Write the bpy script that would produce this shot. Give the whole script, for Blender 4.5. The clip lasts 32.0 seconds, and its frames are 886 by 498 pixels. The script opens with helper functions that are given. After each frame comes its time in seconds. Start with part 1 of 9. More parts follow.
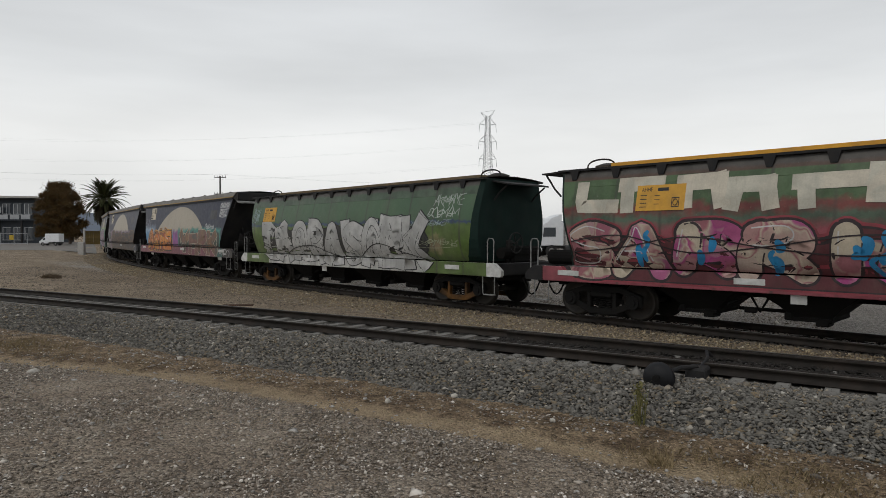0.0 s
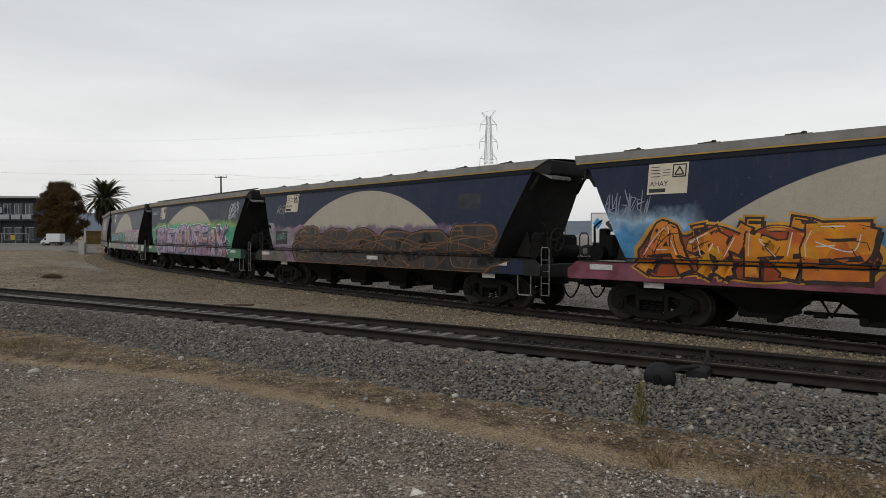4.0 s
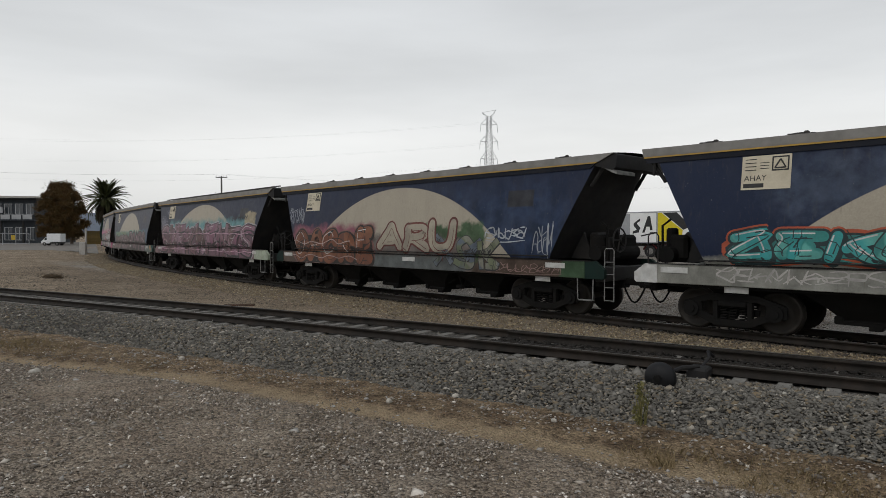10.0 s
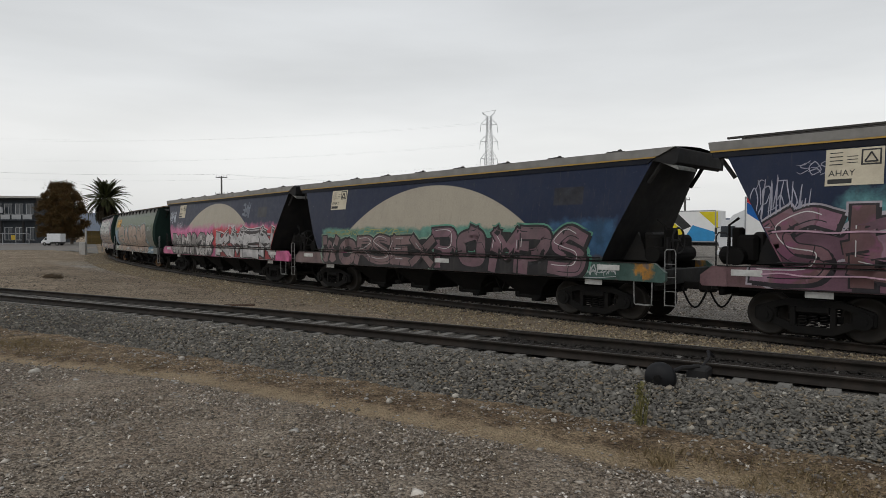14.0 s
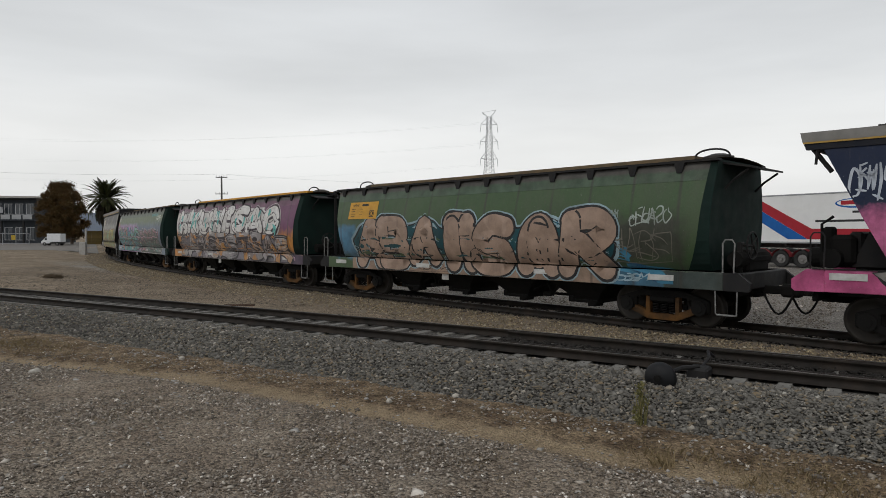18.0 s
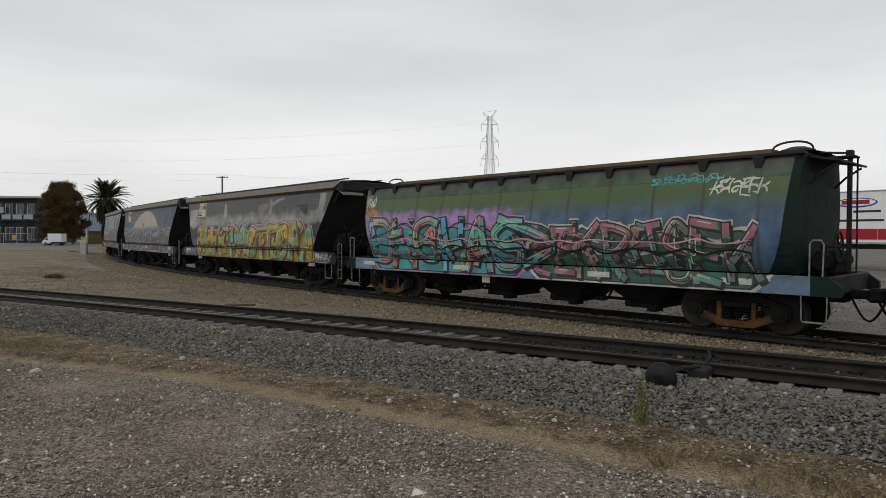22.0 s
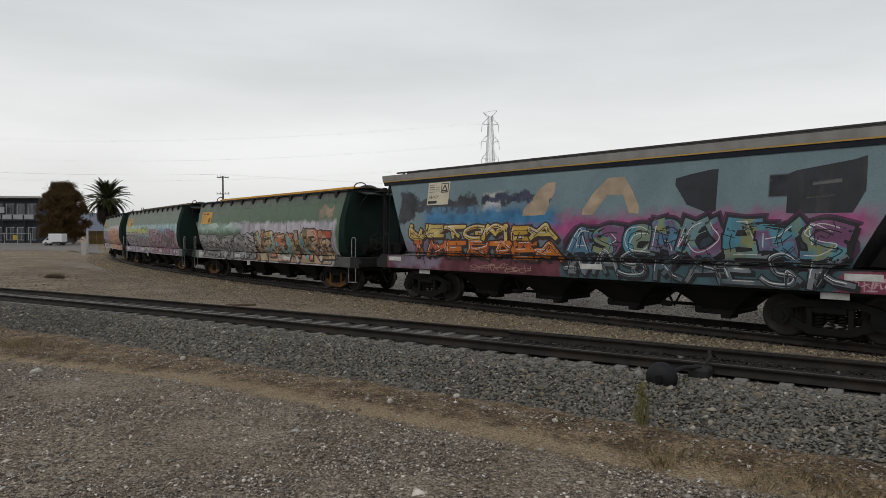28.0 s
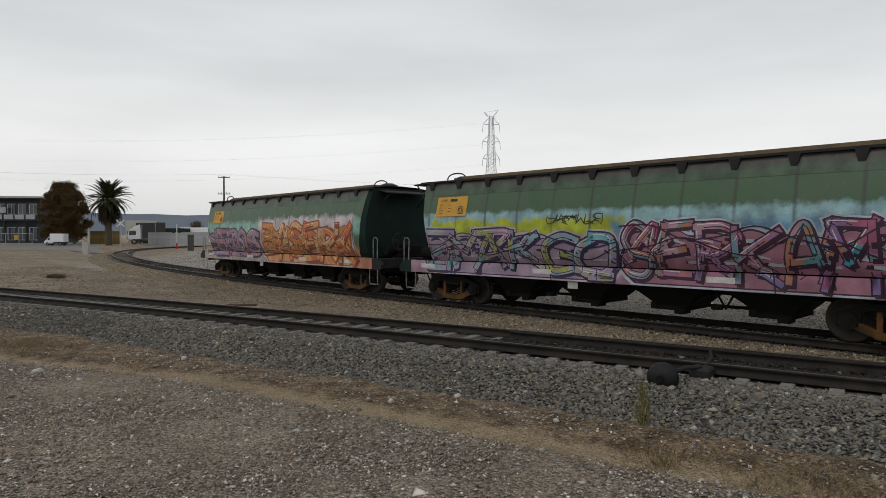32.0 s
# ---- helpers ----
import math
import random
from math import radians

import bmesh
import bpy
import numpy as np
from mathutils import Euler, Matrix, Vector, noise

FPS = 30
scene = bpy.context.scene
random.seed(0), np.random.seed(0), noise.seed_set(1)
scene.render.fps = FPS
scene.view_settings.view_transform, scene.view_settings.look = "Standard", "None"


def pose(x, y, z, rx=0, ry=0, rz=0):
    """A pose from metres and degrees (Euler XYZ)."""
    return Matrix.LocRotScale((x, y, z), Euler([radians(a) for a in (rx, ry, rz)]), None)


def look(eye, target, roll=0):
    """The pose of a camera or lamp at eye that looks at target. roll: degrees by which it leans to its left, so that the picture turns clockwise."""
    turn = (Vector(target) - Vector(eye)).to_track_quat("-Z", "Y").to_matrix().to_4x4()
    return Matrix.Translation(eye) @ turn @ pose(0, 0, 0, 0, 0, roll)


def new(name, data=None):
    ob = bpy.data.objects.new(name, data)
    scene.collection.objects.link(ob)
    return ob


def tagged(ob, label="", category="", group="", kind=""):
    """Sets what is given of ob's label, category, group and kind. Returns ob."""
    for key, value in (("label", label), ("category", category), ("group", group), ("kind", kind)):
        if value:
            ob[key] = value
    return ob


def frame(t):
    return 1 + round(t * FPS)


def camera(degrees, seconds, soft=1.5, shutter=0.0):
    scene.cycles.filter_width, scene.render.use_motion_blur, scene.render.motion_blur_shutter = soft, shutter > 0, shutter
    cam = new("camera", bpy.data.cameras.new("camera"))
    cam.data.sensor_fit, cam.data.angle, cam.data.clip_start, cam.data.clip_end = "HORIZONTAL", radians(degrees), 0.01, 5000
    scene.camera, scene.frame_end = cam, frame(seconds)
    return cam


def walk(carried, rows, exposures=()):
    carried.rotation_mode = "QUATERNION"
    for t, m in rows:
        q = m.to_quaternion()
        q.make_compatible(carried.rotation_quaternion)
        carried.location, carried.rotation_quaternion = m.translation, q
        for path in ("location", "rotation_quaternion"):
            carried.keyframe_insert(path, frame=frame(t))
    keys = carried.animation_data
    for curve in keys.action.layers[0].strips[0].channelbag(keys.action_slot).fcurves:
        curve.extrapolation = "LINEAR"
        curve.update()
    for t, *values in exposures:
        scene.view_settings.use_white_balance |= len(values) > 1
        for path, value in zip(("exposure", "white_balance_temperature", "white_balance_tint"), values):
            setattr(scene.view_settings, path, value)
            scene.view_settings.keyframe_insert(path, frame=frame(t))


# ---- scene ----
import functools

# ---------------- camera ----------------
EYE = (0.0, 0.0, 2.09)
cam = camera(68.58, 32.0, soft=0.55)


def aim(yaw, pitch=-1.27):
    return pose(*EYE, 90 + pitch, 0, yaw)


CAM_ROWS = [(0.0, aim(-0.30)), (0.6, aim(-0.25)), (3.5, aim(-0.24)), (5.5, aim(-0.21)), (14.5, aim(-0.19)),
            (19.0, aim(-0.18)), (21.0, aim(-0.14)), (25.5, aim(-0.12)), (28.0, aim(-0.085)), (30.0, aim(-0.075)),
            (31.0, aim(-0.03)), (32.0, aim(0.0))]
walk(cam, CAM_ROWS)

# ---------------- light ----------------
world = bpy.data.worlds.new("overcast_sky")
scene.world = world
world.use_nodes = True
wn, wl = world.node_tree.nodes, world.node_tree.links
wn.clear()
w_out = wn.new("ShaderNodeOutputWorld")
w_bg = wn.new("ShaderNodeBackground")
w_sky = wn.new("ShaderNodeTexSky")
w_sky.sky_type, w_sky.sun_disc = "NISHITA", False
w_sky.sun_elevation, w_sky.sun_rotation = radians(45), radians(-140)
w_sky.dust_density = 4.0
w_co = wn.new("ShaderNodeTexCoord")
w_map = wn.new("ShaderNodeMapping")
w_map.inputs["Scale"].default_value = (1.0, 1.0, 5.5)
w_noise = wn.new("ShaderNodeTexNoise")
w_noise.inputs["Scale"].default_value = 1.7
w_noise.inputs["Detail"].default_value = 5.0
w_noise.inputs["Roughness"].default_value = 0.5
w_sep = wn.new("ShaderNodeSeparateXYZ")
w_grad = wn.new("ShaderNodeValToRGB")          # the cloud deck: bright low down, greyer overhead
ge = w_grad.color_ramp.elements
ge[0].position, ge[0].color = 0.0, (0.73, 0.74, 0.745, 1)
ge[1].position, ge[1].color = 1.0, (0.50, 0.525, 0.56, 1)
for p_, c_ in ((0.05, (0.815, 0.82, 0.81, 1)), (0.14, (0.875, 0.88, 0.87, 1)), (0.22, (0.775, 0.79, 0.795, 1)), (0.42, (0.63, 0.65, 0.67, 1))):
    e_ = ge.new(p_)
    e_.color = c_
w_cl = wn.new("ShaderNodeMapRange")
w_cl.inputs["From Min"].default_value, w_cl.inputs["From Max"].default_value = 0.3, 0.7
w_cl.inputs["To Min"].default_value, w_cl.inputs["To Max"].default_value = 0.88, 1.08
w_mul = wn.new("ShaderNodeMix")
w_mul.data_type, w_mul.blend_type = "RGBA", "MULTIPLY"
w_mul.inputs[0].default_value = 1.0
w_sc = wn.new("ShaderNodeMix")
w_sc.data_type, w_sc.blend_type = "RGBA", "MULTIPLY"
w_sc.inputs[0].default_value = 1.0
w_sc.inputs[7].default_value = (0.10, 0.10, 0.10, 1)
w_mix = wn.new("ShaderNodeMix")
w_mix.data_type = "RGBA"
w_mix.inputs[0].default_value = 0.93
wl.new(w_co.outputs["Generated"], w_map.inputs["Vector"])
wl.new(w_map.outputs[0], w_noise.inputs["Vector"])
wl.new(w_co.outputs["Generated"], w_sep.inputs[0])
wl.new(w_sep.outputs["Z"], w_grad.inputs[0])
wl.new(w_noise.outputs[0], w_cl.inputs[0])
wl.new(w_grad.outputs[0], w_mul.inputs[6])
wl.new(w_cl.outputs[0], w_mul.inputs[7])
wl.new(w_sky.outputs[0], w_sc.inputs[6])
wl.new(w_sc.outputs[2], w_mix.inputs[6])
wl.new(w_mul.outputs[2], w_mix.inputs[7])
wl.new(w_mix.outputs[2], w_bg.inputs["Color"])
w_bg.inputs["Strength"].default_value = 1.0
wl.new(w_bg.outputs[0], w_out.inputs[0])

sun_data = bpy.data.lights.new("sun", "SUN")
sun_data.energy, sun_data.angle, sun_data.color = 0.5, radians(25), (1.0, 0.97, 0.93)
sun = new("sun", sun_data)
sun.matrix_world = look((-22, -14, 34), (0, 12, 0))
scene.view_settings.exposure = 0.0

# ---------------- small mesh tools ----------------
PI = math.pi


def box(bm, c, s, b=0.0):
    """A box with centre c and size s; b chamfers its edges."""
    hx, hy, hz = s[0] / 2, s[1] / 2, s[2] / 2
    b = min(b, hx * 0.9, hy * 0.9, hz * 0.9)
    pts = []
    if b <= 0:
        vs = [bm.verts.new((c[0] + i * hx, c[1] + j * hy, c[2] + k * hz)) for i in (-1, 1) for j in (-1, 1) for k in (-1, 1)]
        for q in ((0, 1, 3, 2), (4, 6, 7, 5), (0, 4, 5, 1), (2, 3, 7, 6), (0, 2, 6, 4), (1, 5, 7, 3)):
            bm.faces.new([vs[i] for i in q])
        return
    for i in (-1, 1):
        for j in (-1, 1):
            for k in (-1, 1):
                x, y, z = c[0] + i * hx, c[1] + j * hy, c[2] + k * hz
                pts += [(x - i * b, y - j * b, z), (x - i * b, y, z - k * b), (x, y - j * b, z - k * b)]
    bmesh.ops.convex_hull(bm, input=[bm.verts.new(p) for p in pts])


def rod(bm, p, q, r, n=8, r2=None):
    """A round bar from p to q."""
    p, q = Vector(p), Vector(q)
    d = (q - p).normalized()
    a = d.orthogonal().normalized()
    b = d.cross(a)
    rings = []
    for c, rr in ((p, r), (q, r if r2 is None else r2)):
        rings.append([bm.verts.new(c + a * (rr * math.cos(2 * PI * i / n)) + b * (rr * math.sin(2 * PI * i / n))) for i in range(n)])
    for i in range(n):
        bm.faces.new((rings[0][i], rings[0][(i + 1) % n], rings[1][(i + 1) % n], rings[1][i]))
    bm.faces.new(rings[0][::-1])
    bm.faces.new(rings[1])


def pipe(bm, pts, r, n=6):
    """A bent round bar through the points, in one skin."""
    pts = [Vector(p) for p in pts]
    closed = (pts[0] - pts[-1]).length < 1e-6
    if closed:
        pts = pts[:-1]
    k = len(pts)
    rings, a = [], None
    for i in range(k):
        p0 = pts[i - 1] if (i or closed) else pts[0]
        p1 = pts[(i + 1) % k] if (i < k - 1 or closed) else pts[-1]
        d = (p1 - p0).normalized()
        a = d.orthogonal().normalized() if a is None else (a - d * a.dot(d)).normalized()
        b = d.cross(a)
        rings.append([bm.verts.new(pts[i] + a * (r * math.cos(2 * PI * j / n)) + b * (r * math.sin(2 * PI * j / n))) for j in range(n)])
    for i in range(k if closed else k - 1):
        r0, r1 = rings[i], rings[(i + 1) % k]
        for j in range(n):
            bm.faces.new((r0[j], r0[(j + 1) % n], r1[(j + 1) % n], r1[j]))
    if not closed:
        bm.faces.new(rings[0][::-1])
        bm.faces.new(rings[-1])


def prism(bm, poly, y0, y1):
    """A polygon given as (x, z), drawn out along y."""
    a = [bm.verts.new((x, y0, z)) for x, z in poly]
    b = [bm.verts.new((x, y1, z)) for x, z in poly]
    n = len(poly)
    bm.faces.new(a)
    bm.faces.new(b[::-1])
    for i in range(n):
        bm.faces.new((a[(i + 1) % n], a[i], b[i], b[(i + 1) % n]))


def sheet(bm, rows):
    """A skin through rows of points."""
    vs = [[bm.verts.new(p) for p in r] for r in rows]
    for r0, r1 in zip(vs, vs[1:]):
        for i in range(len(r0) - 1):
            bm.faces.new((r0[i], r0[i + 1], r1[i + 1], r1[i]))


def disc_wheel(bm, c, r, w, axis="y", n=24):
    """A lathe-turned wheel with flange, tread, web and hub."""
    prof = [(0.0, w * 0.55), (r * 0.22, w * 0.55), (r * 0.25, w * 0.2), (r * 0.75, w * 0.12), (r * 0.86, w * 0.5), (r * 0.98, w * 0.5),
            (r, w * 0.3), (r * 1.0, -w * 0.35), (r * 1.06, -w * 0.4), (r * 1.06, -w * 0.6), (r * 0.8, -w * 0.55), (r * 0.7, -w * 0.15), (0.0, -w * 0.4)]
    rings = []
    for rr, o in prof:
        ring = []
        for i in range(n):
            a = 2 * PI * i / n
            ring.append(bm.verts.new((c[0] + rr * math.cos(a), c[1] + o, c[2] + rr * math.sin(a))))
        rings.append(ring)
    for a, b in zip(rings, rings[1:]):
        for i in range(n):
            try:
                bm.faces.new((a[i], a[(i + 1) % n], b[(i + 1) % n], b[i]))
            except ValueError:
                pass
    bmesh.ops.remove_doubles(bm, verts=bm.verts[:], dist=1e-5)


def mesh_of(bm, name, mats, smooth=False):
    if any(len(f.verts) > 2 for f in bm.faces):
        bmesh.ops.recalc_face_normals(bm, faces=bm.faces[:])
    me = bpy.data.meshes.new(name)
    bm.to_mesh(me)
    bm.free()
    for m in (mats if isinstance(mats, (list, tuple)) else [mats]):
        me.materials.append(m)
    if smooth:
        me.polygons.foreach_set("use_smooth", [True] * len(me.polygons))
    return me


def part(name, bm, material, parent, label="", smooth=False):
    """Links a bmesh, or a ready mesh, as one part under a thing."""
    me = bm if isinstance(bm, bpy.types.Mesh) else mesh_of(bm, name, material, smooth)
    ob = new(name, me)
    ob.parent = parent
    if label:
        tagged(ob, label)
    return ob


MESHES = {}


def shared(key, build, material, smooth=False):
    """A mesh built once under a key and used by all alike parts."""
    k = (key, material.name)
    if k not in MESHES:
        bm = bmesh.new()
        build(bm)
        MESHES[k] = mesh_of(bm, key, material, smooth)
    return MESHES[k]


def thing(name, label, category, group="", kind="", at=None):
    ob = new(name)
    ob.empty_display_size = 0.2
    if at is not None:
        ob.matrix_basis = at
    return tagged(ob, label, category, group, kind)


def raw_mesh(name, verts, faces, mats, smooth=False):
    """A mesh from numpy arrays; all faces have the same number of corners."""
    verts, faces = np.asarray(verts, "f"), np.asarray(faces, "i")
    me = bpy.data.meshes.new(name)
    k = faces.shape[1]
    me.vertices.add(len(verts))
    me.vertices.foreach_set("co", verts.ravel())
    me.loops.add(faces.size)
    me.loops.foreach_set("vertex_index", faces.ravel())
    me.polygons.add(len(faces))
    me.polygons.foreach_set("loop_start", np.arange(0, faces.size, k, dtype="i"))
    for m in (mats if isinstance(mats, (list, tuple)) else [mats]):
        me.materials.append(m)
    if smooth:
        me.polygons.foreach_set("use_smooth", np.ones(len(faces), bool))
    me.update(calc_edges=True)
    me.validate()
    return me


# ---------------- materials ----------------
class Nodes:
    """Short forms for building a node tree."""

    def __init__(self, name):
        self.m = bpy.data.materials.new(name)
        self.m.use_nodes = True
        self.n, self.l = self.m.node_tree.nodes, self.m.node_tree.links
        self.bsdf = self.n["Principled BSDF"]
        self.co = self.n.new("ShaderNodeTexCoord")
        self.xyz = None

    def axis(self, i):
        if self.xyz is None:
            self.xyz = self.n.new("ShaderNodeSeparateXYZ")
            self.l.new(self.co.outputs["Object"], self.xyz.inputs[0])
        return self.xyz.outputs[i]

    def put(self, socket, v):
        if isinstance(v, (int, float)):
            socket.default_value = v
        elif isinstance(v, (tuple, list)):
            socket.default_value = (*v, 1)[:4] if len(socket.default_value) == 4 else v
        else:
            self.l.new(v, socket)

    def op(self, kind, a, b=0.0, c=0.0, clamp=False):
        q = self.n.new("ShaderNodeMath")
        q.operation, q.use_clamp = kind, clamp
        for i, v in enumerate((a, b, c)):
            self.put(q.inputs[i], v)
        return q.outputs[0]

    def noise(self, scale, detail=3.0, rough=0.55, stretch=(1, 1, 1), kind="noise", offset=(0, 0, 0)):
        mp = self.n.new("ShaderNodeMapping")
        mp.inputs["Scale"].default_value = stretch
        mp.inputs["Location"].default_value = offset
        self.l.new(self.co.outputs["Object"], mp.inputs["Vector"])
        t = self.n.new("ShaderNodeTexNoise" if kind == "noise" else "ShaderNodeTexVoronoi")
        t.inputs["Scale"].default_value = scale
        if kind == "noise":
            t.inputs["Detail"].default_value = detail
            t.inputs["Roughness"].default_value = rough
        self.l.new(mp.outputs[0], t.inputs["Vector"])
        return t.outputs[0] if kind != "cell" else t.outputs["Color"]

    def ramp(self, v, lo, hi, a=0.0, b=1.0):
        q = self.n.new("ShaderNodeMapRange")
        q.clamp = True
        for s, x in zip(("Value", "From Min", "From Max", "To Min", "To Max"), (v, lo, hi, a, b)):
            self.put(q.inputs[s], x)
        return q.outputs[0]

    def mix(self, f, a, b, blend="MIX"):
        q = self.n.new("ShaderNodeMix")
        q.data_type, q.blend_type = "RGBA", blend
        self.put(q.inputs[0], f)
        self.put(q.inputs[6], a)
        self.put(q.inputs[7], b)
        return q.outputs[2]

    def bump(self, h, strength=0.3, dist=0.02):
        q = self.n.new("ShaderNodeBump")
        q.inputs["Strength"].default_value, q.inputs["Distance"].default_value = strength, dist
        self.l.new(h, q.inputs["Height"])
        self.l.new(q.outputs[0], self.bsdf.inputs["Normal"])

    def done(self, color, rough=0.6, metal=0.0, spec=0.4):
        self.put(self.bsdf.inputs["Base Color"], color)
        self.put(self.bsdf.inputs["Roughness"], rough)
        self.put(self.bsdf.inputs["Metallic"], metal)
        self.put(self.bsdf.inputs["Specular IOR Level"], spec)
        return self.m

    def dusty(self, amount):
        self.bsdf.inputs["Sheen Weight"].default_value = amount
        self.bsdf.inputs["Sheen Roughness"].default_value = 0.45
        self.bsdf.inputs["Sheen Tint"].default_value = (0.85, 0.8, 0.74, 1)


def plain(name, a, b=None, scale=6.0, rough=0.6, metal=0.0, bump=0.15, fine=40.0, dirt=None, dirt_amount=0.35, spec=0.4):
    """A surface that wanders between two colours, with grain and patches of dirt."""
    k = Nodes(name)
    b = b or tuple(x * 0.75 for x in a)
    c = k.mix(k.ramp(k.noise(scale, 4), 0.35, 0.65), a, b)
    if dirt:
        c = k.mix(k.ramp(k.noise(scale * 0.45, 6, 0.65, offset=(3, 7, 1)), 0.48, 0.7, 0, dirt_amount), c, dirt)
    c = k.mix(0.25, c, k.mix(k.noise(fine, 2), (0.25, 0.25, 0.25), (0.75, 0.75, 0.75)), "OVERLAY")
    if bump:
        k.bump(k.noise(fine, 4), bump, 0.01)
    return k.done(c, k.ramp(k.noise(scale * 2, 3), 0.3, 0.7, max(0, rough - 0.08), min(1, rough + 0.1)), metal, spec)


M_BLACK = plain("grimy_black_steel", (0.013, 0.013, 0.0145), (0.023, 0.022, 0.021), 3.0, 0.65, dirt=(0.045, 0.038, 0.03), spec=0.25)
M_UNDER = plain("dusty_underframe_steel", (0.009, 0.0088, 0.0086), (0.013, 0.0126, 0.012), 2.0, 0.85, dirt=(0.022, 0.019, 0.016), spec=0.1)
M_WHEEL = plain("rolled_wheel_steel", (0.016, 0.014, 0.012), (0.03, 0.025, 0.02), 5.0, 0.6, 0.3)
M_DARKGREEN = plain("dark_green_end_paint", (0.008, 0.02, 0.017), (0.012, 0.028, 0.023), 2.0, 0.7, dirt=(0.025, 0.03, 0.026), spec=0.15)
M_WHITE = plain("chalky_white_paint", (0.62, 0.62, 0.6), (0.45, 0.45, 0.43), 5.0, 0.6, dirt=(0.22, 0.19, 0.15))
M_RAILING = plain("worn_white_handrail", (0.3, 0.3, 0.29), (0.14, 0.14, 0.135), 8.0, 0.6)
M_NOSE = plain("scuffed_grey_white_nose", (0.34, 0.34, 0.325), (0.13, 0.13, 0.125), 5.0, 0.65, dirt=(0.05, 0.045, 0.04), dirt_amount=0.6)
M_BANDGREY = plain("grey_roof_band_paint", (0.27, 0.262, 0.245), (0.21, 0.203, 0.19), 2.5, 0.6, dirt=(0.13, 0.12, 0.1))
# navy of the lip, darkened to hold the shade of the roof overhang
M_LIP = plain("shaded_navy_rail_paint", (0.006, 0.008, 0.016), (0.01, 0.012, 0.02), 3.0, 0.6, dirt=(0.03, 0.028, 0.025), spec=0.25)
M_ROOF = plain("dusty_roof_steel", (0.17, 0.165, 0.155), (0.12, 0.115, 0.11), 2.0, 0.7, dirt=(0.09, 0.08, 0.065))
M_STRIPE = plain("yellow_stripe_paint", (0.5, 0.3, 0.055), (0.4, 0.25, 0.07), 4.0, 0.6, dirt=(0.2, 0.16, 0.1))
M_YELLOWLID = plain("yellow_hatch_cover", (0.55, 0.3, 0.03), (0.45, 0.24, 0.03), 3.0, 0.6, dirt=(0.2, 0.13, 0.06))
M_BROWNLID = plain("brown_weathered_hatch_cover", (0.16, 0.11, 0.055), (0.11, 0.085, 0.05), 3.0, 0.75, dirt=(0.06, 0.045, 0.03))
M_DARKLID = plain("dark_hatch_cover", (0.05, 0.045, 0.04), (0.035, 0.032, 0.03), 3.0, 0.7, dirt=(0.09, 0.08, 0.06))
M_RUST = plain("rusty_yellow_bogie_paint", (0.12, 0.056, 0.016), (0.04, 0.025, 0.013), 3.4, 0.7, dirt=(0.02, 0.016, 0.012), dirt_amount=0.75, spec=0.15)
M_PLATE = plain("cream_data_panel", (0.62, 0.56, 0.43), (0.55, 0.49, 0.37), 4.0, 0.55, dirt=(0.35, 0.3, 0.22))
M_ORANGE = plain("orange_data_panel", (0.62, 0.33, 0.035), (0.52, 0.27, 0.03), 4.0, 0.55, dirt=(0.3, 0.18, 0.05))
M_INK = plain("black_stencil_paint", (0.03, 0.03, 0.03), None, 8.0, 0.6)
M_RAIL = plain("rail_steel", (0.022, 0.018, 0.015), (0.015, 0.013, 0.011), 3.0, 0.65, 0.1, dirt=(0.06, 0.042, 0.03), spec=0.2)
M_RAILTOP = plain("worn_rail_head", (0.13, 0.12, 0.105), (0.07, 0.064, 0.056), 3.0, 0.45, 0.6)
M_CONCRETE = plain("sleeper_concrete", (0.216, 0.204, 0.184), (0.152, 0.144, 0.128), 6.0, 0.85, dirt=(0.088, 0.076, 0.064), dirt_amount=0.6)
M_IRON = plain("painted_black_iron", (0.0045, 0.005, 0.0065), (0.009, 0.009, 0.01), 6.0, 0.55, spec=0.3)
M_TIMBER = plain("oil_dark_timber", (0.06, 0.05, 0.04), (0.09, 0.075, 0.06), 6.0, 0.8)

# ---------------- the two railway lines ----------------
# front line: a very slight curve; u runs along it, w across it (positive towards the camera)
FX, FY, FPSI, FK, FZ = 2.2375, 12.0188, 2.57098, 0.0026155, 0.1226
FC, FS = math.cos(FPSI), math.sin(FPSI)


def front_uw(x, y):
    dx, dy = np.asarray(x) - FX, np.asarray(y) - FY
    u, w = dx * FC + dy * FS, -dx * FS + dy * FC
    uc = np.clip(u, -70, 70)
    return u, w - (FK / 2) * uc ** 2 - FK * uc * (u - uc)


def front_xy(u, w):
    u, w = np.asarray(u, float), np.asarray(w, float)
    uc = np.clip(u, -70, 70)
    ww = w + (FK / 2) * uc ** 2 + FK * uc * (u - uc)
    return FX + u * FC - ww * FS, FY + u * FS + ww * FC


# train line: s runs along it, away from the camera to the curve
SCALE = 0.95
S_KNOTS = [-300, -34, -33.5, -31, -4, 0, 19, 38, 57, 76, 95, 114, 128, 136, 142, 420]
S_CURVE = [0.0026, 0.0026, -0.007, -0.007, -0.006, -0.0008, -0.0035, -0.0059, -0.0043, -0.0074, -0.012, -0.0166, -0.016, -0.006, 0, 0]
DS = 0.25
S = np.arange(-300, 420, DS)
_k = np.interp(S, S_KNOTS, S_CURVE)
_i0 = int(round(300 / DS))
TH = np.cumsum(_k) * DS
TH = TH - TH[_i0] + 2.351
TX, TY = np.cumsum(np.cos(TH)) * DS, np.cumsum(np.sin(TH)) * DS
TX, TY = TX - TX[_i0] + 8.912 * SCALE, TY - TY[_i0] + 13.808 * SCALE


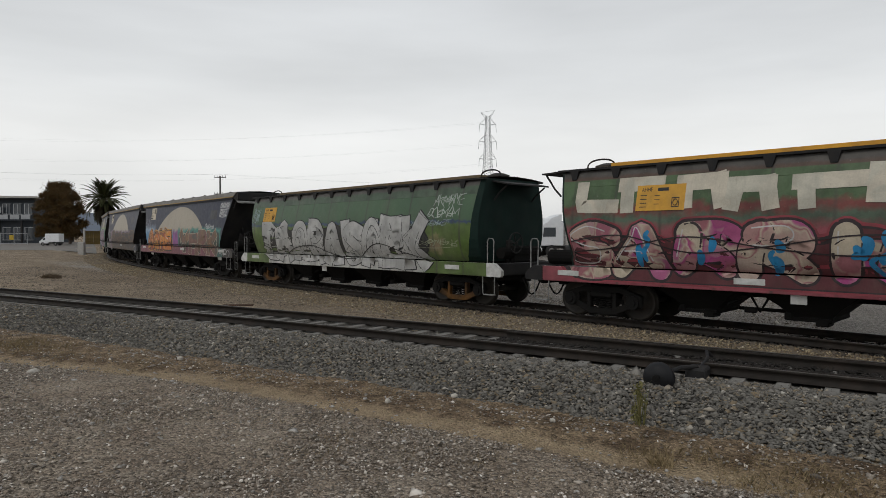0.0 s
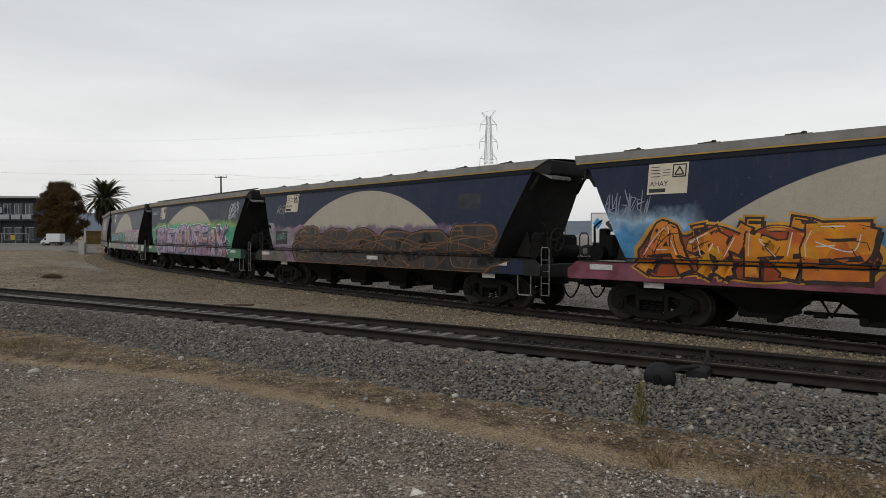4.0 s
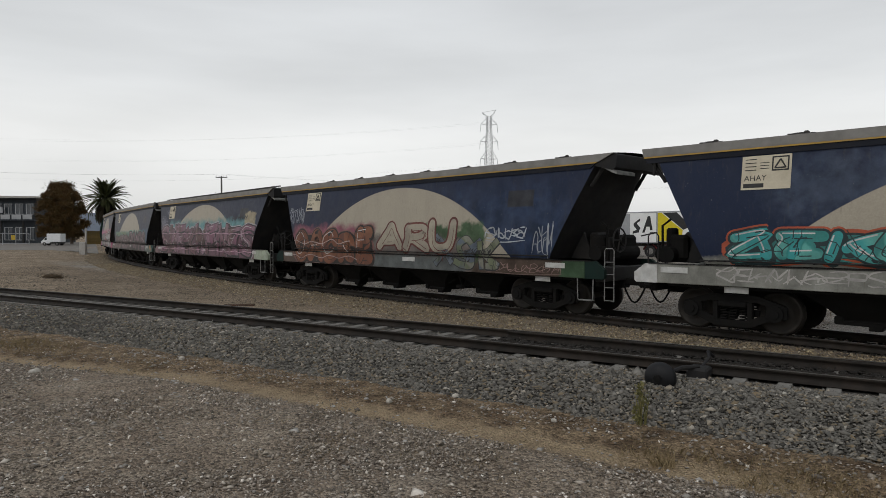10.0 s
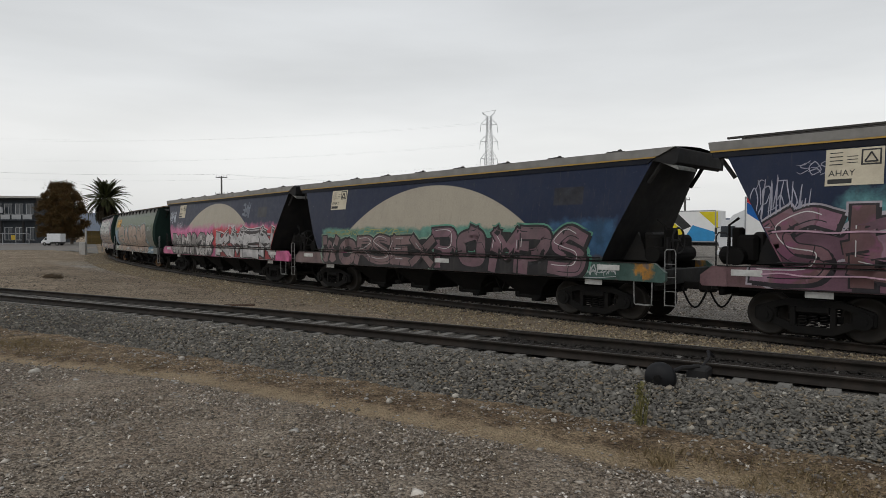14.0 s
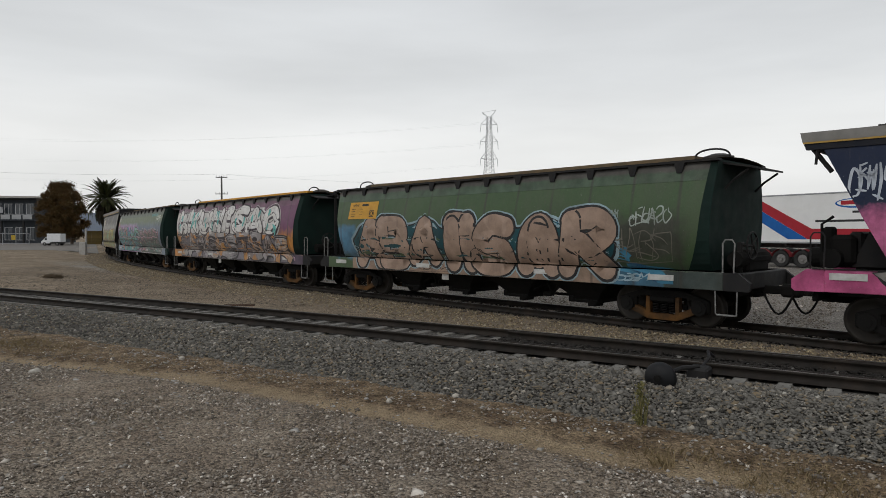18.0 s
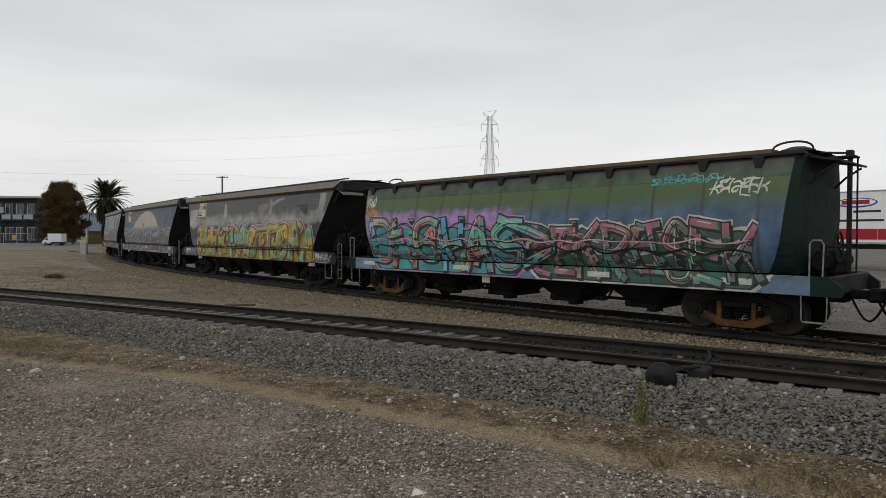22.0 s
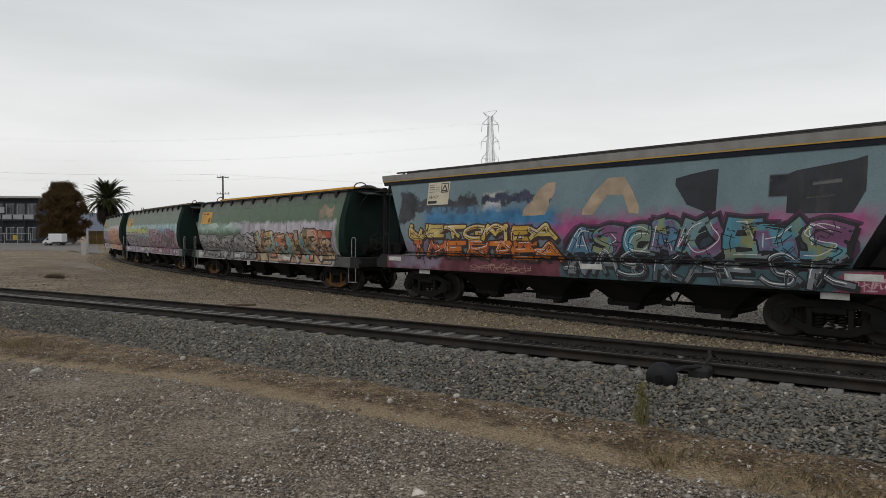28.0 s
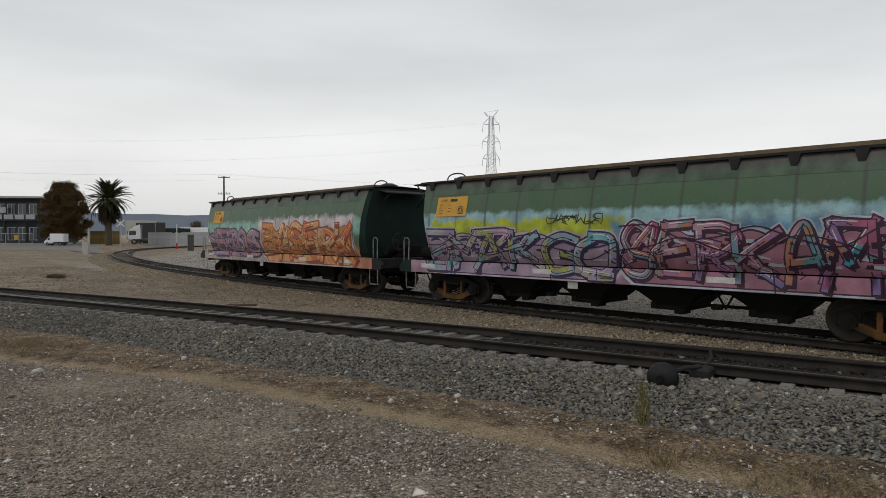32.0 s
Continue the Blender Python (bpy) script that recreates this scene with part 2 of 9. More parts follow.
def train_xy(s, off=0.0):
    x, y, t = np.interp(s, S, TX), np.interp(s, S, TY), np.interp(s, S, TH)
    return x - off * np.sin(t), y + off * np.cos(t)


def train_dist(x, y):
    """Distance of points to the train line."""
    pick = (S > -120) & (S < 330)
    cx, cy = TX[pick][::8], TY[pick][::8]
    best = np.full(np.shape(x), 1e9)
    for a, b in zip(cx, cy):
        best = np.minimum(best, (x - a) ** 2 + (y - b) ** 2)
    return np.sqrt(best)


RAIL_PROFILE = [(-0.036, 0.0), (0.036, 0.0), (0.036, -0.035), (0.01, -0.05), (0.01, -0.125), (0.07, -0.145), (0.07, -0.158),
                (-0.07, -0.158), (-0.07, -0.145), (-0.01, -0.125), (-0.01, -0.05), (-0.036, -0.035)]


def sweep_rail(name, xy, steps, off, z, mats, label=""):
    n = len(RAIL_PROFILE)
    verts = []
    for o, dz in RAIL_PROFILE:
        x, y = xy(steps, off + o)
        verts.append(np.stack([x, y, np.full_like(x, z + dz)], 1))
    verts = np.stack(verts, 1).reshape(-1, 3)
    k = len(steps)
    faces = [(i * n + j, i * n + (j + 1) % n, (i + 1) * n + (j + 1) % n, (i + 1) * n + j) for i in range(k - 1) for j in range(n)]
    me = raw_mesh(name, verts, faces, mats)
    me.polygons.foreach_set("material_index", [1 if j == 0 else 0 for i in range(k - 1) for j in range(n)])
    return me


GAUGE = 0.7525   # half the gauge, rail centre to rail centre
front_track = thing("railway_track_front", "straight railway track with brown rails on concrete sleepers", "railway track", kind="structure")
train_track = thing("railway_track_curved", "curved railway track under the grain train", "railway track", kind="structure")
fu = np.arange(-80, 150, 1.0)
for o in (GAUGE, -GAUGE):
    part("rail", sweep_rail("rail", front_xy, fu, o, FZ, [M_RAIL, M_RAILTOP]), None, front_track)
su = np.concatenate([np.arange(-60, 150, 1.0), np.arange(150, 330, 5.0)])
for o in (GAUGE, -GAUGE):
    part("rail", sweep_rail("rail", train_xy, su, o, 0.0, [M_RAIL, M_RAILTOP]), None, train_track)
# switch blades and check rail, inside the running rails where the two lines part
for o in (GAUGE - 0.14, -GAUGE + 0.15):
    part("switch_blade", sweep_rail("switch_blade", front_xy, np.arange(-14, 1.4, 0.7), o, FZ - 0.004, [M_RAIL, M_RAIL]), None, front_track, "dark greasy switch blade rail")

# ---------------- the ground ----------------


def smooth_step(x, a, b):
    t = np.clip((x - a) / (b - a), 0, 1)
    return t * t * (3 - 2 * t)


def strip_centre(u):
    return 4.03 + 0.2 * np.clip(u - 5.8, 0, 12)


def ground_z(x, y):
    """Height of the bare ground; the yard beyond the train lies a little higher."""
    u, w = front_uw(x, y)
    z = -0.20 - 0.22 * smooth_step(w, 0.6, 2.6)             # falls towards the camera
    z = z - 0.05 * np.exp(-((w - strip_centre(u)) / 0.4) ** 2)   # a worn wheel rut
    d = train_dist(x, y)
    far = smooth_step(-w, 8.0, 34.0)
    z = z + 0.36 * far + 0.22 * smooth_step(-w, 40.0, 110.0)
    cess = -0.33 - 0.0 * d                                   # the line itself lies in a shallow cutting
    return np.where(d < 9, cess + (z - cess) * smooth_step(d, 2.6, 8.0), z)


def ground_mesh():
    def line(c, lo, hi, d0, grow):
        out, d = [c], d0
        while out[-1] < hi:
            out.append(out[-1] + d)
            d *= grow
        neg, d = [c], d0
        while neg[-1] > lo:
            neg.append(neg[-1] - d)
            d *= grow
        return np.array(neg[:0:-1] + out)
    gx, gy = line(0, -3000, 3000, 0.2, 1.032), line(10, -3000, 3500, 0.2, 1.032)
    X, Y = np.meshgrid(gx, gy)
    Z = ground_z(X.ravel(), Y.ravel())
    n, m = X.shape
    bumps = np.array([noise.noise((a * 0.6, b * 0.6, 0)) * 0.03 + noise.noise((a * 2.1, b * 2.1, 5)) * 0.02 if abs(a) < 60 and abs(b) < 90 else 0.0
                      for a, b in zip(X.ravel(), Y.ravel())])
    V = np.stack([X.ravel(), Y.ravel(), Z + bumps], 1)
    i = np.arange(n * m).reshape(n, m)
    F = np.stack([i[:-1, :-1].ravel(), i[:-1, 1:].ravel(), i[1:, 1:].ravel(), i[1:, :-1].ravel()], 1)
    return V, F


def ground_material():
    k = Nodes("gravel_and_dirt_ground")
    x, y = k.axis(0), k.axis(1)
    dx, dy = k.op("SUBTRACT", x, FX), k.op("SUBTRACT", y, FY)
    u = k.op("ADD", k.op("MULTIPLY", dx, FC), k.op("MULTIPLY", dy, FS))
    w0 = k.op("ADD", k.op("MULTIPLY", dx, -FS), k.op("MULTIPLY", dy, FC))
    w = k.op("SUBTRACT", w0, k.op("MULTIPLY", k.op("MULTIPLY", u, u), FK / 2))
    n1 = k.noise(0.55, 5, 0.6)
    n2 = k.noise(3.0, 5, 0.6)
    wn_ = k.op("ADD", w, k.op("MULTIPLY", k.op("SUBTRACT", n1, 0.5), 0.55))
    wn_ = k.op("ADD", wn_, k.op("MULTIPLY", k.op("SUBTRACT", n2, 0.5), 0.5))
    gravel = k.mix(k.ramp(n1, 0.35, 0.65), (0.440, 0.362, 0.280), (0.300, 0.240, 0.184))
    n3 = k.noise(1.4, 6, 0.65, offset=(4, 9, 2))
    gravel = k.mix(k.ramp(n3, 0.5, 0.68, 0, 0.7), gravel, (0.480, 0.416, 0.336))
    gravel = k.mix(k.ramp(n3, 0.46, 0.3, 0, 0.6), gravel, (0.200, 0.152, 0.114))
    sand = k.mix(k.ramp(n2, 0.3, 0.7), (0.58, 0.445, 0.29), (0.45, 0.34, 0.215))
    soil = k.mix(k.ramp(n2, 0.38, 0.62), (0.165, 0.115, 0.073), (0.370, 0.275, 0.175))
    yard = k.mix(k.ramp(k.noise(0.25, 6, 0.6), 0.35, 0.65), (0.5, 0.4, 0.295), (0.35, 0.28, 0.205))
    yard = k.mix(k.ramp(k.noise(0.9, 6, 0.65, offset=(1, 5, 3)), 0.5, 0.7, 0, 0.6), yard, (0.215, 0.172, 0.112))
    over = k.op("ADD", k.op("MULTIPLY", x, 0.712), k.op("MULTIPLY", y, 0.702))
    yard = k.mix(k.op("MULTIPLY", k.ramp(over, 16.6, 18.2), k.ramp(x, -26.0, -14.0)), yard, k.mix(k.ramp(k.noise(0.5, 6, 0.6), 0.35, 0.65), (0.40, 0.37, 0.33), (0.29, 0.265, 0.235)))
    stony = k.op("MULTIPLY", k.op("MULTIPLY", k.ramp(over, 13.4, 15.4), k.ramp(x, -13.0, -8.5, 1, 0)), k.ramp(k.noise(0.7, 6, 0.65, offset=(7, 1, 3)), 0.36, 0.56))
    yard = k.mix(k.op("MULTIPLY", stony, k.ramp(x, -34.0, -26.0)), yard, (0.5, 0.475, 0.43))
    mid = k.op("ADD", k.op("MULTIPLY", k.op("MINIMUM", k.op("MAXIMUM", k.op("SUBTRACT", u, 5.8), 0.0), 12.0), 0.2), 4.03)
    away = k.op("ABSOLUTE", k.op("SUBTRACT", wn_, mid))
    strip = k.op("MULTIPLY", k.ramp(away, 0.1, 0.4, 1, 0), k.ramp(n3, 0.3, 0.52, 0.4, 1))
    c = k.mix(k.ramp(k.op("SUBTRACT", wn_, mid), 0.0, 0.5), soil, gravel)
    c = k.mix(strip, c, sand)
    c = k.mix(k.ramp(w, 0.0, 0.6), yard, c)
    cells = []
    for sc_ in (13.0, 29.0):
        v_ = k.n.new("ShaderNodeTexVoronoi")
        v_.inputs["Scale"].default_value = sc_
        k.l.new(k.co.outputs["Object"], v_.inputs["Vector"])
        cells.append(v_)
    tone = k.n.new("ShaderNodeSeparateColor")
    k.l.new(cells[1].outputs["Color"], tone.inputs[0])
    tone2 = k.n.new("ShaderNodeSeparateColor")
    k.l.new(cells[0].outputs["Color"], tone2.inputs[0])
    loose = k.op("SUBTRACT", 1.0, k.op("MULTIPLY", strip, 0.75))
    c = k.mix(k.op("MULTIPLY", loose, 0.8), c, k.mix(tone.outputs[0], (0.2, 0.2, 0.2), (0.8, 0.79, 0.78)), "OVERLAY")
    c = k.mix(k.op("MULTIPLY", k.op("MULTIPLY", k.ramp(tone2.outputs[1], 0.9, 0.93), k.ramp(cells[0].outputs["Distance"], 0.02, 0.028, 1, 0)), k.op("MULTIPLY", loose, 0.8)), c, (0.42, 0.39, 0.35))
    c = k.mix(0.45, c, k.mix(k.noise(45, 4, 0.7), (0.15, 0.15, 0.15), (0.85, 0.85, 0.85)), "OVERLAY")
    h = k.op("ADD", k.op("MULTIPLY", k.noise(26, 5, 0.75), 0.7), k.op("MULTIPLY", cells[1].outputs["Distance"], -8.0))
    k.bump(h, 0.8, 0.03)
    return k.done(c, 0.92, 0, 0.15)


M_GROUND = ground_material()
gv, gf = ground_mesh()
ground = tagged(new("ground", raw_mesh("ground", gv, gf, M_GROUND, True)), "dry gravel and dirt ground beside the railway", "ground", kind="structure")


def stone_material(name, cols, rough=0.9):
    k = Nodes(name)
    g = k.n.new("ShaderNodeNewGeometry")
    r = k.n.new("ShaderNodeValToRGB")
    r.color_ramp.interpolation = "LINEAR"
    e = r.color_ramp.elements
    e[0].color, e[1].color = (*cols[0], 1), (*cols[-1], 1)
    for i, c in enumerate(cols[1:-1], 1):
        q = e.new(0.94 * i / (len(cols) - 2))
        q.color = (*c, 1)
    k.l.new(g.outputs["Random Per Island"], r.inputs[0])
    c = k.mix(0.3, r.outputs[0], k.mix(k.noise(60, 3), (0.2, 0.2, 0.2), (0.8, 0.8, 0.8)), "OVERLAY")
    return k.done(c, rough, 0, 0.2)


M_BALLAST = stone_material("grey_ballast_stone", [(0.055, 0.052, 0.046), (0.128, 0.12, 0.106), (0.2, 0.189, 0.166), (0.087, 0.082, 0.074), (0.245, 0.229, 0.2), (0.118, 0.112, 0.1), (0.168, 0.155, 0.132), (0.21, 0.163, 0.105), (0.42, 0.395, 0.345)])
M_BALLAST2 = stone_material("tan_ballast_stone", [(0.090, 0.070, 0.045), (0.300, 0.225, 0.140), (0.140, 0.118, 0.085), (0.430, 0.350, 0.225), (0.180, 0.150, 0.108), (0.600, 0.530, 0.400)])
M_GRAVEL = stone_material("mixed_gravel_stone", [(0.105, 0.085, 0.067), (0.230, 0.194, 0.158), (0.470, 0.410, 0.340), (0.130, 0.110, 0.090), (0.370, 0.317, 0.258), (0.110, 0.095, 0.080), (0.520, 0.460, 0.390), (0.860, 0.800, 0.720)])
M_BED = plain("ballast_bed", (0.048, 0.044, 0.038), (0.075, 0.068, 0.06), 14.0, 0.95, bump=0.8, fine=26.0)
M_YARD = stone_material("brown_yard_stone", [(0.105, 0.085, 0.067), (0.230, 0.190, 0.150), (0.330, 0.280, 0.222), (0.130, 0.108, 0.086), (0.270, 0.222, 0.172), (0.110, 0.093, 0.076), (0.420, 0.370, 0.305)])
M_BED2 = plain("tan_ballast_bed", (0.205, 0.165, 0.122), (0.155, 0.127, 0.094), 14.0, 0.95, bump=0.8, fine=26.0)

# 14-faced pebble and a flatter, sharper chip
_oct = np.array([(1, 0, 0), (-1, 0, 0), (0, 1, 0), (0, -1, 0), (0, 0, 1), (0, 0, -0.6)], float)
_octf = np.array([(0, 2, 4), (2, 1, 4), (1, 3, 4), (3, 0, 4), (2, 0, 5), (1, 2, 5), (3, 1, 5), (0, 3, 5)])


def scatter(name, xyz, size, material, seed, flat=0.7, tilt=0.45):
    """Many loose stones in one mesh, each an eight-faced lump of its own shape."""
    r = np.random.default_rng(seed)
    n = len(xyz)
    base = _oct[None] * r.uniform(0.65, 1.2, (n, 6, 1)) + r.normal(0, 0.16, (n, 6, 3))
    sc = (size * r.lognormal(0, 0.33, n))[:, None] * np.stack([r.uniform(0.75, 1.3, n), r.uniform(0.6, 1.0, n), r.uniform(0.5, 0.85, n) * flat], 1)
    base = base * sc[:, None, :]
    a, b = r.uniform(0, 2 * PI, n), r.normal(0, tilt, n)
    ca, sa, cb, sb = np.cos(a), np.sin(a), np.cos(b), np.sin(b)
    x, y, z = base[..., 0], base[..., 1], base[..., 2]
    y, z = y * cb[:, None] - z * sb[:, None], y * sb[:, None] + z * cb[:, None]
    x, y = x * ca[:, None] - y * sa[:, None], x * sa[:, None] + y * ca[:, None]
    v = np.stack([x, y, z], 2) + xyz[:, None, :]
    f = _octf[None] + (np.arange(n) * 6)[:, None, None]
    return raw_mesh(name, v.reshape(-1, 3), f.reshape(-1, 3), material)


def bed_profile(w):
    """Height of the front ballast: level round the sleepers, then a shoulder that runs down to the dirt."""
    w = np.asarray(w, float)
    top = FZ - 0.20
    near = np.interp(w, [-3.0, -1.75, -1.3, 1.35, 1.75, 3.05], [top - 0.16, top - 0.04, top, top, top - 0.05, top - 0.46])
    return near


def ballast_bed(name, xy, steps, ws, zs, material):
    V = []
    for s_ in steps:
        for w_, z_ in zip(ws, zs):
            x, y = xy(s_, w_)
            V.append((x, y, z_ + 0.02 * noise.noise((float(x) * 2.3, float(y) * 2.3, 3))))
    n, m = len(steps), len(ws)
    i = np.arange(n * m).reshape(n, m)
    F = np.stack([i[:-1, :-1].ravel(), i[:-1, 1:].ravel(), i[1:, 1:].ravel(), i[1:, :-1].ravel()], 1)
    return raw_mesh(name, V, F, material, True)


ws = np.array([-3.0, -2.4, -1.75, -1.3, -0.7, 0, 0.7, 1.35, 1.75, 2.1, 2.5, 2.8, 3.05])
front_bed = tagged(new("ballast_front", ballast_bed("ballast_front", front_xy, np.arange(-80, 150, 0.8), ws, bed_profile(ws), M_BED)), "grey crushed stone ballast bed of the near track", "ballast", kind="structure")
tw = np.array([-2.9, -2.2, -1.5, -0.8, 0, 0.8, 1.5, 2.2, 2.9, 3.3])
train_bed = tagged(new("ballast_curved", ballast_bed("ballast_curved", train_xy, np.concatenate([np.arange(-40, 150, 0.8), np.arange(150, 330, 4.0)]), tw, [-0.42, -0.28, -0.21, -0.2, -0.2, -0.2, -0.21, -0.24, -0.3, -0.42], M_BED2)), "tan crushed stone ballast bed of the curved track", "ballast", kind="structure")

rs = np.random.default_rng(4)


def strewn(n, u0, u1, w0, w1, power=1.0):
    u = u0 + (u1 - u0) * rs.random(n) ** power
    w = rs.uniform(w0, w1, n)
    x, y = front_xy(u, w)
    return u, w, x, y


# loose ballast on the shoulder and between the rails
u, w, x, y = strewn(56000, -9.5, 40, 0.95, 3.2, 1.5)
front_stones = tagged(new("ballast_stones", scatter("ballast_stones", np.stack([x, y, bed_profile(w) + 0.014], 1), 0.033, M_BALLAST, 5, 0.75, 0.7)), "loose grey crushed stones on the track shoulder", "ballast stones", kind="stuff")
u, w, x, y = strewn(26000, -9.5, 11, 1.0, 3.15, 1.1)
near_stones = tagged(new("ballast_stones", scatter("ballast_stones", np.stack([x, y, bed_profile(w) + 0.02], 1), 0.036, M_BALLAST, 35, 0.62, 0.45)), "grey flat crushed stones packed on the shoulder", "ballast stones", kind="stuff")
u, w, x, y = strewn(7000, -10, 34, -1.6, 0.6, 1.4)
inner_stones = tagged(new("ballast_stones", scatter("ballast_stones", np.stack([x, y, bed_profile(w) - 0.005], 1), 0.037, M_BALLAST, 6, 0.75, 0.7)), "dark crushed stones between the rails", "ballast stones", kind="stuff")
# tan stones between the two lines
n_ = 36000
s_ = np.where(rs.random(n_) < 0.74, -6 + 58 * rs.random(n_) ** 1.4, 40 + 75 * rs.random(n_))
o_ = rs.uniform(0.95, 3.3, n_)
x, y = train_xy(s_, o_)
uu, wv = front_uw(x, y)
keep = wv < -1.45
z_ = np.interp(o_, tw, [-0.42, -0.28, -0.21, -0.2, -0.2, -0.2, -0.21, -0.24, -0.3, -0.42])
z_ = np.maximum(z_, np.where(wv > -3.0, bed_profile(wv), -9))
tan_stones = tagged(new("ballast_stones", scatter("ballast_stones", np.stack([x, y, z_ + 0.008], 1)[keep], 0.029, M_BALLAST2, 7, 0.95, 0.9)), "loose tan stones between the two tracks", "ballast stones", kind="stuff")
# gravel of the near ground
u, w, x, y = strewn(150000, -8, 22, 2.9, 9.3, 1.3)
u2, w2, x2, y2 = strewn(4000, -9, 26, 2.9, 4.6, 1.0)
keep = rs.random(len(w)) < np.where(np.abs(w - strip_centre(u)) < 0.26, 0.12, np.where(w < strip_centre(u), np.where(w < 3.25, 0.45, 0.09), 1.0))
packed = np.array([noise.noise((a * 0.45, b * 0.45, 7.0)) + 0.45 * noise.noise((a * 1.6, b * 1.6, 2.0)) for a, b in zip(x, y)])
keep &= rs.random(len(w)) < np.interp(packed, [-0.28, 0.2], [0.14, 1.0])      # bare packed patches between the stony ones
x, y = x[keep], y[keep]
gravel_stones = tagged(new("gravel_stones", scatter("gravel_stones", np.stack([x, y, ground_z(x, y) + 0.007], 1), 0.0175, M_GRAVEL, 8, 0.75, 0.55)), "mixed grey gravel stones strewn on the ground", "gravel", kind="stuff")
u, w, x, y = strewn(1500, -8, 16, 2.9, 9.0)
big_stones = tagged(new("gravel_stones", scatter("gravel_stones", np.stack([x, y, ground_z(x, y) + 0.008], 1), 0.028, stone_material("pale_loose_stone", [(0.25, 0.23, 0.2), (0.42, 0.4, 0.37), (0.6, 0.58, 0.55)]), 9, 0.6)), "pale larger stones lying on the gravel", "gravel", kind="stuff")

u, w, x, y = strewn(9000, -8, 20, 3.0, 9.3, 1.2)
keep = np.abs(w - strip_centre(u)) > 0.4
x, y = x[keep], y[keep]
mid_stones = tagged(new("gravel_stones", scatter("gravel_stones", np.stack([x, y, ground_z(x, y) + 0.008], 1), 0.027, M_GRAVEL, 19, 0.7, 0.6)), "coarser gravel stones among the fine gravel", "gravel", kind="stuff")

# a few larger stones lying alone
M_PALE = plain("pale_weathered_stone", (0.5, 0.46, 0.4), (0.36, 0.33, 0.285), 14.0, 0.9, bump=0.5, fine=50)
for u_, w_, sx_, sy_, sz_, lab in ((8.0, 5.3, 0.17, 0.09, 0.05, "flat pale stone lying on the gravel"), (6.8, 3.12, 0.06, 0.055, 0.05, "round whitish stone at the foot of the ballast"), (1.3, 3.56, 0.05, 0.045, 0.045, "round whitish stone on the brown dirt"),
                                   (0.6, 2.78, 0.06, 0.05, 0.04, "pale broken stone below the ballast"), (-1.2, 3.2, 0.05, 0.04, 0.03, "small pale stone on the dirt")):
    bm = bmesh.new()
    bmesh.ops.create_icosphere(bm, subdivisions=2, radius=1.0)
    for v in bm.verts:
        q = 1 + 0.28 * noise.noise(v.co * 1.7 + Vector((u_, w_, 0)))
        v.co = Vector((v.co.x * sx_ * q, v.co.y * sy_ * q, max(v.co.z, -0.5) * sz_ * q))
    st_ = tagged(new("loose_stone", mesh_of(bm, "loose_stone", M_PALE)), lab, "stone")
    x, y = front_xy(np.array([u_]), np.array([w_]))
    st_.matrix_basis = Matrix.Translation((float(x[0]), float(y[0]), float(max(ground_z(x, y)[0], bed_profile(w_) if w_ < 3.0 else -9)) + sz_ * 0.4)) @ Matrix.Rotation(u_, 4, "Z")

# stones on the bare ground beyond the front line
u, w, x, y = strewn(30000, -4, 44, -16, -2.9, 1.2)
far_ok = train_dist(x, y) > 2.4
x, y = x[far_ok], y[far_ok]
yard_stones = tagged(new("gravel_stones", scatter("gravel_stones", np.stack([x, y, ground_z(x, y) + 0.004], 1), 0.026, M_YARD, 12, 0.8)), "brownish gravel strewn between the tracks", "gravel", kind="stuff")
n_ = 16000
s_ = 2 + 60 * rs.random(n_)
x, y = train_xy(s_, -rs.uniform(2.0, 12.0, n_))
yard_stones2 = tagged(new("gravel_stones", scatter("gravel_stones", np.stack([x, y, ground_z(x, y) + 0.004], 1), 0.035, M_GRAVEL, 13, 0.8)), "grey gravel of the yard behind the train", "gravel", kind="stuff")
# dark oily stones heaped round the switch
u, w, x, y = strewn(5000, -12, 1.6, -0.68, 0.68)
M_OILY = stone_material("oily_dark_stone", [(0.014, 0.013, 0.012), (0.026, 0.023, 0.02), (0.038, 0.034, 0.03), (0.055, 0.05, 0.043)])
oily = tagged(new("ballast_stones", scatter("ballast_stones", np.stack([x, y, np.full(len(x), FZ - 0.15)], 1), 0.042, M_OILY, 14)), "oil-blackened stones between the switch rails", "ballast stones", kind="stuff")

# dark stones between the rails of the curved line
n_ = 9000
x, y = train_xy(-6 + 62 * rs.random(n_) ** 1.3, rs.uniform(-1.0, 0.95, n_))
dark_stones = tagged(new("ballast_stones", scatter("ballast_stones", np.stack([x, y, np.full(n_, -0.192)], 1), 0.036, M_OILY, 15, 0.9, 0.8)), "dark grimy stones between the rails under the train", "ballast stones", kind="stuff")

# sleepers of the front line, 0.6 m apart


def sleeper_shape(bm):
    prism(bm, [(-0.11, -0.2), (0.11, -0.2), (0.09, 0.0), (-0.09, 0.0)], -1.27, 1.27)


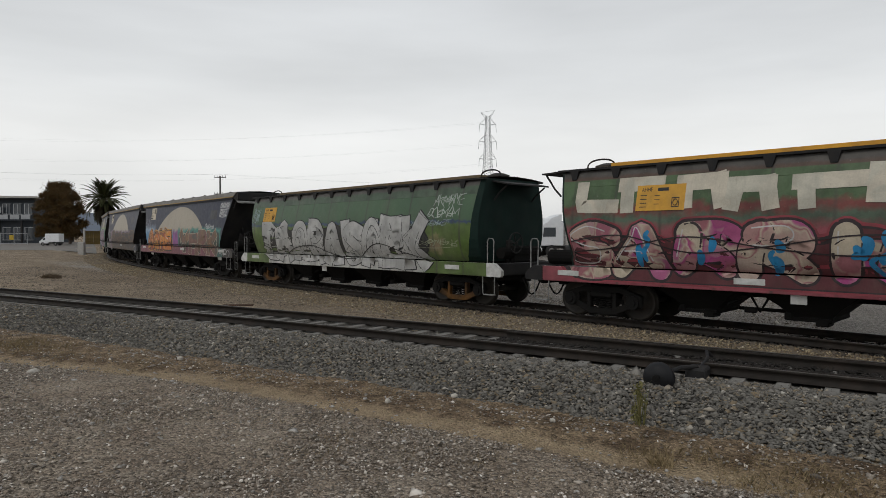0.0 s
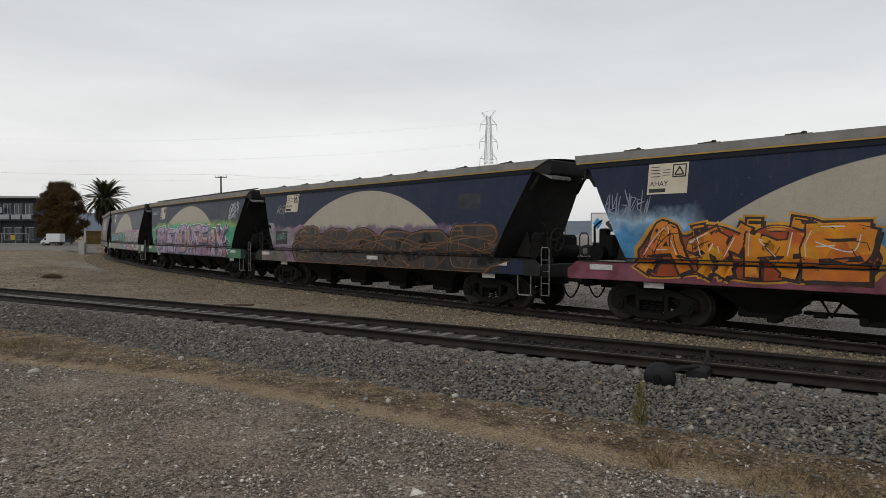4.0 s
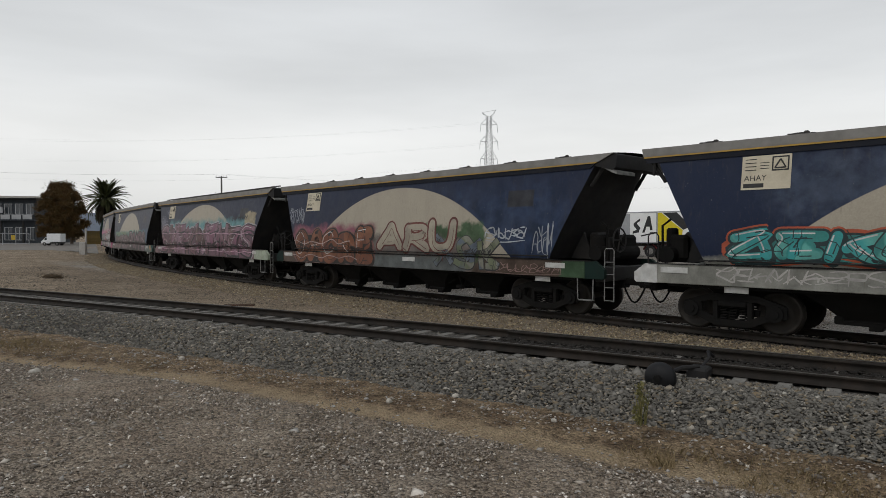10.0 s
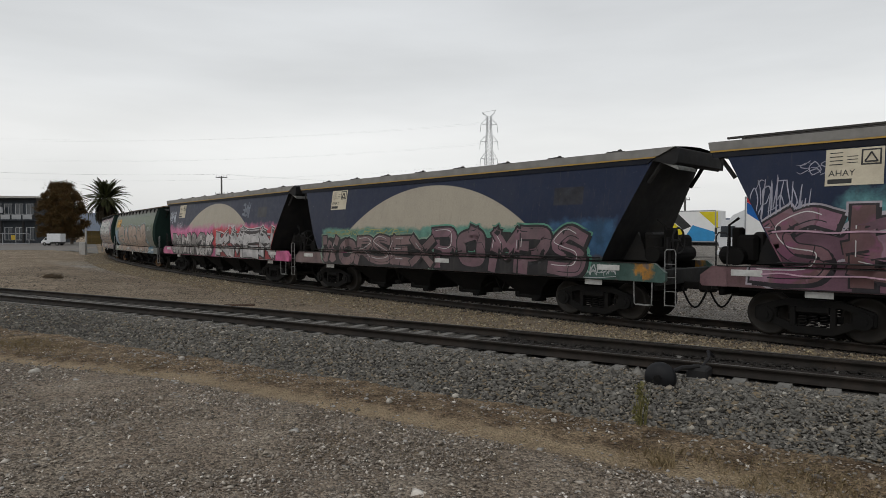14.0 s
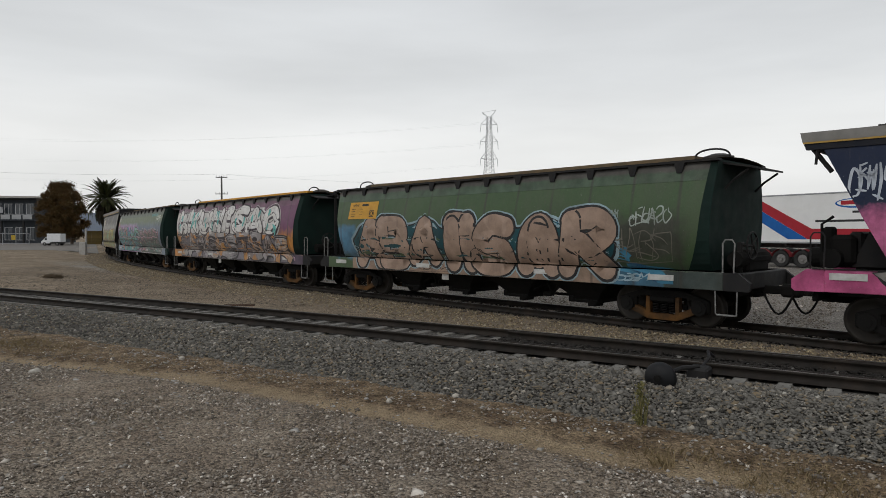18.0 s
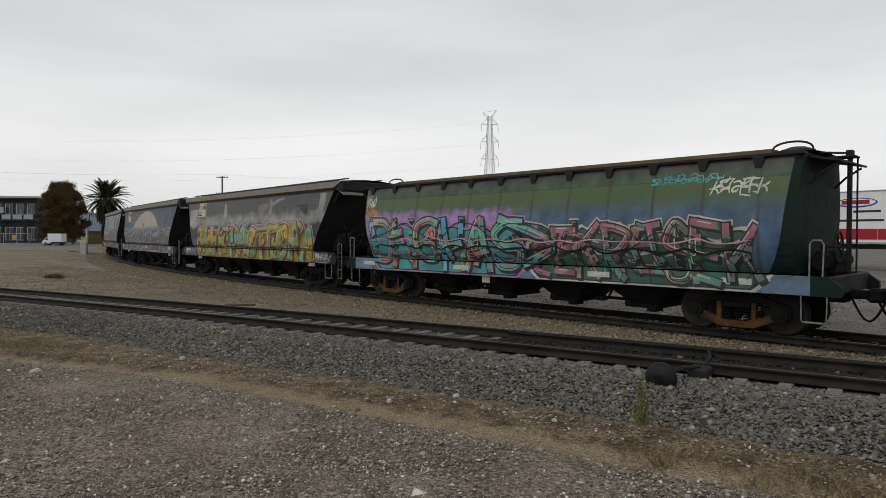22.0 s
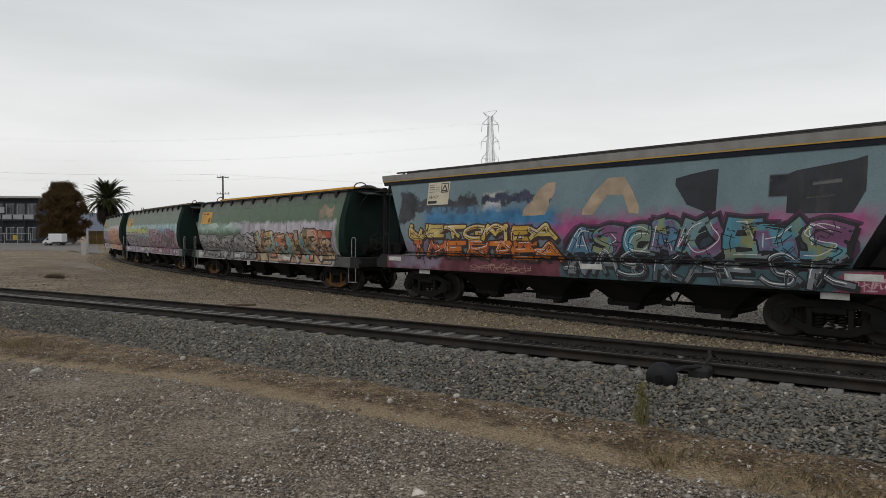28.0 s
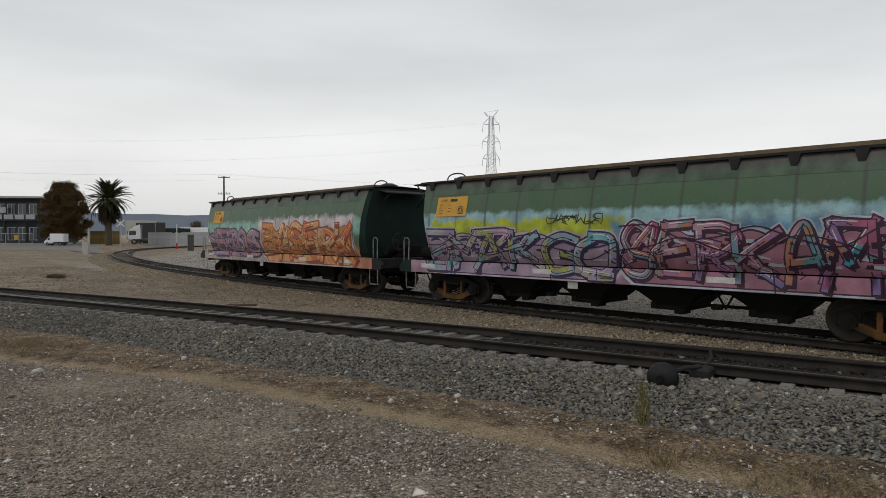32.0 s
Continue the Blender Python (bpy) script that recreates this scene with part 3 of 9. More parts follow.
sleeper_mesh = shared("sleeper", sleeper_shape, M_CONCRETE)
for i in range(-14, 72):
    u0 = 0.42 + 0.6 * i
    x, y = front_xy(u0, 0.0)
    sl = part("sleeper", sleeper_mesh, None, front_track)
    a = FPSI + FK * u0
    sl.matrix_basis = Matrix.Translation((float(x), float(y), FZ - 0.165)) @ Matrix.Rotation(a + rs.normal(0, 0.006), 4, "Z")
timber_mesh = shared("sleeper_timber", sleeper_shape, M_TIMBER)
for i in range(-6, 130):
    s0 = 0.66 * i
    x, y = train_xy(s0)
    sl = part("sleeper", timber_mesh, None, train_track)
    sl.matrix_basis = Matrix.Translation((float(x), float(y), -0.19)) @ Matrix.Rotation(float(np.interp(s0, S, TH)), 4, "Z")

# ---------------- the surroundings ----------------
M_ASPHALT = plain("worn_grey_asphalt", (0.19, 0.175, 0.155), (0.155, 0.143, 0.128), 0.4, 0.9, bump=0.3, fine=20, dirt=(0.2, 0.17, 0.135))
M_VANWHITE = plain("white_vehicle_paint", (0.72, 0.73, 0.74), (0.66, 0.67, 0.68), 3.0, 0.35, bump=0.02)
M_TRAILER = plain("white_trailer_panel", (0.84, 0.84, 0.83), (0.8, 0.8, 0.79), 1.2, 0.4, bump=0.03, dirt=(0.5, 0.48, 0.44), dirt_amount=0.2)
M_GREYBOX = plain("grey_equipment_paint", (0.36, 0.37, 0.38), (0.3, 0.31, 0.32), 3.0, 0.5)
M_RED = plain("red_decal", (0.42, 0.03, 0.045), (0.36, 0.03, 0.04), 2.0, 0.6, bump=0.02, spec=0.15)
M_BLUE = plain("blue_decal", (0.02, 0.13, 0.42), (0.02, 0.11, 0.36), 2.0, 0.6, bump=0.02, spec=0.15)
M_SKYBLUE = plain("sky_blue_decal", (0.05, 0.3, 0.6), (0.05, 0.26, 0.52), 2.0, 0.6, bump=0.02, spec=0.15)
M_YEL = plain("yellow_decal", (0.7, 0.58, 0.03), (0.62, 0.5, 0.03), 2.0, 0.6, bump=0.02, spec=0.15)
M_TYRE = plain("tyre_rubber", (0.02, 0.02, 0.02), (0.035, 0.034, 0.033), 8.0, 0.85)
M_HUB = plain("wheel_hub_steel", (0.32, 0.31, 0.3), (0.2, 0.19, 0.18), 8.0, 0.5, 0.5)
M_REDGUARD = plain("red_mudguard", (0.3, 0.03, 0.04), (0.22, 0.03, 0.035), 4.0, 0.55)
M_CHASSIS = plain("dark_chassis", (0.03, 0.03, 0.032), (0.05, 0.048, 0.045), 4.0, 0.7)
M_WALL = plain("dark_blue_grey_cladding", (0.021, 0.027, 0.0345), (0.0285, 0.0345, 0.042), 1.0, 0.7)
M_FASCIA = plain("pale_roof_fascia", (0.44, 0.42, 0.38), (0.37, 0.35, 0.32), 1.0, 0.7)
M_FENCE = plain("grey_steel_fence", (0.36, 0.37, 0.38), (0.28, 0.29, 0.3), 1.0, 0.6)
M_POLE = plain("weathered_pole", (0.12, 0.115, 0.11), (0.09, 0.085, 0.08), 3.0, 0.8)
M_LATTICE = plain("galvanised_lattice_steel", (0.3, 0.31, 0.32), (0.25, 0.26, 0.27), 1.0, 0.6, 0.3)
M_BARK = plain("rough_bark", (0.1, 0.075, 0.055), (0.07, 0.052, 0.04), 4.0, 0.9, bump=0.8, fine=12)
M_PALMBARK = plain("palm_trunk_bark", (0.09, 0.065, 0.045), (0.06, 0.045, 0.032), 4.0, 0.9, bump=0.9, fine=10)
M_ROCKPOST = plain("pale_concrete", (0.42, 0.41, 0.39), (0.34, 0.33, 0.31), 4.0, 0.85, dirt=(0.2, 0.18, 0.15))
M_SAFETY = plain("yellow_safety_paint", (0.5, 0.34, 0.03), (0.4, 0.27, 0.03), 3.0, 0.6)


def glass_material():
    k = Nodes("dark_window_glass")
    return k.done(k.mix(k.noise(0.8, 3), (0.03, 0.035, 0.04), (0.06, 0.07, 0.08)), 0.12, 0, 0.6)


M_GLASS = glass_material()


def leaf_material(name, cols):
    m = stone_material(name, cols, 0.6)
    return m


M_AUTUMN = leaf_material("autumn_leaves", [(0.055, 0.04, 0.013), (0.085, 0.05, 0.015), (0.1, 0.045, 0.014), (0.06, 0.045, 0.014), (0.11, 0.058, 0.02), (0.05, 0.05, 0.014)])
M_PALM = leaf_material("palm_fronds", [(0.036, 0.042, 0.014), (0.056, 0.06, 0.02), (0.085, 0.078, 0.03), (0.04, 0.045, 0.016)])
M_DRYPALM = leaf_material("dry_palm_fronds", [(0.035, 0.028, 0.0154), (0.056, 0.042, 0.021), (0.0245, 0.021, 0.0126)])
M_STRAW = leaf_material("dry_grass", [(0.2, 0.15, 0.08), (0.3, 0.23, 0.13), (0.25, 0.19, 0.1), (0.15, 0.12, 0.06)])
M_WEED = leaf_material("green_weed", [(0.12, 0.12, 0.045), (0.19, 0.17, 0.07), (0.25, 0.2, 0.09)])
M_SCRUB = leaf_material("dark_scrub", [(0.1, 0.07, 0.045), (0.15, 0.11, 0.07), (0.08, 0.065, 0.04)])


def gz(x, y):
    return float(ground_z(np.array([x]), np.array([y]))[0])


# far hills along the whole horizon
def hills():
    r = np.random.default_rng(3)
    n = 220
    V, F = [], []
    for i in range(n):
        a = -PI * 0.75 + 1.5 * PI * i / (n - 1)
        d = 2700
        h = 79 + 20 * noise.noise((a * 2.2, 0, 1)) + 10 * noise.noise((a * 7, 3, 1)) + 4 * noise.noise((a * 25, 3, 5))
        h *= 1.0 if a < 0.1 else 0.8
        for k_, (dd, hh) in enumerate(((d - 500, -5), (d - 150, h * 0.55), (d, h), (d + 300, -5))):
            V.append((math.sin(a) * dd, math.cos(a) * dd, hh))
    for i in range(n - 1):
        for j in range(3):
            F.append((i * 4 + j, i * 4 + j + 1, i * 4 + 4 + j + 1, i * 4 + 4 + j))
    # distance haze is mixed into this blue-grey colour
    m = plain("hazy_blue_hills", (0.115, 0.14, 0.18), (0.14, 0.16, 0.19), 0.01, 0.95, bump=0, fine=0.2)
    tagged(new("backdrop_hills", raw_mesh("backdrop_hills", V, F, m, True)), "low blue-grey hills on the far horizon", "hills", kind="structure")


hills()

# road across the far left
bm = bmesh.new()
sheet(bm, [[(x, y + 0.04 * (x + 60), gz(x, y) + 0.03) for x in np.linspace(-150, -0.53 * y, 30)] for y in np.linspace(80, 150, 14)])
road = tagged(new("road", mesh_of(bm, "road", M_ASPHALT, True)), "grey asphalt road at the level crossing", "road", kind="structure")


def wheel_shape(bm, r=0.5, w=0.3):
    prof = [(0.0, w * 0.1), (r * 0.5, w * 0.1), (r * 0.58, w * 0.42), (r * 0.7, w * 0.5), (r * 0.95, w * 0.5), (r, w * 0.35), (r, -w * 0.35), (r * 0.95, -w * 0.5), (0.0, -w * 0.5)]
    n = 20
    rings = [[bm.verts.new((rr * math.cos(2 * PI * i / n), o, rr * math.sin(2 * PI * i / n))) for i in range(n)] for rr, o in prof]
    for a, b in zip(rings, rings[1:]):
        for i in range(n):
            bm.faces.new((a[i], a[(i + 1) % n], b[(i + 1) % n], b[i]))
    bmesh.ops.remove_doubles(bm, verts=bm.verts[:], dist=1e-5)


def hub_shape(bm, r=0.27):
    rod(bm, (0, 0, 0), (0, 0.05, 0), r, 16)
    rod(bm, (0, 0.05, 0), (0, 0.12, 0), r * 0.4, 10)
    for i in range(8):
        a = 2 * PI * i / 8
        rod(bm, (r * 0.7 * math.cos(a), 0.05, r * 0.7 * math.sin(a)), (r * 0.7 * math.cos(a), 0.075, r * 0.7 * math.sin(a)), 0.025, 6)


def add_wheel(parent, x, y, r=0.5, side=1):
    w = part("wheel", shared("road_wheel%.2f" % r, lambda bm: wheel_shape(bm, r), M_TYRE), None, parent)
    w.matrix_basis = Matrix.Translation((x, y, r)) @ Matrix.Rotation(0 if side > 0 else PI, 4, "Z")
    h = part("hub", shared("road_hub%.2f" % r, lambda bm: hub_shape(bm, r * 0.54), M_HUB), None, w)
    h.location = (0, 0.03, 0)


def trailer(name, label, p, heading, length, low, top, decals, axles=3, width=2.5, wheels_at=1.6, skin=None):
    """A box semi-trailer; local x runs along it, local +y faces the railway."""
    end = Vector(p) + Vector((math.cos(heading), math.sin(heading), 0)) * length
    t = thing(name, label, "trailer", at=Matrix.Translation(end) @ Matrix.Rotation(heading + PI, 4, "Z"))
    decals = [(nm, [(length - x, z) for x, z in poly][::-1], mat, off) for nm, poly, mat, off in decals]
    bm = bmesh.new()
    box(bm, (length / 2, -width / 2, (low + top) / 2), (length, width, top - low), 0.04)
    part("box_body", bm, skin or M_TRAILER, t)
    for z, hgt in ((low + 0.05, 0.1), (top - 0.04, 0.08)):
        bm = bmesh.new()
        box(bm, (length / 2, 0.008, z), (length - 0.05, 0.03, hgt), 0.006)
        part("edge_rail", bm, M_GREYBOX, t)
    for x in (0.06, length - 0.06):
        bm = bmesh.new()
        box(bm, (x, 0.008, (low + top) / 2), (0.1, 0.03, top - low - 0.1), 0.006)
        part("corner_post", bm, M_GREYBOX, t)
    bm = bmesh.new()
    for y in (-0.75, -width + 0.75):
        box(bm, (length / 2, y, low - 0.14), (length * 0.96, 0.14, 0.28), 0.02)
    for x in np.linspace(0.8, length - 0.8, 8):
        box(bm, (x, -width / 2, low - 0.1), (0.1, width * 0.9, 0.14), 0.01)
    part("chassis", bm, M_CHASSIS, t)
    for i in range(axles):
        x = length - wheels_at - 1.25 * i
        add_wheel(t, x, -0.2, 0.5)
        add_wheel(t, x, -width + 0.2, 0.5, -1)
        g = part("mudguard", shared("mudguard", lambda bm: sheet(bm, [[(0.6 * math.cos(a), y, 0.5 + 0.6 * math.sin(a)) for a in np.linspace(0.2, PI - 0.2, 9)] for y in (-0.42, 0.02)]), M_REDGUARD), None, t)
        g.location = (x, 0, 0)
    l = part("landing_leg", shared("landing_leg", lambda bm: (box(bm, (0, -0.5, 0.55), (0.16, 0.16, 1.1), 0.02), box(bm, (0, -0.5, 0.03), (0.3, 0.3, 0.06), 0.01)), M_CHASSIS), None, t)
    l.location = (2.6, 0, 0)
    for nm, poly, mat, off in decals:
        bm = bmesh.new()
        prism(bm, poly, 0.001 + off, 0.004 + off)
        part(nm, bm, mat, t)
    return t


def cab(name, label, p, heading, paint_):
    """A cab-over truck cab; local x runs along the truck, its nose at +x."""
    c = thing(name, label, "truck", at=Matrix.Translation(p) @ Matrix.Rotation(heading, 4, "Z"))
    bm = bmesh.new()
    prism(bm, [(-1.0, 0.95), (1.05, 0.95), (1.15, 1.5), (0.95, 2.75), (0.6, 3.0), (-1.0, 3.05)], -2.4, 0.0)
    bmesh.ops.bevel(bm, geom=bm.edges[:], offset=0.07, segments=2, affect="EDGES")
    part("cab_body", bm, paint_, c)
    bm = bmesh.new()
    prism(bm, [(-0.9, 3.05), (0.4, 3.02), (0.1, 3.35), (-0.9, 3.75)], -2.2, -0.2)
    bmesh.ops.bevel(bm, geom=bm.edges[:], offset=0.05, segments=2, affect="EDGES")
    part("roof_fairing", bm, paint_, c)
    bm = bmesh.new()
    prism(bm, [(-0.25, 1.75), (0.93, 1.75), (0.85, 2.55), (-0.25, 2.55)], -0.005, 0.02)
    part("side_window", bm, M_GLASS, c)
    bm = bmesh.new()
    sheet(bm, [[(1.135, y, 1.75), (0.985, y, 2.62)] for y in (-2.2, -0.2)])
    part("windscreen", bm, M_GLASS, c)
    bm = bmesh.new()
    box(bm, (1.16, -1.2, 1.2), (0.06, 1.5, 0.5), 0.02)
    for z in (1.05, 1.15, 1.25, 1.35):
        box(bm, (1.2, -1.2, z), (0.03, 1.4, 0.04))
    part("grille", bm, M_CHASSIS, c)
    for y in (-2.1, -0.3):
        bm = bmesh.new()
        box(bm, (1.12, y, 0.85), (0.12, 0.4, 0.2), 0.03)
        part("headlight", bm, M_TRAILER, c)
    bm = bmesh.new()
    box(bm, (1.1, -1.2, 0.6), (0.25, 2.35, 0.35), 0.05)
    part("bumper", bm, paint_, c)
    bm = bmesh.new()
    box(bm, (-2.2, -1.2, 0.8), (5.4, 0.9, 0.25), 0.02)
    rod(bm, (-1.2, -0.35, 0.7), (-2.4, -0.35, 0.7), 0.3, 14)
    part("chassis", bm, M_CHASSIS, c)
    bm = bmesh.new()
    rod(bm, (-1.2, -0.3, 0.9), (-1.2, -0.3, 3.6), 0.09, 10)
    part("exhaust_pipe", bm, M_HUB, c)
    bm = bmesh.new()
    box(bm, (1.15, 0.2, 2.2), (0.12, 0.22, 0.5), 0.04)
    pipe(bm, [(1.0, 0.0, 2.45), (1.12, 0.2, 2.42)], 0.02)
    part("mirror", bm, M_CHASSIS, c)
    for x in (0.1, -3.0, -4.3):
        add_wheel(c, x, -0.15, 0.5)
        add_wheel(c, x, -2.25, 0.5, -1)
    return c


def bars(x0, z0, x1, z1):
    return [(x0, z0), (x1, z0), (x1, z1), (x0, z1)]


def ellipse(cx, cz, rx, rz, n=20):
    return [(cx + rx * math.cos(2 * PI * i / n), cz + rz * math.sin(2 * PI * i / n)) for i in range(n)]


# the striped trailer, its decals and its truck; local x runs from the far end towards the camera's right
hd = math.atan2(-6.2, 4.2)
ax, ay = 18.95, 40.5
zt = gz(ax, ay)
trailer("box_trailer", "white box trailer with red and blue diagonal stripes", (ax, ay, zt), hd, 13.6, 1.42, 4.3,
        [("red_stripe", [(0.15, 4.22), (0.65, 4.22), (4.05, 2.27), (7.4, 2.24), (7.4, 1.66), (3.85, 1.66), (0.15, 3.95)], M_RED, 0.0),
         ("blue_stripe", [(0.15, 3.94), (3.84, 1.66), (2.7, 1.66), (0.15, 3.25)], M_BLUE, 0.0),
         ("red_stripe", bars(7.42, 1.66, 13.4, 2.24), M_RED, 0.0),
         ("web_bars", bars(4.25, 2.64, 7.7, 2.76), M_INK, 0.0),
         ("logo_shape", ellipse(6.35, 3.66, 1.05, 0.27), M_BLUE, 0.0), ("logo_shape", ellipse(6.35, 3.68, 0.95, 0.2), M_TRAILER, 0.004),
         ("logo_bar", bars(5.6, 3.58, 7.0, 3.8), M_RED, 0.008), ("logo_bar", bars(6.2, 3.12, 7.55, 3.24), M_INK, 0.0)], wheels_at=1.0)


def slope(px):
    return (px - 784) / 1150.0


# trailers parked end on to each other further back, facing the railway
def back_trailer(name, label, pxa, pxb, da, db, low, top, decals, skin=None):
    xa, ya, xb, yb = slope(pxa) * da, da, slope(pxb) * db, db
    length = math.hypot(xb - xa, yb - ya)
    return trailer(name, label, (xa, ya, gz(xa, ya)), math.atan2(yb - ya, xb - xa), length, low, top, decals(length), wheels_at=0.8, skin=skin), length


back_trailer("box_trailer", "white box trailer with yellow, black and blue chevrons", 1138, 1272, 56, 52, 1.3, 3.9,
             lambda L: [("yellow_field", [(1.0, 1.4), (3.5, 1.4), (3.6, 2.3), (1.8, 3.78), (1.0, 3.78)], M_YEL, 0.0), ("black_chevron", [(1.9, 3.78), (3.1, 3.78), (4.3, 2.6), (3.65, 2.32)], M_INK, 0.0),
                        ("blue_chevron", [(3.6, 1.4), (6.1, 1.4), (6.3, 2.1), (4.4, 2.7)], M_SKYBLUE, 0.0), ("yellow_field", [(4.9, 3.78), (6.4, 3.78), (6.4, 2.4)], M_YEL, 0.0)])
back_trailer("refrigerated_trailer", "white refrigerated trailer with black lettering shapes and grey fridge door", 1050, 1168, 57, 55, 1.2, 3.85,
             lambda L: [("lettering_shape", [(1.3, 3.0), (1.9, 3.35), (1.95, 3.15), (1.6, 2.95), (1.95, 2.6), (1.9, 2.2), (1.3, 2.05), (1.3, 2.25), (1.7, 2.4), (1.3, 2.8)], M_INK, 0.0),
                        ("lettering_shape", [(3.6, 2.9), (4.1, 3.3), (4.15, 3.1), (3.85, 2.9), (4.15, 2.5), (4.0, 2.1), (3.5, 2.0), (3.55, 2.2), (3.85, 2.35), (3.6, 2.7)], M_INK, 0.0),
                        ("lettering_shape", [(4.3, 2.1), (4.75, 3.5), (4.95, 3.5), (5.15, 2.3), (4.95, 2.3), (4.9, 2.6), (4.65, 2.6), (4.5, 2.1)], M_INK, 0.0),
                        ("door_panel", bars(2.2, 1.35, 3.3, 3.7), M_GREYBOX, 0.0), ("blue_decal", [(0.2, 2.9), (0.6, 3.4), (1.0, 2.9), (0.6, 2.4)], M_SKYBLUE, 0.0),
                        ("lettering_bar", [(4.2, 1.75), (5.3, 2.0), (5.3, 2.12), (4.2, 1.87)], M_INK, 0.0)])
xa, ya = slope(1300) * 47, 47
cab("truck", "white cab-over truck coupled to the striped trailer", (xa, ya, gz(xa, ya)), math.atan2(6.2, -4.2), M_VANWHITE)
xa, ya = slope(985) * 57, 57
cab("truck", "white cab-over truck parked in the yard", (xa, ya, gz(xa, ya)), math.atan2(-0.2, -1), M_VANWHITE)
xa, ya = slope(930) * 60, 60
back_trailer("flat_box_trailer", "blue and white trailer parked behind the train", 800, 955, 66, 62, 1.2, 3.6, lambda L: [("blue_decal", bars(L - 2.0, 1.5, L - 0.4, 3.2), M_SKYBLUE, 0.0)])


# poles and the lattice tower
def utility_pole(x, y, h, arms, label):
    p = thing("utility_pole", label, "pole", at=Matrix.Translation((x, y, gz(x, y))))
    bm = bmesh.new()
    rod(bm, (0, 0, 0), (0, 0, h), 0.24, 10, 0.16)
    part("pole_shaft", bm, M_POLE, p)
    for z, w in arms:
        bm = bmesh.new()
        box(bm, (0, 0, z), (w, 0.12, 0.14), 0.02)
        part("crossarm", bm, M_POLE, p)
        for k in (-0.46, -0.2, 0.2, 0.46):
            bm = bmesh.new()
            rod(bm, (w * k, 0, z + 0.07), (w * k, 0, z + 0.42), 0.07, 8, 0.05)
            part("insulator", bm, M_GREYBOX, p)
    return p


utility_pole(slope(397) * 135, 135, 14.3, [(14.0, 2.4), (10.6, 2.6)], "dark utility pole with two crossarms and insulators")
utility_pole(slope(1216) * 110, 110, 8.2, [(7.6, 1.6)], "thin utility pole behind the parked trailers")
utility_pole(slope(1089) * 90, 90, 6.4, [], "thin steel pole behind the refrigerated trailer")


def pylon(x, y, h):
    t = thing("transmission_tower", "grey steel lattice transmission tower", "pylon", at=Matrix.Translation((x, y, gz(x, y) - 0.2)) @ Matrix.Rotation(0.2, 4, "Z"))
    half = lambda z: float(np.interp(z, [0, h * 0.6, h * 0.75, h], [3.4, 1.3, 1.05, 0.55]))
    levels = list(np.linspace(0, h * 0.5, 6)) + list(np.linspace(h * 0.54, h * 0.96, 15))
    for sx in (-1, 1):
        for sy in (-1, 1):
            bm = bmesh.new()
            pipe(bm, [(sx * half(z), sy * half(z), z) for z in levels], 0.075, 4)
            part("tower_leg", bm, M_LATTICE, t)
    for a, b in zip(levels, levels[1:]):
        bars = []
        for s in (-1, 1):
            for k in (-1, 1):
                bars.append(((-half(a) * k, s * half(a), a), (half(b) * k, s * half(b), b)))
                bars.append(((s * half(a), -half(a) * k, a), (s * half(b), half(b) * k, b)))
            bars.append(((-half(b), s * half(b), b), (half(b), s * half(b), b)))
            bars.append(((s * half(b), -half(b), b), (s * half(b), half(b), b)))
        for p, q in bars:
            bm = bmesh.new()
            rod(bm, p, q, 0.035, 4)
            part("brace", bm, M_LATTICE, t)
    for z, w in ((h * 0.628, 3.1), (h * 0.762, 3.2), (h * 0.895, 3.0)):
        for s in (-1, 1):
            bm = bmesh.new()
            for y_ in (-1, 1):
                rod(bm, (s * half(z), y_ * half(z), z), (s * w, 0, z + 0.25), 0.06, 4)
                rod(bm, (s * half(z), y_ * half(z), z + 2.4), (s * w, 0, z + 0.25), 0.05, 4)
            part("cross_arm", bm, M_LATTICE, t)
            bm = bmesh.new()
            rod(bm, (s * w, 0, z + 0.2), (s * (w + 0.25), 0, z - 2.6), 0.07, 6)
            part("insulator_string", bm, M_LATTICE, t)
    for s in (-1, 1):
        tip = (s * 2.6, 0, h * (1.0 + 0.012 * s))
        bm = bmesh.new()
        for y_ in (-1, 1):
            rod(bm, (s * half(h * 0.96), y_ * half(h * 0.96), h * 0.96), tip, 0.05, 4)
        rod(bm, (s * half(h * 0.93), 0, h * 0.935), tip, 0.05, 4)
        rod(bm, (0, 0, h), tip, 0.05, 4)
        part("earth_wire_peak", bm, M_LATTICE, t)
    return t


PYD = 235.0
PYLON = (slope(869) * PYD, PYD)
pylon(*PYLON, 46.3)


def cable(pts, sag, r):
    (x0, y0, z0), (x1, y1, z1) = pts
    out = []
    for i in range(25):
        t = i / 24
        out.append((x0 + (x1 - x0) * t, y0 + (y1 - y0) * t, z0 + (z1 - z0) * t - sag * 4 * t * (1 - t)))
    bm = bmesh.new()
    pipe(bm, out, r, 4)
    return bm


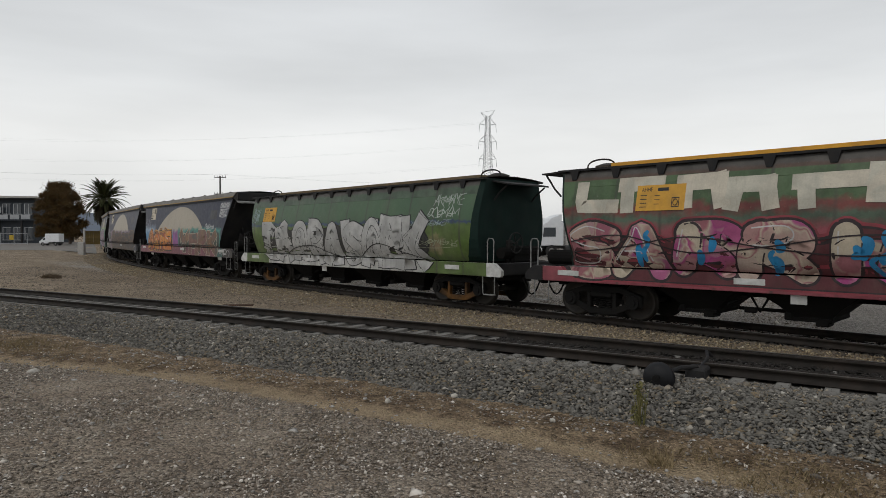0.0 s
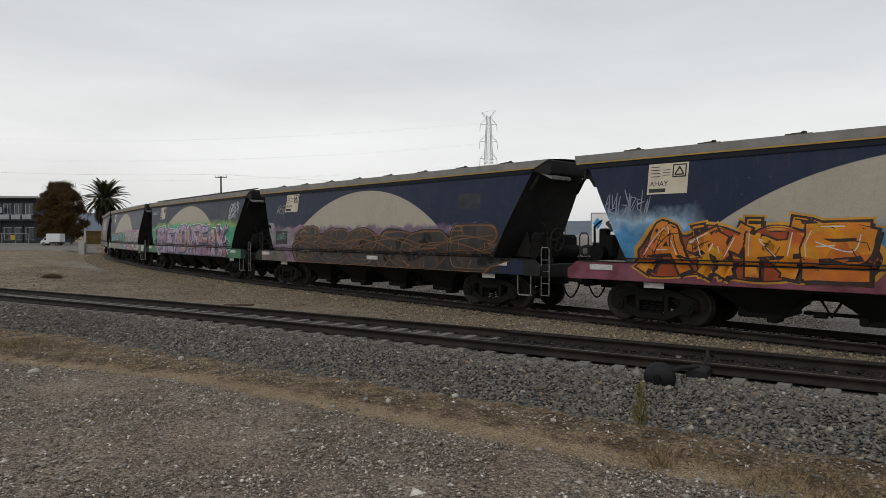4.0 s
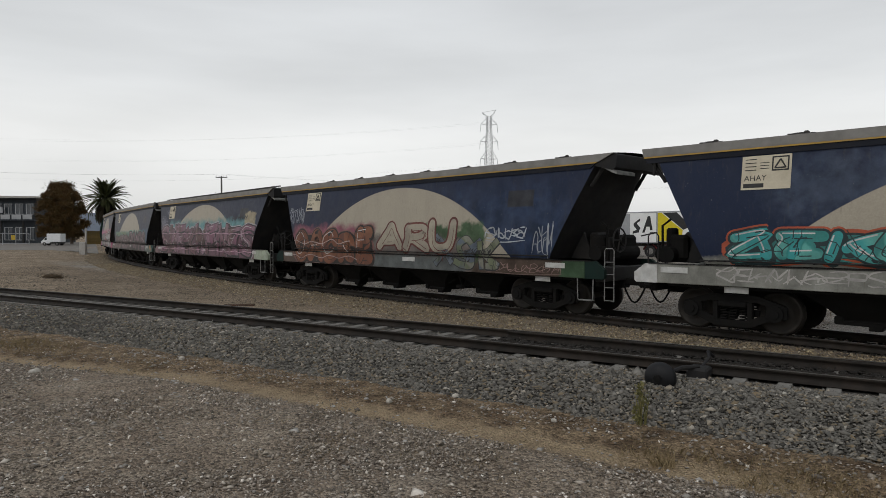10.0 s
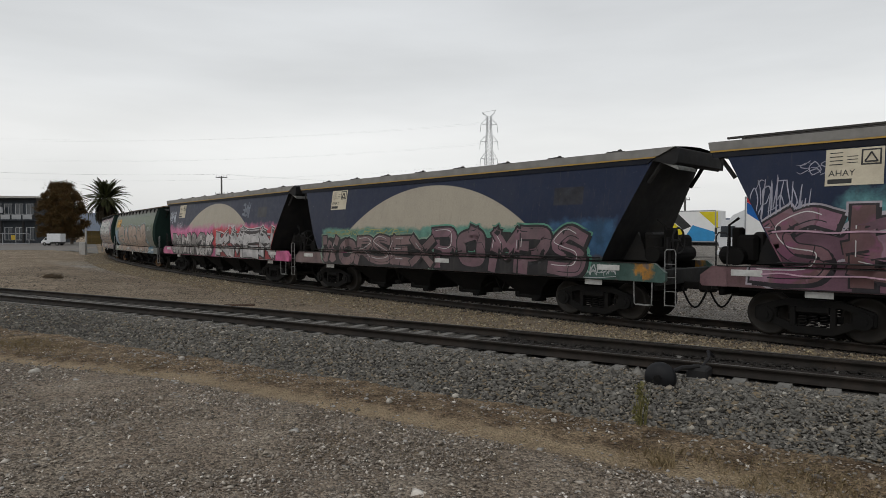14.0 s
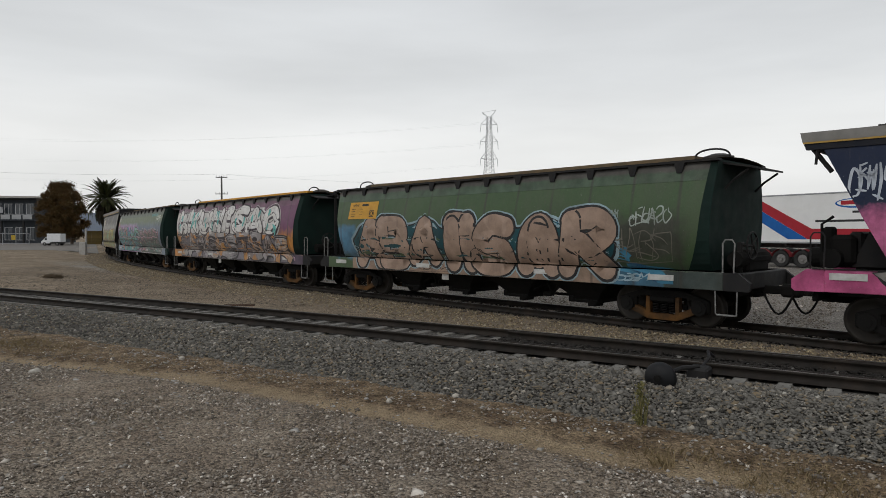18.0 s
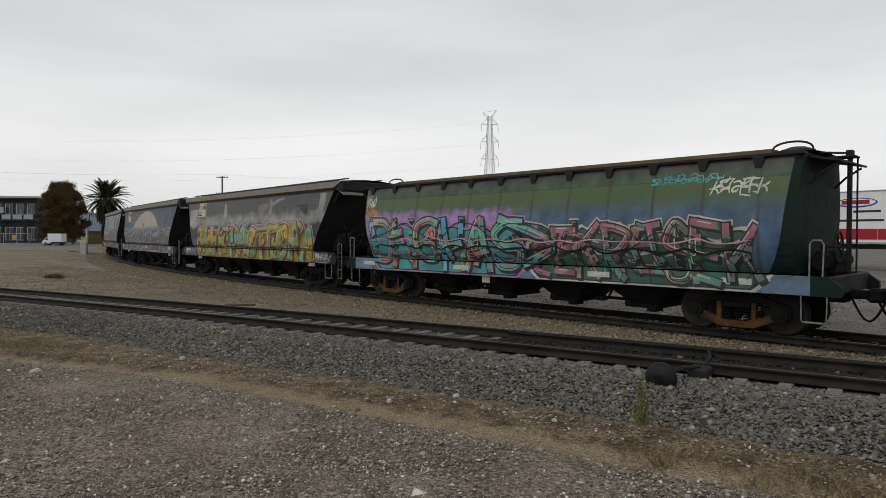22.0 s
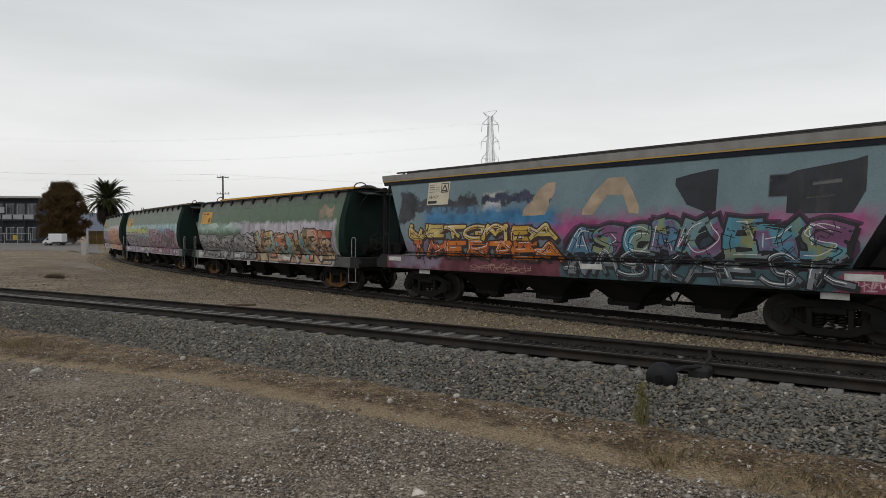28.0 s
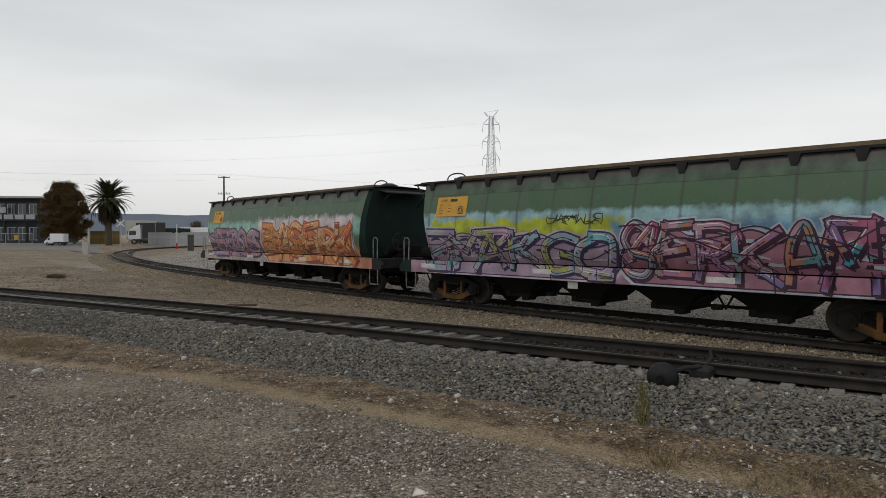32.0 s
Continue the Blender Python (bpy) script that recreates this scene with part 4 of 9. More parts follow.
M_WIRE = plain("thin_power_line", (0.4, 0.41, 0.42), None, 1.0, 0.6)
lines = thing("power_lines", "thin overhead power lines across the sky", "power lines", at=None)
for i, (z0, z1) in enumerate(((43.5, 46.0), (36.0, 38.0), (28.5, 30.5))):
    for k_ in (-1, 1):
        part("wire", cable([(PYLON[0] + 3 * k_, PYLON[1], z0 - 1), (-260 + 8 * k_, 262 - 3 * k_, z1 - 1)], 6.0, 0.009), M_WIRE, lines)
pole_top = (slope(397) * 135, 135, 14.0)
for k_ in (-1, 0, 1):
    part("wire", cable([(pole_top[0] + k_, 135, 14.6), (-130 + k_, 128, 17.0)], 1.2, 0.006), M_WIRE, lines)
    part("wire", cable([(pole_top[0] + k_, 135, 14.6), (60 + k_, 150, 13.0)], 1.2, 0.006), M_WIRE, lines)


# ---- office building ----
def office():
    d = 135.0
    x1, x0 = slope(72) * d, slope(-330) * d
    zb = gz(x1, d) - 0.1
    b = thing("office_building", "two-storey dark office building with pale fascia", "building", at=Matrix.Translation((x0, d, zb)))
    L, H, D = x1 - x0, 9.55, 14.0
    bm = bmesh.new()
    box(bm, (L / 2, D / 2, H / 2), (L, D, H), 0.0)
    part("wall", bm, M_WALL, b)
    bm = bmesh.new()
    prism(bm, [(-0.6, H), (L + 0.6, H - 0.1), (L + 0.6, H + 0.25), (-0.6, H + 0.75)], -1.2, D + 0.3)
    part("roof", bm, M_FASCIA, b, "pale sheet roof edge")
    bm = bmesh.new()
    box(bm, (L / 2, -0.6, H - 0.35), (L + 0.6, 0.12, 0.4), 0.02)
    part("fascia", bm, M_BLACK, b)
    bm = bmesh.new()
    box(bm, (L / 2, -0.55, 4.95), (L, 1.1, 0.35), 0.02)
    part("balcony_slab", bm, M_WALL, b)
    n = 20
    for i in range(n):
        cx = L - 1.4 - i * (L - 2) / n
        for z0, hh in ((7.2, 2.1), (2.1, 2.6)):
            w = part("window", shared("office_window%.1f" % hh, lambda bm, hh=hh: box(bm, (0, 0, 0), (1.5, 0.06, hh), 0.01), M_GLASS), None, b)
            w.location = (cx, -0.03, z0)
            f = part("window_frame", shared("office_frame%.1f" % hh, lambda bm, hh=hh: [box(bm, c, s) for c, s in (((-0.8, 0, 0), (0.16, 0.12, hh)), ((0.0, 0, 0), (0.08, 0.1, hh)), ((0, 0, hh / 2), (1.7, 0.12, 0.12)), ((0, 0, -hh / 2), (1.7, 0.12, 0.12)))], M_GREYBOX), None, w)
            f.location = (0, -0.03, 0)
        p = part("balcony_panel", shared("balcony_panel", lambda bm: box(bm, (0, 0, 0), (1.9, 0.06, 0.95), 0.01), M_FENCE), None, b)
        p.location = (cx, -1.1, 5.55)
        if i % 2 == 0:
            c = part("column", shared("office_column", lambda bm: box(bm, (0, 0, 2.4), (0.3, 0.3, 4.8), 0.02), M_BLACK), None, b)
            c.location = (cx - 0.9, -1.0, 0)
    s = part("wall_sign", shared("wall_sign", lambda bm: box(bm, (0, 0, 0), (6.5, 0.1, 1.2), 0.02), M_FENCE), None, b)
    s.location = (L - 9.6, -1.2, 7.0)


office()


# ---- fence, boards and parked vehicles by the office ----
def pipe_fence():
    f = thing("pipe_fence", "low grey pipe fence with a yellow sign board", "fence", at=Matrix.Translation((slope(10) * 118, 118, gz(slope(10) * 118, 118))))
    for i in range(8):
        p = part("fence_post", shared("fence_post", lambda bm: rod(bm, (0, 0, 0), (0, 0, 2.2), 0.06, 8), M_FENCE), None, f)
        p.location = (-12 + 2.4 * i, 0, 0)
    for z in (0.3, 2.1):
        part("fence_rail", shared("fence_rail%.1f" % z, lambda bm, z=z: rod(bm, (-12, 0, z), (4.8, 0, z), 0.05, 8), M_FENCE), None, f)
    s = part("sign_board", shared("yellow_board", lambda bm: box(bm, (0, 0, 0), (0.75, 0.05, 0.85), 0.01), M_SAFETY), None, f)
    s.location = (2.0, -0.08, 1.35)


pipe_fence()


def small_truck():
    d = 111.0
    x = slope(86) * d
    v = thing("small_box_truck", "white small truck with a plain box body parked by the road", "truck", at=Matrix.Translation((x, d, gz(x, d) + 0.03)) @ Matrix.Scale(0.8, 4))
    bm = bmesh.new()
    prism(bm, [(0.0, 0.45), (0.0, 0.95), (0.5, 1.15), (0.95, 1.75), (1.9, 1.8), (1.9, 0.45)], -1.7, 0)
    bmesh.ops.bevel(bm, geom=bm.edges[:], offset=0.05, segments=2, affect="EDGES")
    part("cab", bm, M_VANWHITE, v)
    bm = bmesh.new()
    prism(bm, [(0.7, 1.15), (1.0, 1.65), (1.7, 1.7), (1.7, 1.15)], -1.72, -1.69)
    part("side_window", bm, M_GLASS, v)
    bm = bmesh.new()
    box(bm, (2.75, -0.85, 1.65), (2.9, 1.9, 1.75), 0.03)
    part("box_body", bm, M_VANWHITE, v)
    bm = bmesh.new()
    box(bm, (2.4, -0.85, 0.55), (3.6, 1.5, 0.25), 0.02)
    part("chassis", bm, M_CHASSIS, v)
    for x_ in (0.75, 3.4):
        add_wheel(v, x_, -0.1, 0.36)
        add_wheel(v, x_, -1.6, 0.36, -1)


small_truck()


def board_fence(name, label, pxa, pxb, da, db, h, mat, board=0.3, group=""):
    xa, ya, xb, yb = slope(pxa) * da, da, slope(pxb) * db, db
    f = thing(name, label, "fence", at=Matrix.Translation((xa, ya, gz(xa, ya) - 0.05)) @ Matrix.Rotation(math.atan2(yb - ya, xb - xa), 4, "Z"))
    L = math.hypot(xb - xa, yb - ya)
    n = int(L / board)
    me = shared("board%.2f%.2f" % (board, h), lambda bm: box(bm, (0, 0, h / 2), (board * 0.94, 0.05, h), 0.012), mat)
    for i in range(n):
        part("fence_board", me, None, f).location = (board * (i + 0.5), 0.01 * (i % 2), 0)
    for i in range(int(L / 2.4) + 1):
        p = part("fence_post", shared("board_post%.2f" % h, lambda bm: box(bm, (0, 0.08, h / 2), (0.1, 0.1, h - 0.05), 0.01), M_CHASSIS), None, f)
        p.location = (2.4 * i, 0, 0)


board_fence("sheet_fence", "grey corrugated steel fence beyond the curve", 262, 372, 120, 112, 2.3, M_FENCE, 0.35)
board_fence("yellow_fence", "yellow-brown board fence behind the palm", 157, 214, 125, 125, 2.6, plain("yellow_brown_boards", (0.28, 0.19, 0.06), (0.15, 0.11, 0.04), 1.0, 0.8), 0.35)


def crossing_things():
    x, y = slope(152) * 76, 76.0
    p = thing("concrete_post", "pale concrete marker post beside the track", "post", at=Matrix.Translation((x, y, gz(x, y))))
    bm = bmesh.new()
    box(bm, (0, 0, 0.68), (0.72, 0.5, 1.6), 0.05)
    part("block", bm, M_ROCKPOST, p)
    bm = bmesh.new()
    box(bm, (0.16, 0.3, 1.5), (0.2, 0.14, 3.1), 0.02)
    part("back_stake", bm, M_ROCKPOST, p)
    x, y = slope(214) * 100, 100.0
    p = thing("crossbuck_sign", "white railway crossing cross on a pole", "crossing sign", at=Matrix.Translation((x, y, gz(x, y))))
    bm = bmesh.new()
    rod(bm, (0, 0, 0), (0, 0, 4.4), 0.07, 8)
    part("sign_pole", bm, M_GREYBOX, p)
    for a in (0.7, -0.7):
        b = part("cross_blade", shared("cross_blade", lambda bm: box(bm, (0, 0, 0), (1.6, 0.04, 0.22), 0.01), M_WHITE), None, p)
        b.matrix_basis = Matrix.Translation((0, -0.08 - 0.03 * (a > 0), 4.0)) @ Matrix.Rotation(a, 4, "Y")
    x, y = slope(313) * 92, 92.0
    p = thing("crossing_signal", "railway crossing signal with black lamp hoods", "signal", at=Matrix.Translation((x, y, gz(x, y))))
    bm = bmesh.new()
    rod(bm, (0, 0, 0), (0, 0, 3.6), 0.07, 8)
    part("signal_pole", bm, M_WHITE, p)
    for dx in (-0.45, 0.45):
        b = part("lamp_hood", shared("lamp_hood", lambda bm: (rod(bm, (0, -0.25, 0), (0, 0.05, 0), 0.2, 12), rod(bm, (0, -0.02, 0), (0, 0.0, 0), 0.34, 16)), M_BLACK), None, p)
        b.location = (dx, -0.1, 2.7)
    bm = bmesh.new()
    box(bm, (0, -0.02, 0.5), (0.16, 0.16, 0.9), 0.02)
    part("red_band", bm, M_RED, p)


crossing_things()
board_fence("dark_gate", "dark slatted gate beside the crossing", 332, 344, 78, 77, 2.0, M_CHASSIS, 0.2)
xa, ya = slope(238) * 122, 122
cab("truck", "white truck parked beyond the crossing", (xa, ya, gz(xa, ya)), math.atan2(-0.4, -1), M_VANWHITE)
back_trailer("dark_trailer", "dark grey trailer parked beyond the crossing", 240, 276, 130, 128, 0.9, 4.2, lambda L: [], skin=M_CHASSIS)
for nm, lb, a, b, d, lo, hi, mt in (("shipping_container", "dark green shipping container behind the fence", 268, 322, 150, 0.2, 3.4, M_DARKGREEN), ("shipping_container", "white shipping container behind the fence", 318, 372, 155, 0.2, 3.6, M_TRAILER),
                                    ("warehouse", "pale grey warehouse roof beyond the crossing", 222, 262, 190, 0.0, 6.0, M_FASCIA)):
    x, w = slope((a + b) / 2) * d, (b - a) / 1150 * d
    bm = bmesh.new()
    box(bm, (0, 3, (lo + hi) / 2), (w, 6, hi - lo), 0.1)
    for i in range(int(w / 0.6)):
        box(bm, (-w / 2 + 0.3 + 0.6 * i, -0.02, (lo + hi) / 2), (0.3, 0.06, (hi - lo) * 0.92))
    o = tagged(new(nm, mesh_of(bm, nm, mt)), lb, nm.split("_")[-1])
    o.location = (x, d, gz(x, d) - 0.2)


# ---- trees ----
def leaf_cloud(name, centres, radii, n, size, mat, seed, squash=0.8, droop=0.0):
    """Many small leaves in ragged clumps, as one mesh of separate quads."""
    r = np.random.default_rng(seed)
    k = r.integers(0, len(centres), n)
    d = r.normal(0, 1, (n, 3))
    d /= np.linalg.norm(d, axis=1)[:, None]
    rad = np.asarray(radii)[k] * np.abs(r.normal(0, 0.8, n))
    p = np.asarray(centres)[k] + d * rad[:, None] * np.array([1, 1, squash])
    a, b = r.normal(0, 1, (n, 3)), r.normal(0, 1, (n, 3))
    a /= np.linalg.norm(a, axis=1)[:, None]
    b -= a * (a * b).sum(1)[:, None]
    b /= np.linalg.norm(b, axis=1)[:, None]
    s = (size * r.uniform(0.6, 1.4, n))[:, None]
    v = np.stack([p - a * s, p + b * s * 0.6, p + a * s, p - b * s * 0.6], 1).reshape(-1, 3)
    return raw_mesh(name, v, np.arange(4 * n).reshape(n, 4), mat)


def broad_tree(x, y, h, w, mat, seed, label, leaves=9000):
    r = np.random.default_rng(seed)
    t = thing("tree", label, "tree", at=Matrix.Translation((x, y, gz(x, y) - 0.1)))
    bm = bmesh.new()
    rod(bm, (0, 0, 0), (0.1, 0, h * 0.3), 0.32, 10, 0.22)
    cs, rs_ = [], []
    for i in range(240):
        a, q = r.uniform(0, 2 * PI), r.random() ** 0.45
        z = h * r.uniform(0.13, 0.94)
        lim = w * 0.5 * float(np.interp(z / h, [0.15, 0.4, 0.6, 0.8, 0.95], [0.8, 0.92, 0.84, 0.56, 0.22]))
        c = (lim * q * math.cos(a), lim * q * math.sin(a), z)
        cs.append(c)
        rs_.append(h * r.uniform(0.025, 0.065))
        rod(bm, (0.05, 0, h * r.uniform(0.2, 0.35)), c, 0.1, 6, 0.02)
    part("trunk", bm, M_BARK, t)
    part("crown", leaf_cloud("crown", cs, rs_, leaves, h * 0.0095, mat, seed), None, t)
    return t


broad_tree(slope(115) * 119, 119, 12.0, 9.6, M_AUTUMN, 11, "autumn tree with brown and olive leaves beside the office", 120000)
for px, d, h in ((132, 128, 6.5), (345, 170, 5.6), (350, 180, 6.0)):
    broad_tree(slope(px) * d, d, h, h * 0.9, M_AUTUMN if px < 200 else M_PALM, int(px), "small dark tree behind the road", 2500)


def palm_tree(x, y, h):
    r = np.random.default_rng(21)
    t = thing("palm_tree", "thick date palm with a dense dark crown", "palm tree", at=Matrix.Translation((x, y, gz(x, y) - 0.1)))
    bm = bmesh.new()
    zs_ = np.linspace(0, h * 0.7, 16)
    for i, (a, b) in enumerate(zip(zs_, zs_[1:])):
        rod(bm, (0, 0, a), (0, 0, b + 0.05), 0.55 + 0.06 * (i % 2), 12, 0.48 + 0.04 * (i % 2))
    part("trunk", bm, M_PALMBARK, t)
    for i in range(160):
        dead = i >= 96
        el = r.uniform(-0.55, 1.5) if not dead else r.uniform(-1.5, -0.7)
        az = r.uniform(0, 2 * PI)
        L = r.uniform(3.4, 4.5) if not dead else r.uniform(2.6, 4.4)
        pts, d = [], el
        q = Vector((0.4 * math.cos(az), 0.4 * math.sin(az), h * 0.69 + 0.35 * math.sin(el)))
        step = L / 16
        for j in range(17):
            pts.append(q.copy())
            q = q + Vector((math.cos(d) * math.cos(az), math.cos(d) * math.sin(az), math.sin(d))) * step
            d = max(d - ((0.045 + 0.05 * j / 16) * (1.3 - 0.35 * math.sin(el)) if not dead else 0.06), -1.54)
        V, F = [tuple(p_) for p_ in pts], []
        side = Vector((-math.sin(az), math.cos(az), 0))
        for j in range(1, 16):
            tang = (pts[j + 1] - pts[j]).normalized()
            up = side.cross(tang)
            for s_ in (-1, 1):
                for k_ in (0.0, 0.5):
                    b0 = pts[j] + (pts[j + 1] - pts[j]) * k_
                    ll = 0.62 * math.sin(PI * min(1, 0.14 + j / 17.5)) + 0.12
                    tip = b0 + (side * s_ * 0.75 + tang * 0.6 - up * 0.1 + Vector((0, 0, -0.3))) * ll
                    V.append(tuple(tip))
                    F.append((j, j + 1, len(V) - 1))
        part("frond", raw_mesh("frond", V, F, M_DRYPALM if dead else M_PALM), None, t)
    return t


palm_tree(slope(192) * 112, 112, 11.4)


# ---- plants and loose things on the near ground ----
def blades(name, x, y, n, h, spread, mat, seed, w=0.006, lean=0.35):
    r = np.random.default_rng(seed)
    a = r.uniform(0, 2 * PI, n)
    q = spread * r.random(n) ** 0.7
    bx, by = x + q * np.cos(a), y + q * np.sin(a)
    bz = ground_z(bx, by) - 0.01
    u_, w_ = front_uw(bx, by)
    bz = np.where((w_ < 3.2) & (w_ > -3), np.maximum(bz, bed_profile(w_)), bz)
    hh = h * r.uniform(0.4, 1.0, n)
    la = r.uniform(0, 2 * PI, n)
    lx, ly = np.cos(la) * hh * lean, np.sin(la) * hh * lean
    pa = r.uniform(0, PI, n)
    px, py = np.cos(pa) * w, np.sin(pa) * w
    base = np.stack([bx, by, bz], 1)
    side = np.stack([px, py, np.zeros(n)], 1)
    mid = base + np.stack([lx * 0.35, ly * 0.35, hh * 0.6], 1)
    tip = base + np.stack([lx, ly, hh], 1)
    v = np.stack([base - side, base + side, mid + side * 0.8, tip, mid - side * 0.8], 1).reshape(-1, 3)
    return raw_mesh(name, v, np.arange(5 * n).reshape(n, 5), mat)


def ground_at(px, py, z=-0.42):
    d = (EYE[2] - z) * 1150.0 / (py - 415.5)
    return slope(px) * d, d


x, y = ground_at(1141, 756)
weed = thing("weed_plant", "tall thin yellow-green weed in the ballast", "weed")
part("stems", blades("stems", x, y, 26, 0.62, 0.07, M_WEED, 31, 0.006, 0.18), None, weed)
rw = np.random.default_rng(8)
cs = [(x + rw.normal(0, 0.04), y + rw.normal(0, 0.04), gz(x, y) + 0.1 + 0.045 * i) for i in range(11)]
part("leaves", leaf_cloud("leaves", cs, [0.05] * 11, 360, 0.02, M_WEED, 33), None, weed)
for px, py, n, h, sp, mt in ((1180, 820, 110, 0.2, 0.14, M_STRAW), (1150, 800, 60, 0.13, 0.3, M_STRAW), (1250, 815, 90, 0.14, 0.35, M_STRAW), (1420, 850, 300, 0.1, 0.6, M_STRAW), (1500, 866, 260, 0.12, 0.5, M_STRAW),
                             (1345, 850, 160, 0.12, 0.4, M_STRAW), (35, 610, 420, 0.16, 0.75, M_STRAW), (70, 618, 260, 0.16, 0.8, M_STRAW), (130, 628, 160, 0.12, 0.9, M_STRAW), (240, 655, 120, 0.1, 0.7, M_STRAW)):
    x, y = ground_at(px, py)
    tagged(new("dry_grass", blades("dry_grass", x, y, n, h, sp, mt, int(px), 0.004, 0.7)), "dry straw-coloured grass on the dirt", "grass", kind="stuff")
d_ = 34.0
x, y = slope(98) * d_, d_
bush = tagged(new("low_scrub", leaf_cloud("low_scrub", [(x + 0.16 * i, y, gz(x, y) + 0.1) for i in (-2, -1, 0, 1, 2)], [0.2, 0.24, 0.26, 0.24, 0.2], 2600, 0.028, M_SCRUB, 41, 0.5)), "low dark scrub clump on the bare ground", "shrub")
# low dry growth along the foot of the shoulder and on the strip beyond the track
r_ = np.random.default_rng(17)
V_ = []
for i in range(70):
    u0, w0 = r_.uniform(-7, 26), r_.choice([r_.normal(4.0, 0.35), r_.normal(5.4, 0.5)])
    x, y = front_xy(u0, w0)
    V_.append((float(x), float(y)))
stub = [blades("dry_grass", x, y, 40, 0.06, 0.3, M_STRAW, 300 + i, 0.0035, 0.9) for i, (x, y) in enumerate(V_)]
sv = []
for me_ in stub:
    co = np.empty(len(me_.vertices) * 3, "f")
    me_.vertices.foreach_get("co", co)
    sv.append(co.reshape(-1, 3))
    bpy.data.meshes.remove(me_)
sv = np.concatenate(sv)
tagged(new("dry_grass", raw_mesh("dry_grass", sv, np.arange(len(sv)).reshape(-1, 5), M_STRAW)), "sparse dry grass stubble on the dirt", "grass", kind="stuff")

# point lever with its round black weight, beside the near rail
x, y = front_xy(-2.2, 1.6)
lever = thing("point_lever", "black round counterweight of a hand point lever", "point lever", at=Matrix.Translation((float(x), float(y), FZ - 0.28)) @ Matrix.Rotation(FPSI, 4, "Z"))
bm = bmesh.new()
bmesh.ops.create_uvsphere(bm, u_segments=28, v_segments=18, radius=0.23)
for v in bm.verts:
    v.co.y *= 0.62
    v.co.z += 0.15
part("weight", bm, M_IRON, lever, "round black iron counterweight", True)
bm = bmesh.new()
rod(bm, (0, 0.15, 0.17), (0, 0.2, 0.17), 0.05, 10)
part("weight_boss", bm, M_UNDER, lever)
bm = bmesh.new()
pipe(bm, [(0, 0, 0.17), (-0.25, -0.25, 0.28), (-0.42, -0.55, 0.26)], 0.035, 8)
part("lever_arm", bm, M_BLACK, lever)
bm = bmesh.new()
box(bm, (-0.42, -0.62, 0.12), (0.3, 0.4, 0.26), 0.03)
part("lever_box", bm, M_BLACK, lever)
bm = bmesh.new()
pipe(bm, [(-0.42, -0.7, 0.2), (-0.5, -0.95, 0.34), (-0.42, -1.3, 0.38), (-0.4, -1.9, 0.2)], 0.025, 8)
part("hose", bm, M_BLACK, lever)
bm = bmesh.new()
rod(bm, (-0.5, -0.6, 0.05), (-0.5, -2.2, 0.05), 0.03, 8)
part("throw_rod", bm, M_UNDER, lever)

# a scrap of timber lying between the lines
x, y = slope(428) * 21.5, 21.5
bm = bmesh.new()
box(bm, (0, 0, 0.03), (0.95, 0.14, 0.06), 0.012)
o = tagged(new("timber_offcut", mesh_of(bm, "timber_offcut", plain("brown_timber", (0.1, 0.06, 0.04), (0.07, 0.045, 0.03), 6.0, 0.85))), "brown timber offcut lying on the stones", "timber")
o.matrix_basis = Matrix.Translation((x, y, gz(x, y) + 0.0)) @ Matrix.Rotation(0.1, 4, "Z")

# ---------------- the grain train ----------------
SPEED, BOGIE_X, WHEEL_R, HALF = 8.599, 5.75, 0.45, 7.8
COUPLING_TIMES = [-0.633, 1.287, 3.22, 5.13, 7.07, 9.01, 10.90, 12.82, 14.73, 16.6, 18.5, 20.43, 22.31, 24.22, 26.19, 28.14, 30.06, 32.0]
S_REF = 13.205
couplings = [S_REF + SPEED * t for t in COUPLING_TIMES]
couplings = [couplings[0] - 16.5] + couplings + [couplings[-1] + 16.5]

# side profiles: distance from the centre line against height
BLUE_PROFILE = ([1.0, 1.44, 1.46, 1.6, 2.2, 3.0, 3.82], [1.40, 1.40, 1.375, 1.41, 1.40, 1.29, 1.16])
GREEN_PROFILE = ([0.9, 1.29, 1.31, 1.45, 1.65, 1.95, 2.35, 2.7, 3.0, 3.3, 3.72], [1.40, 1.40, 1.29, 1.41, 1.50, 1.565, 1.58, 1.545, 1.475, 1.395, 1.26])


def blue_edge(z):
    """Half length of the blue wagons' side at a height: both ends lean out."""
    return 6.2 + (z - 1.46) * 0.52


def side_y(profile, z):
    return float(np.interp(z, profile[0], profile[1]))


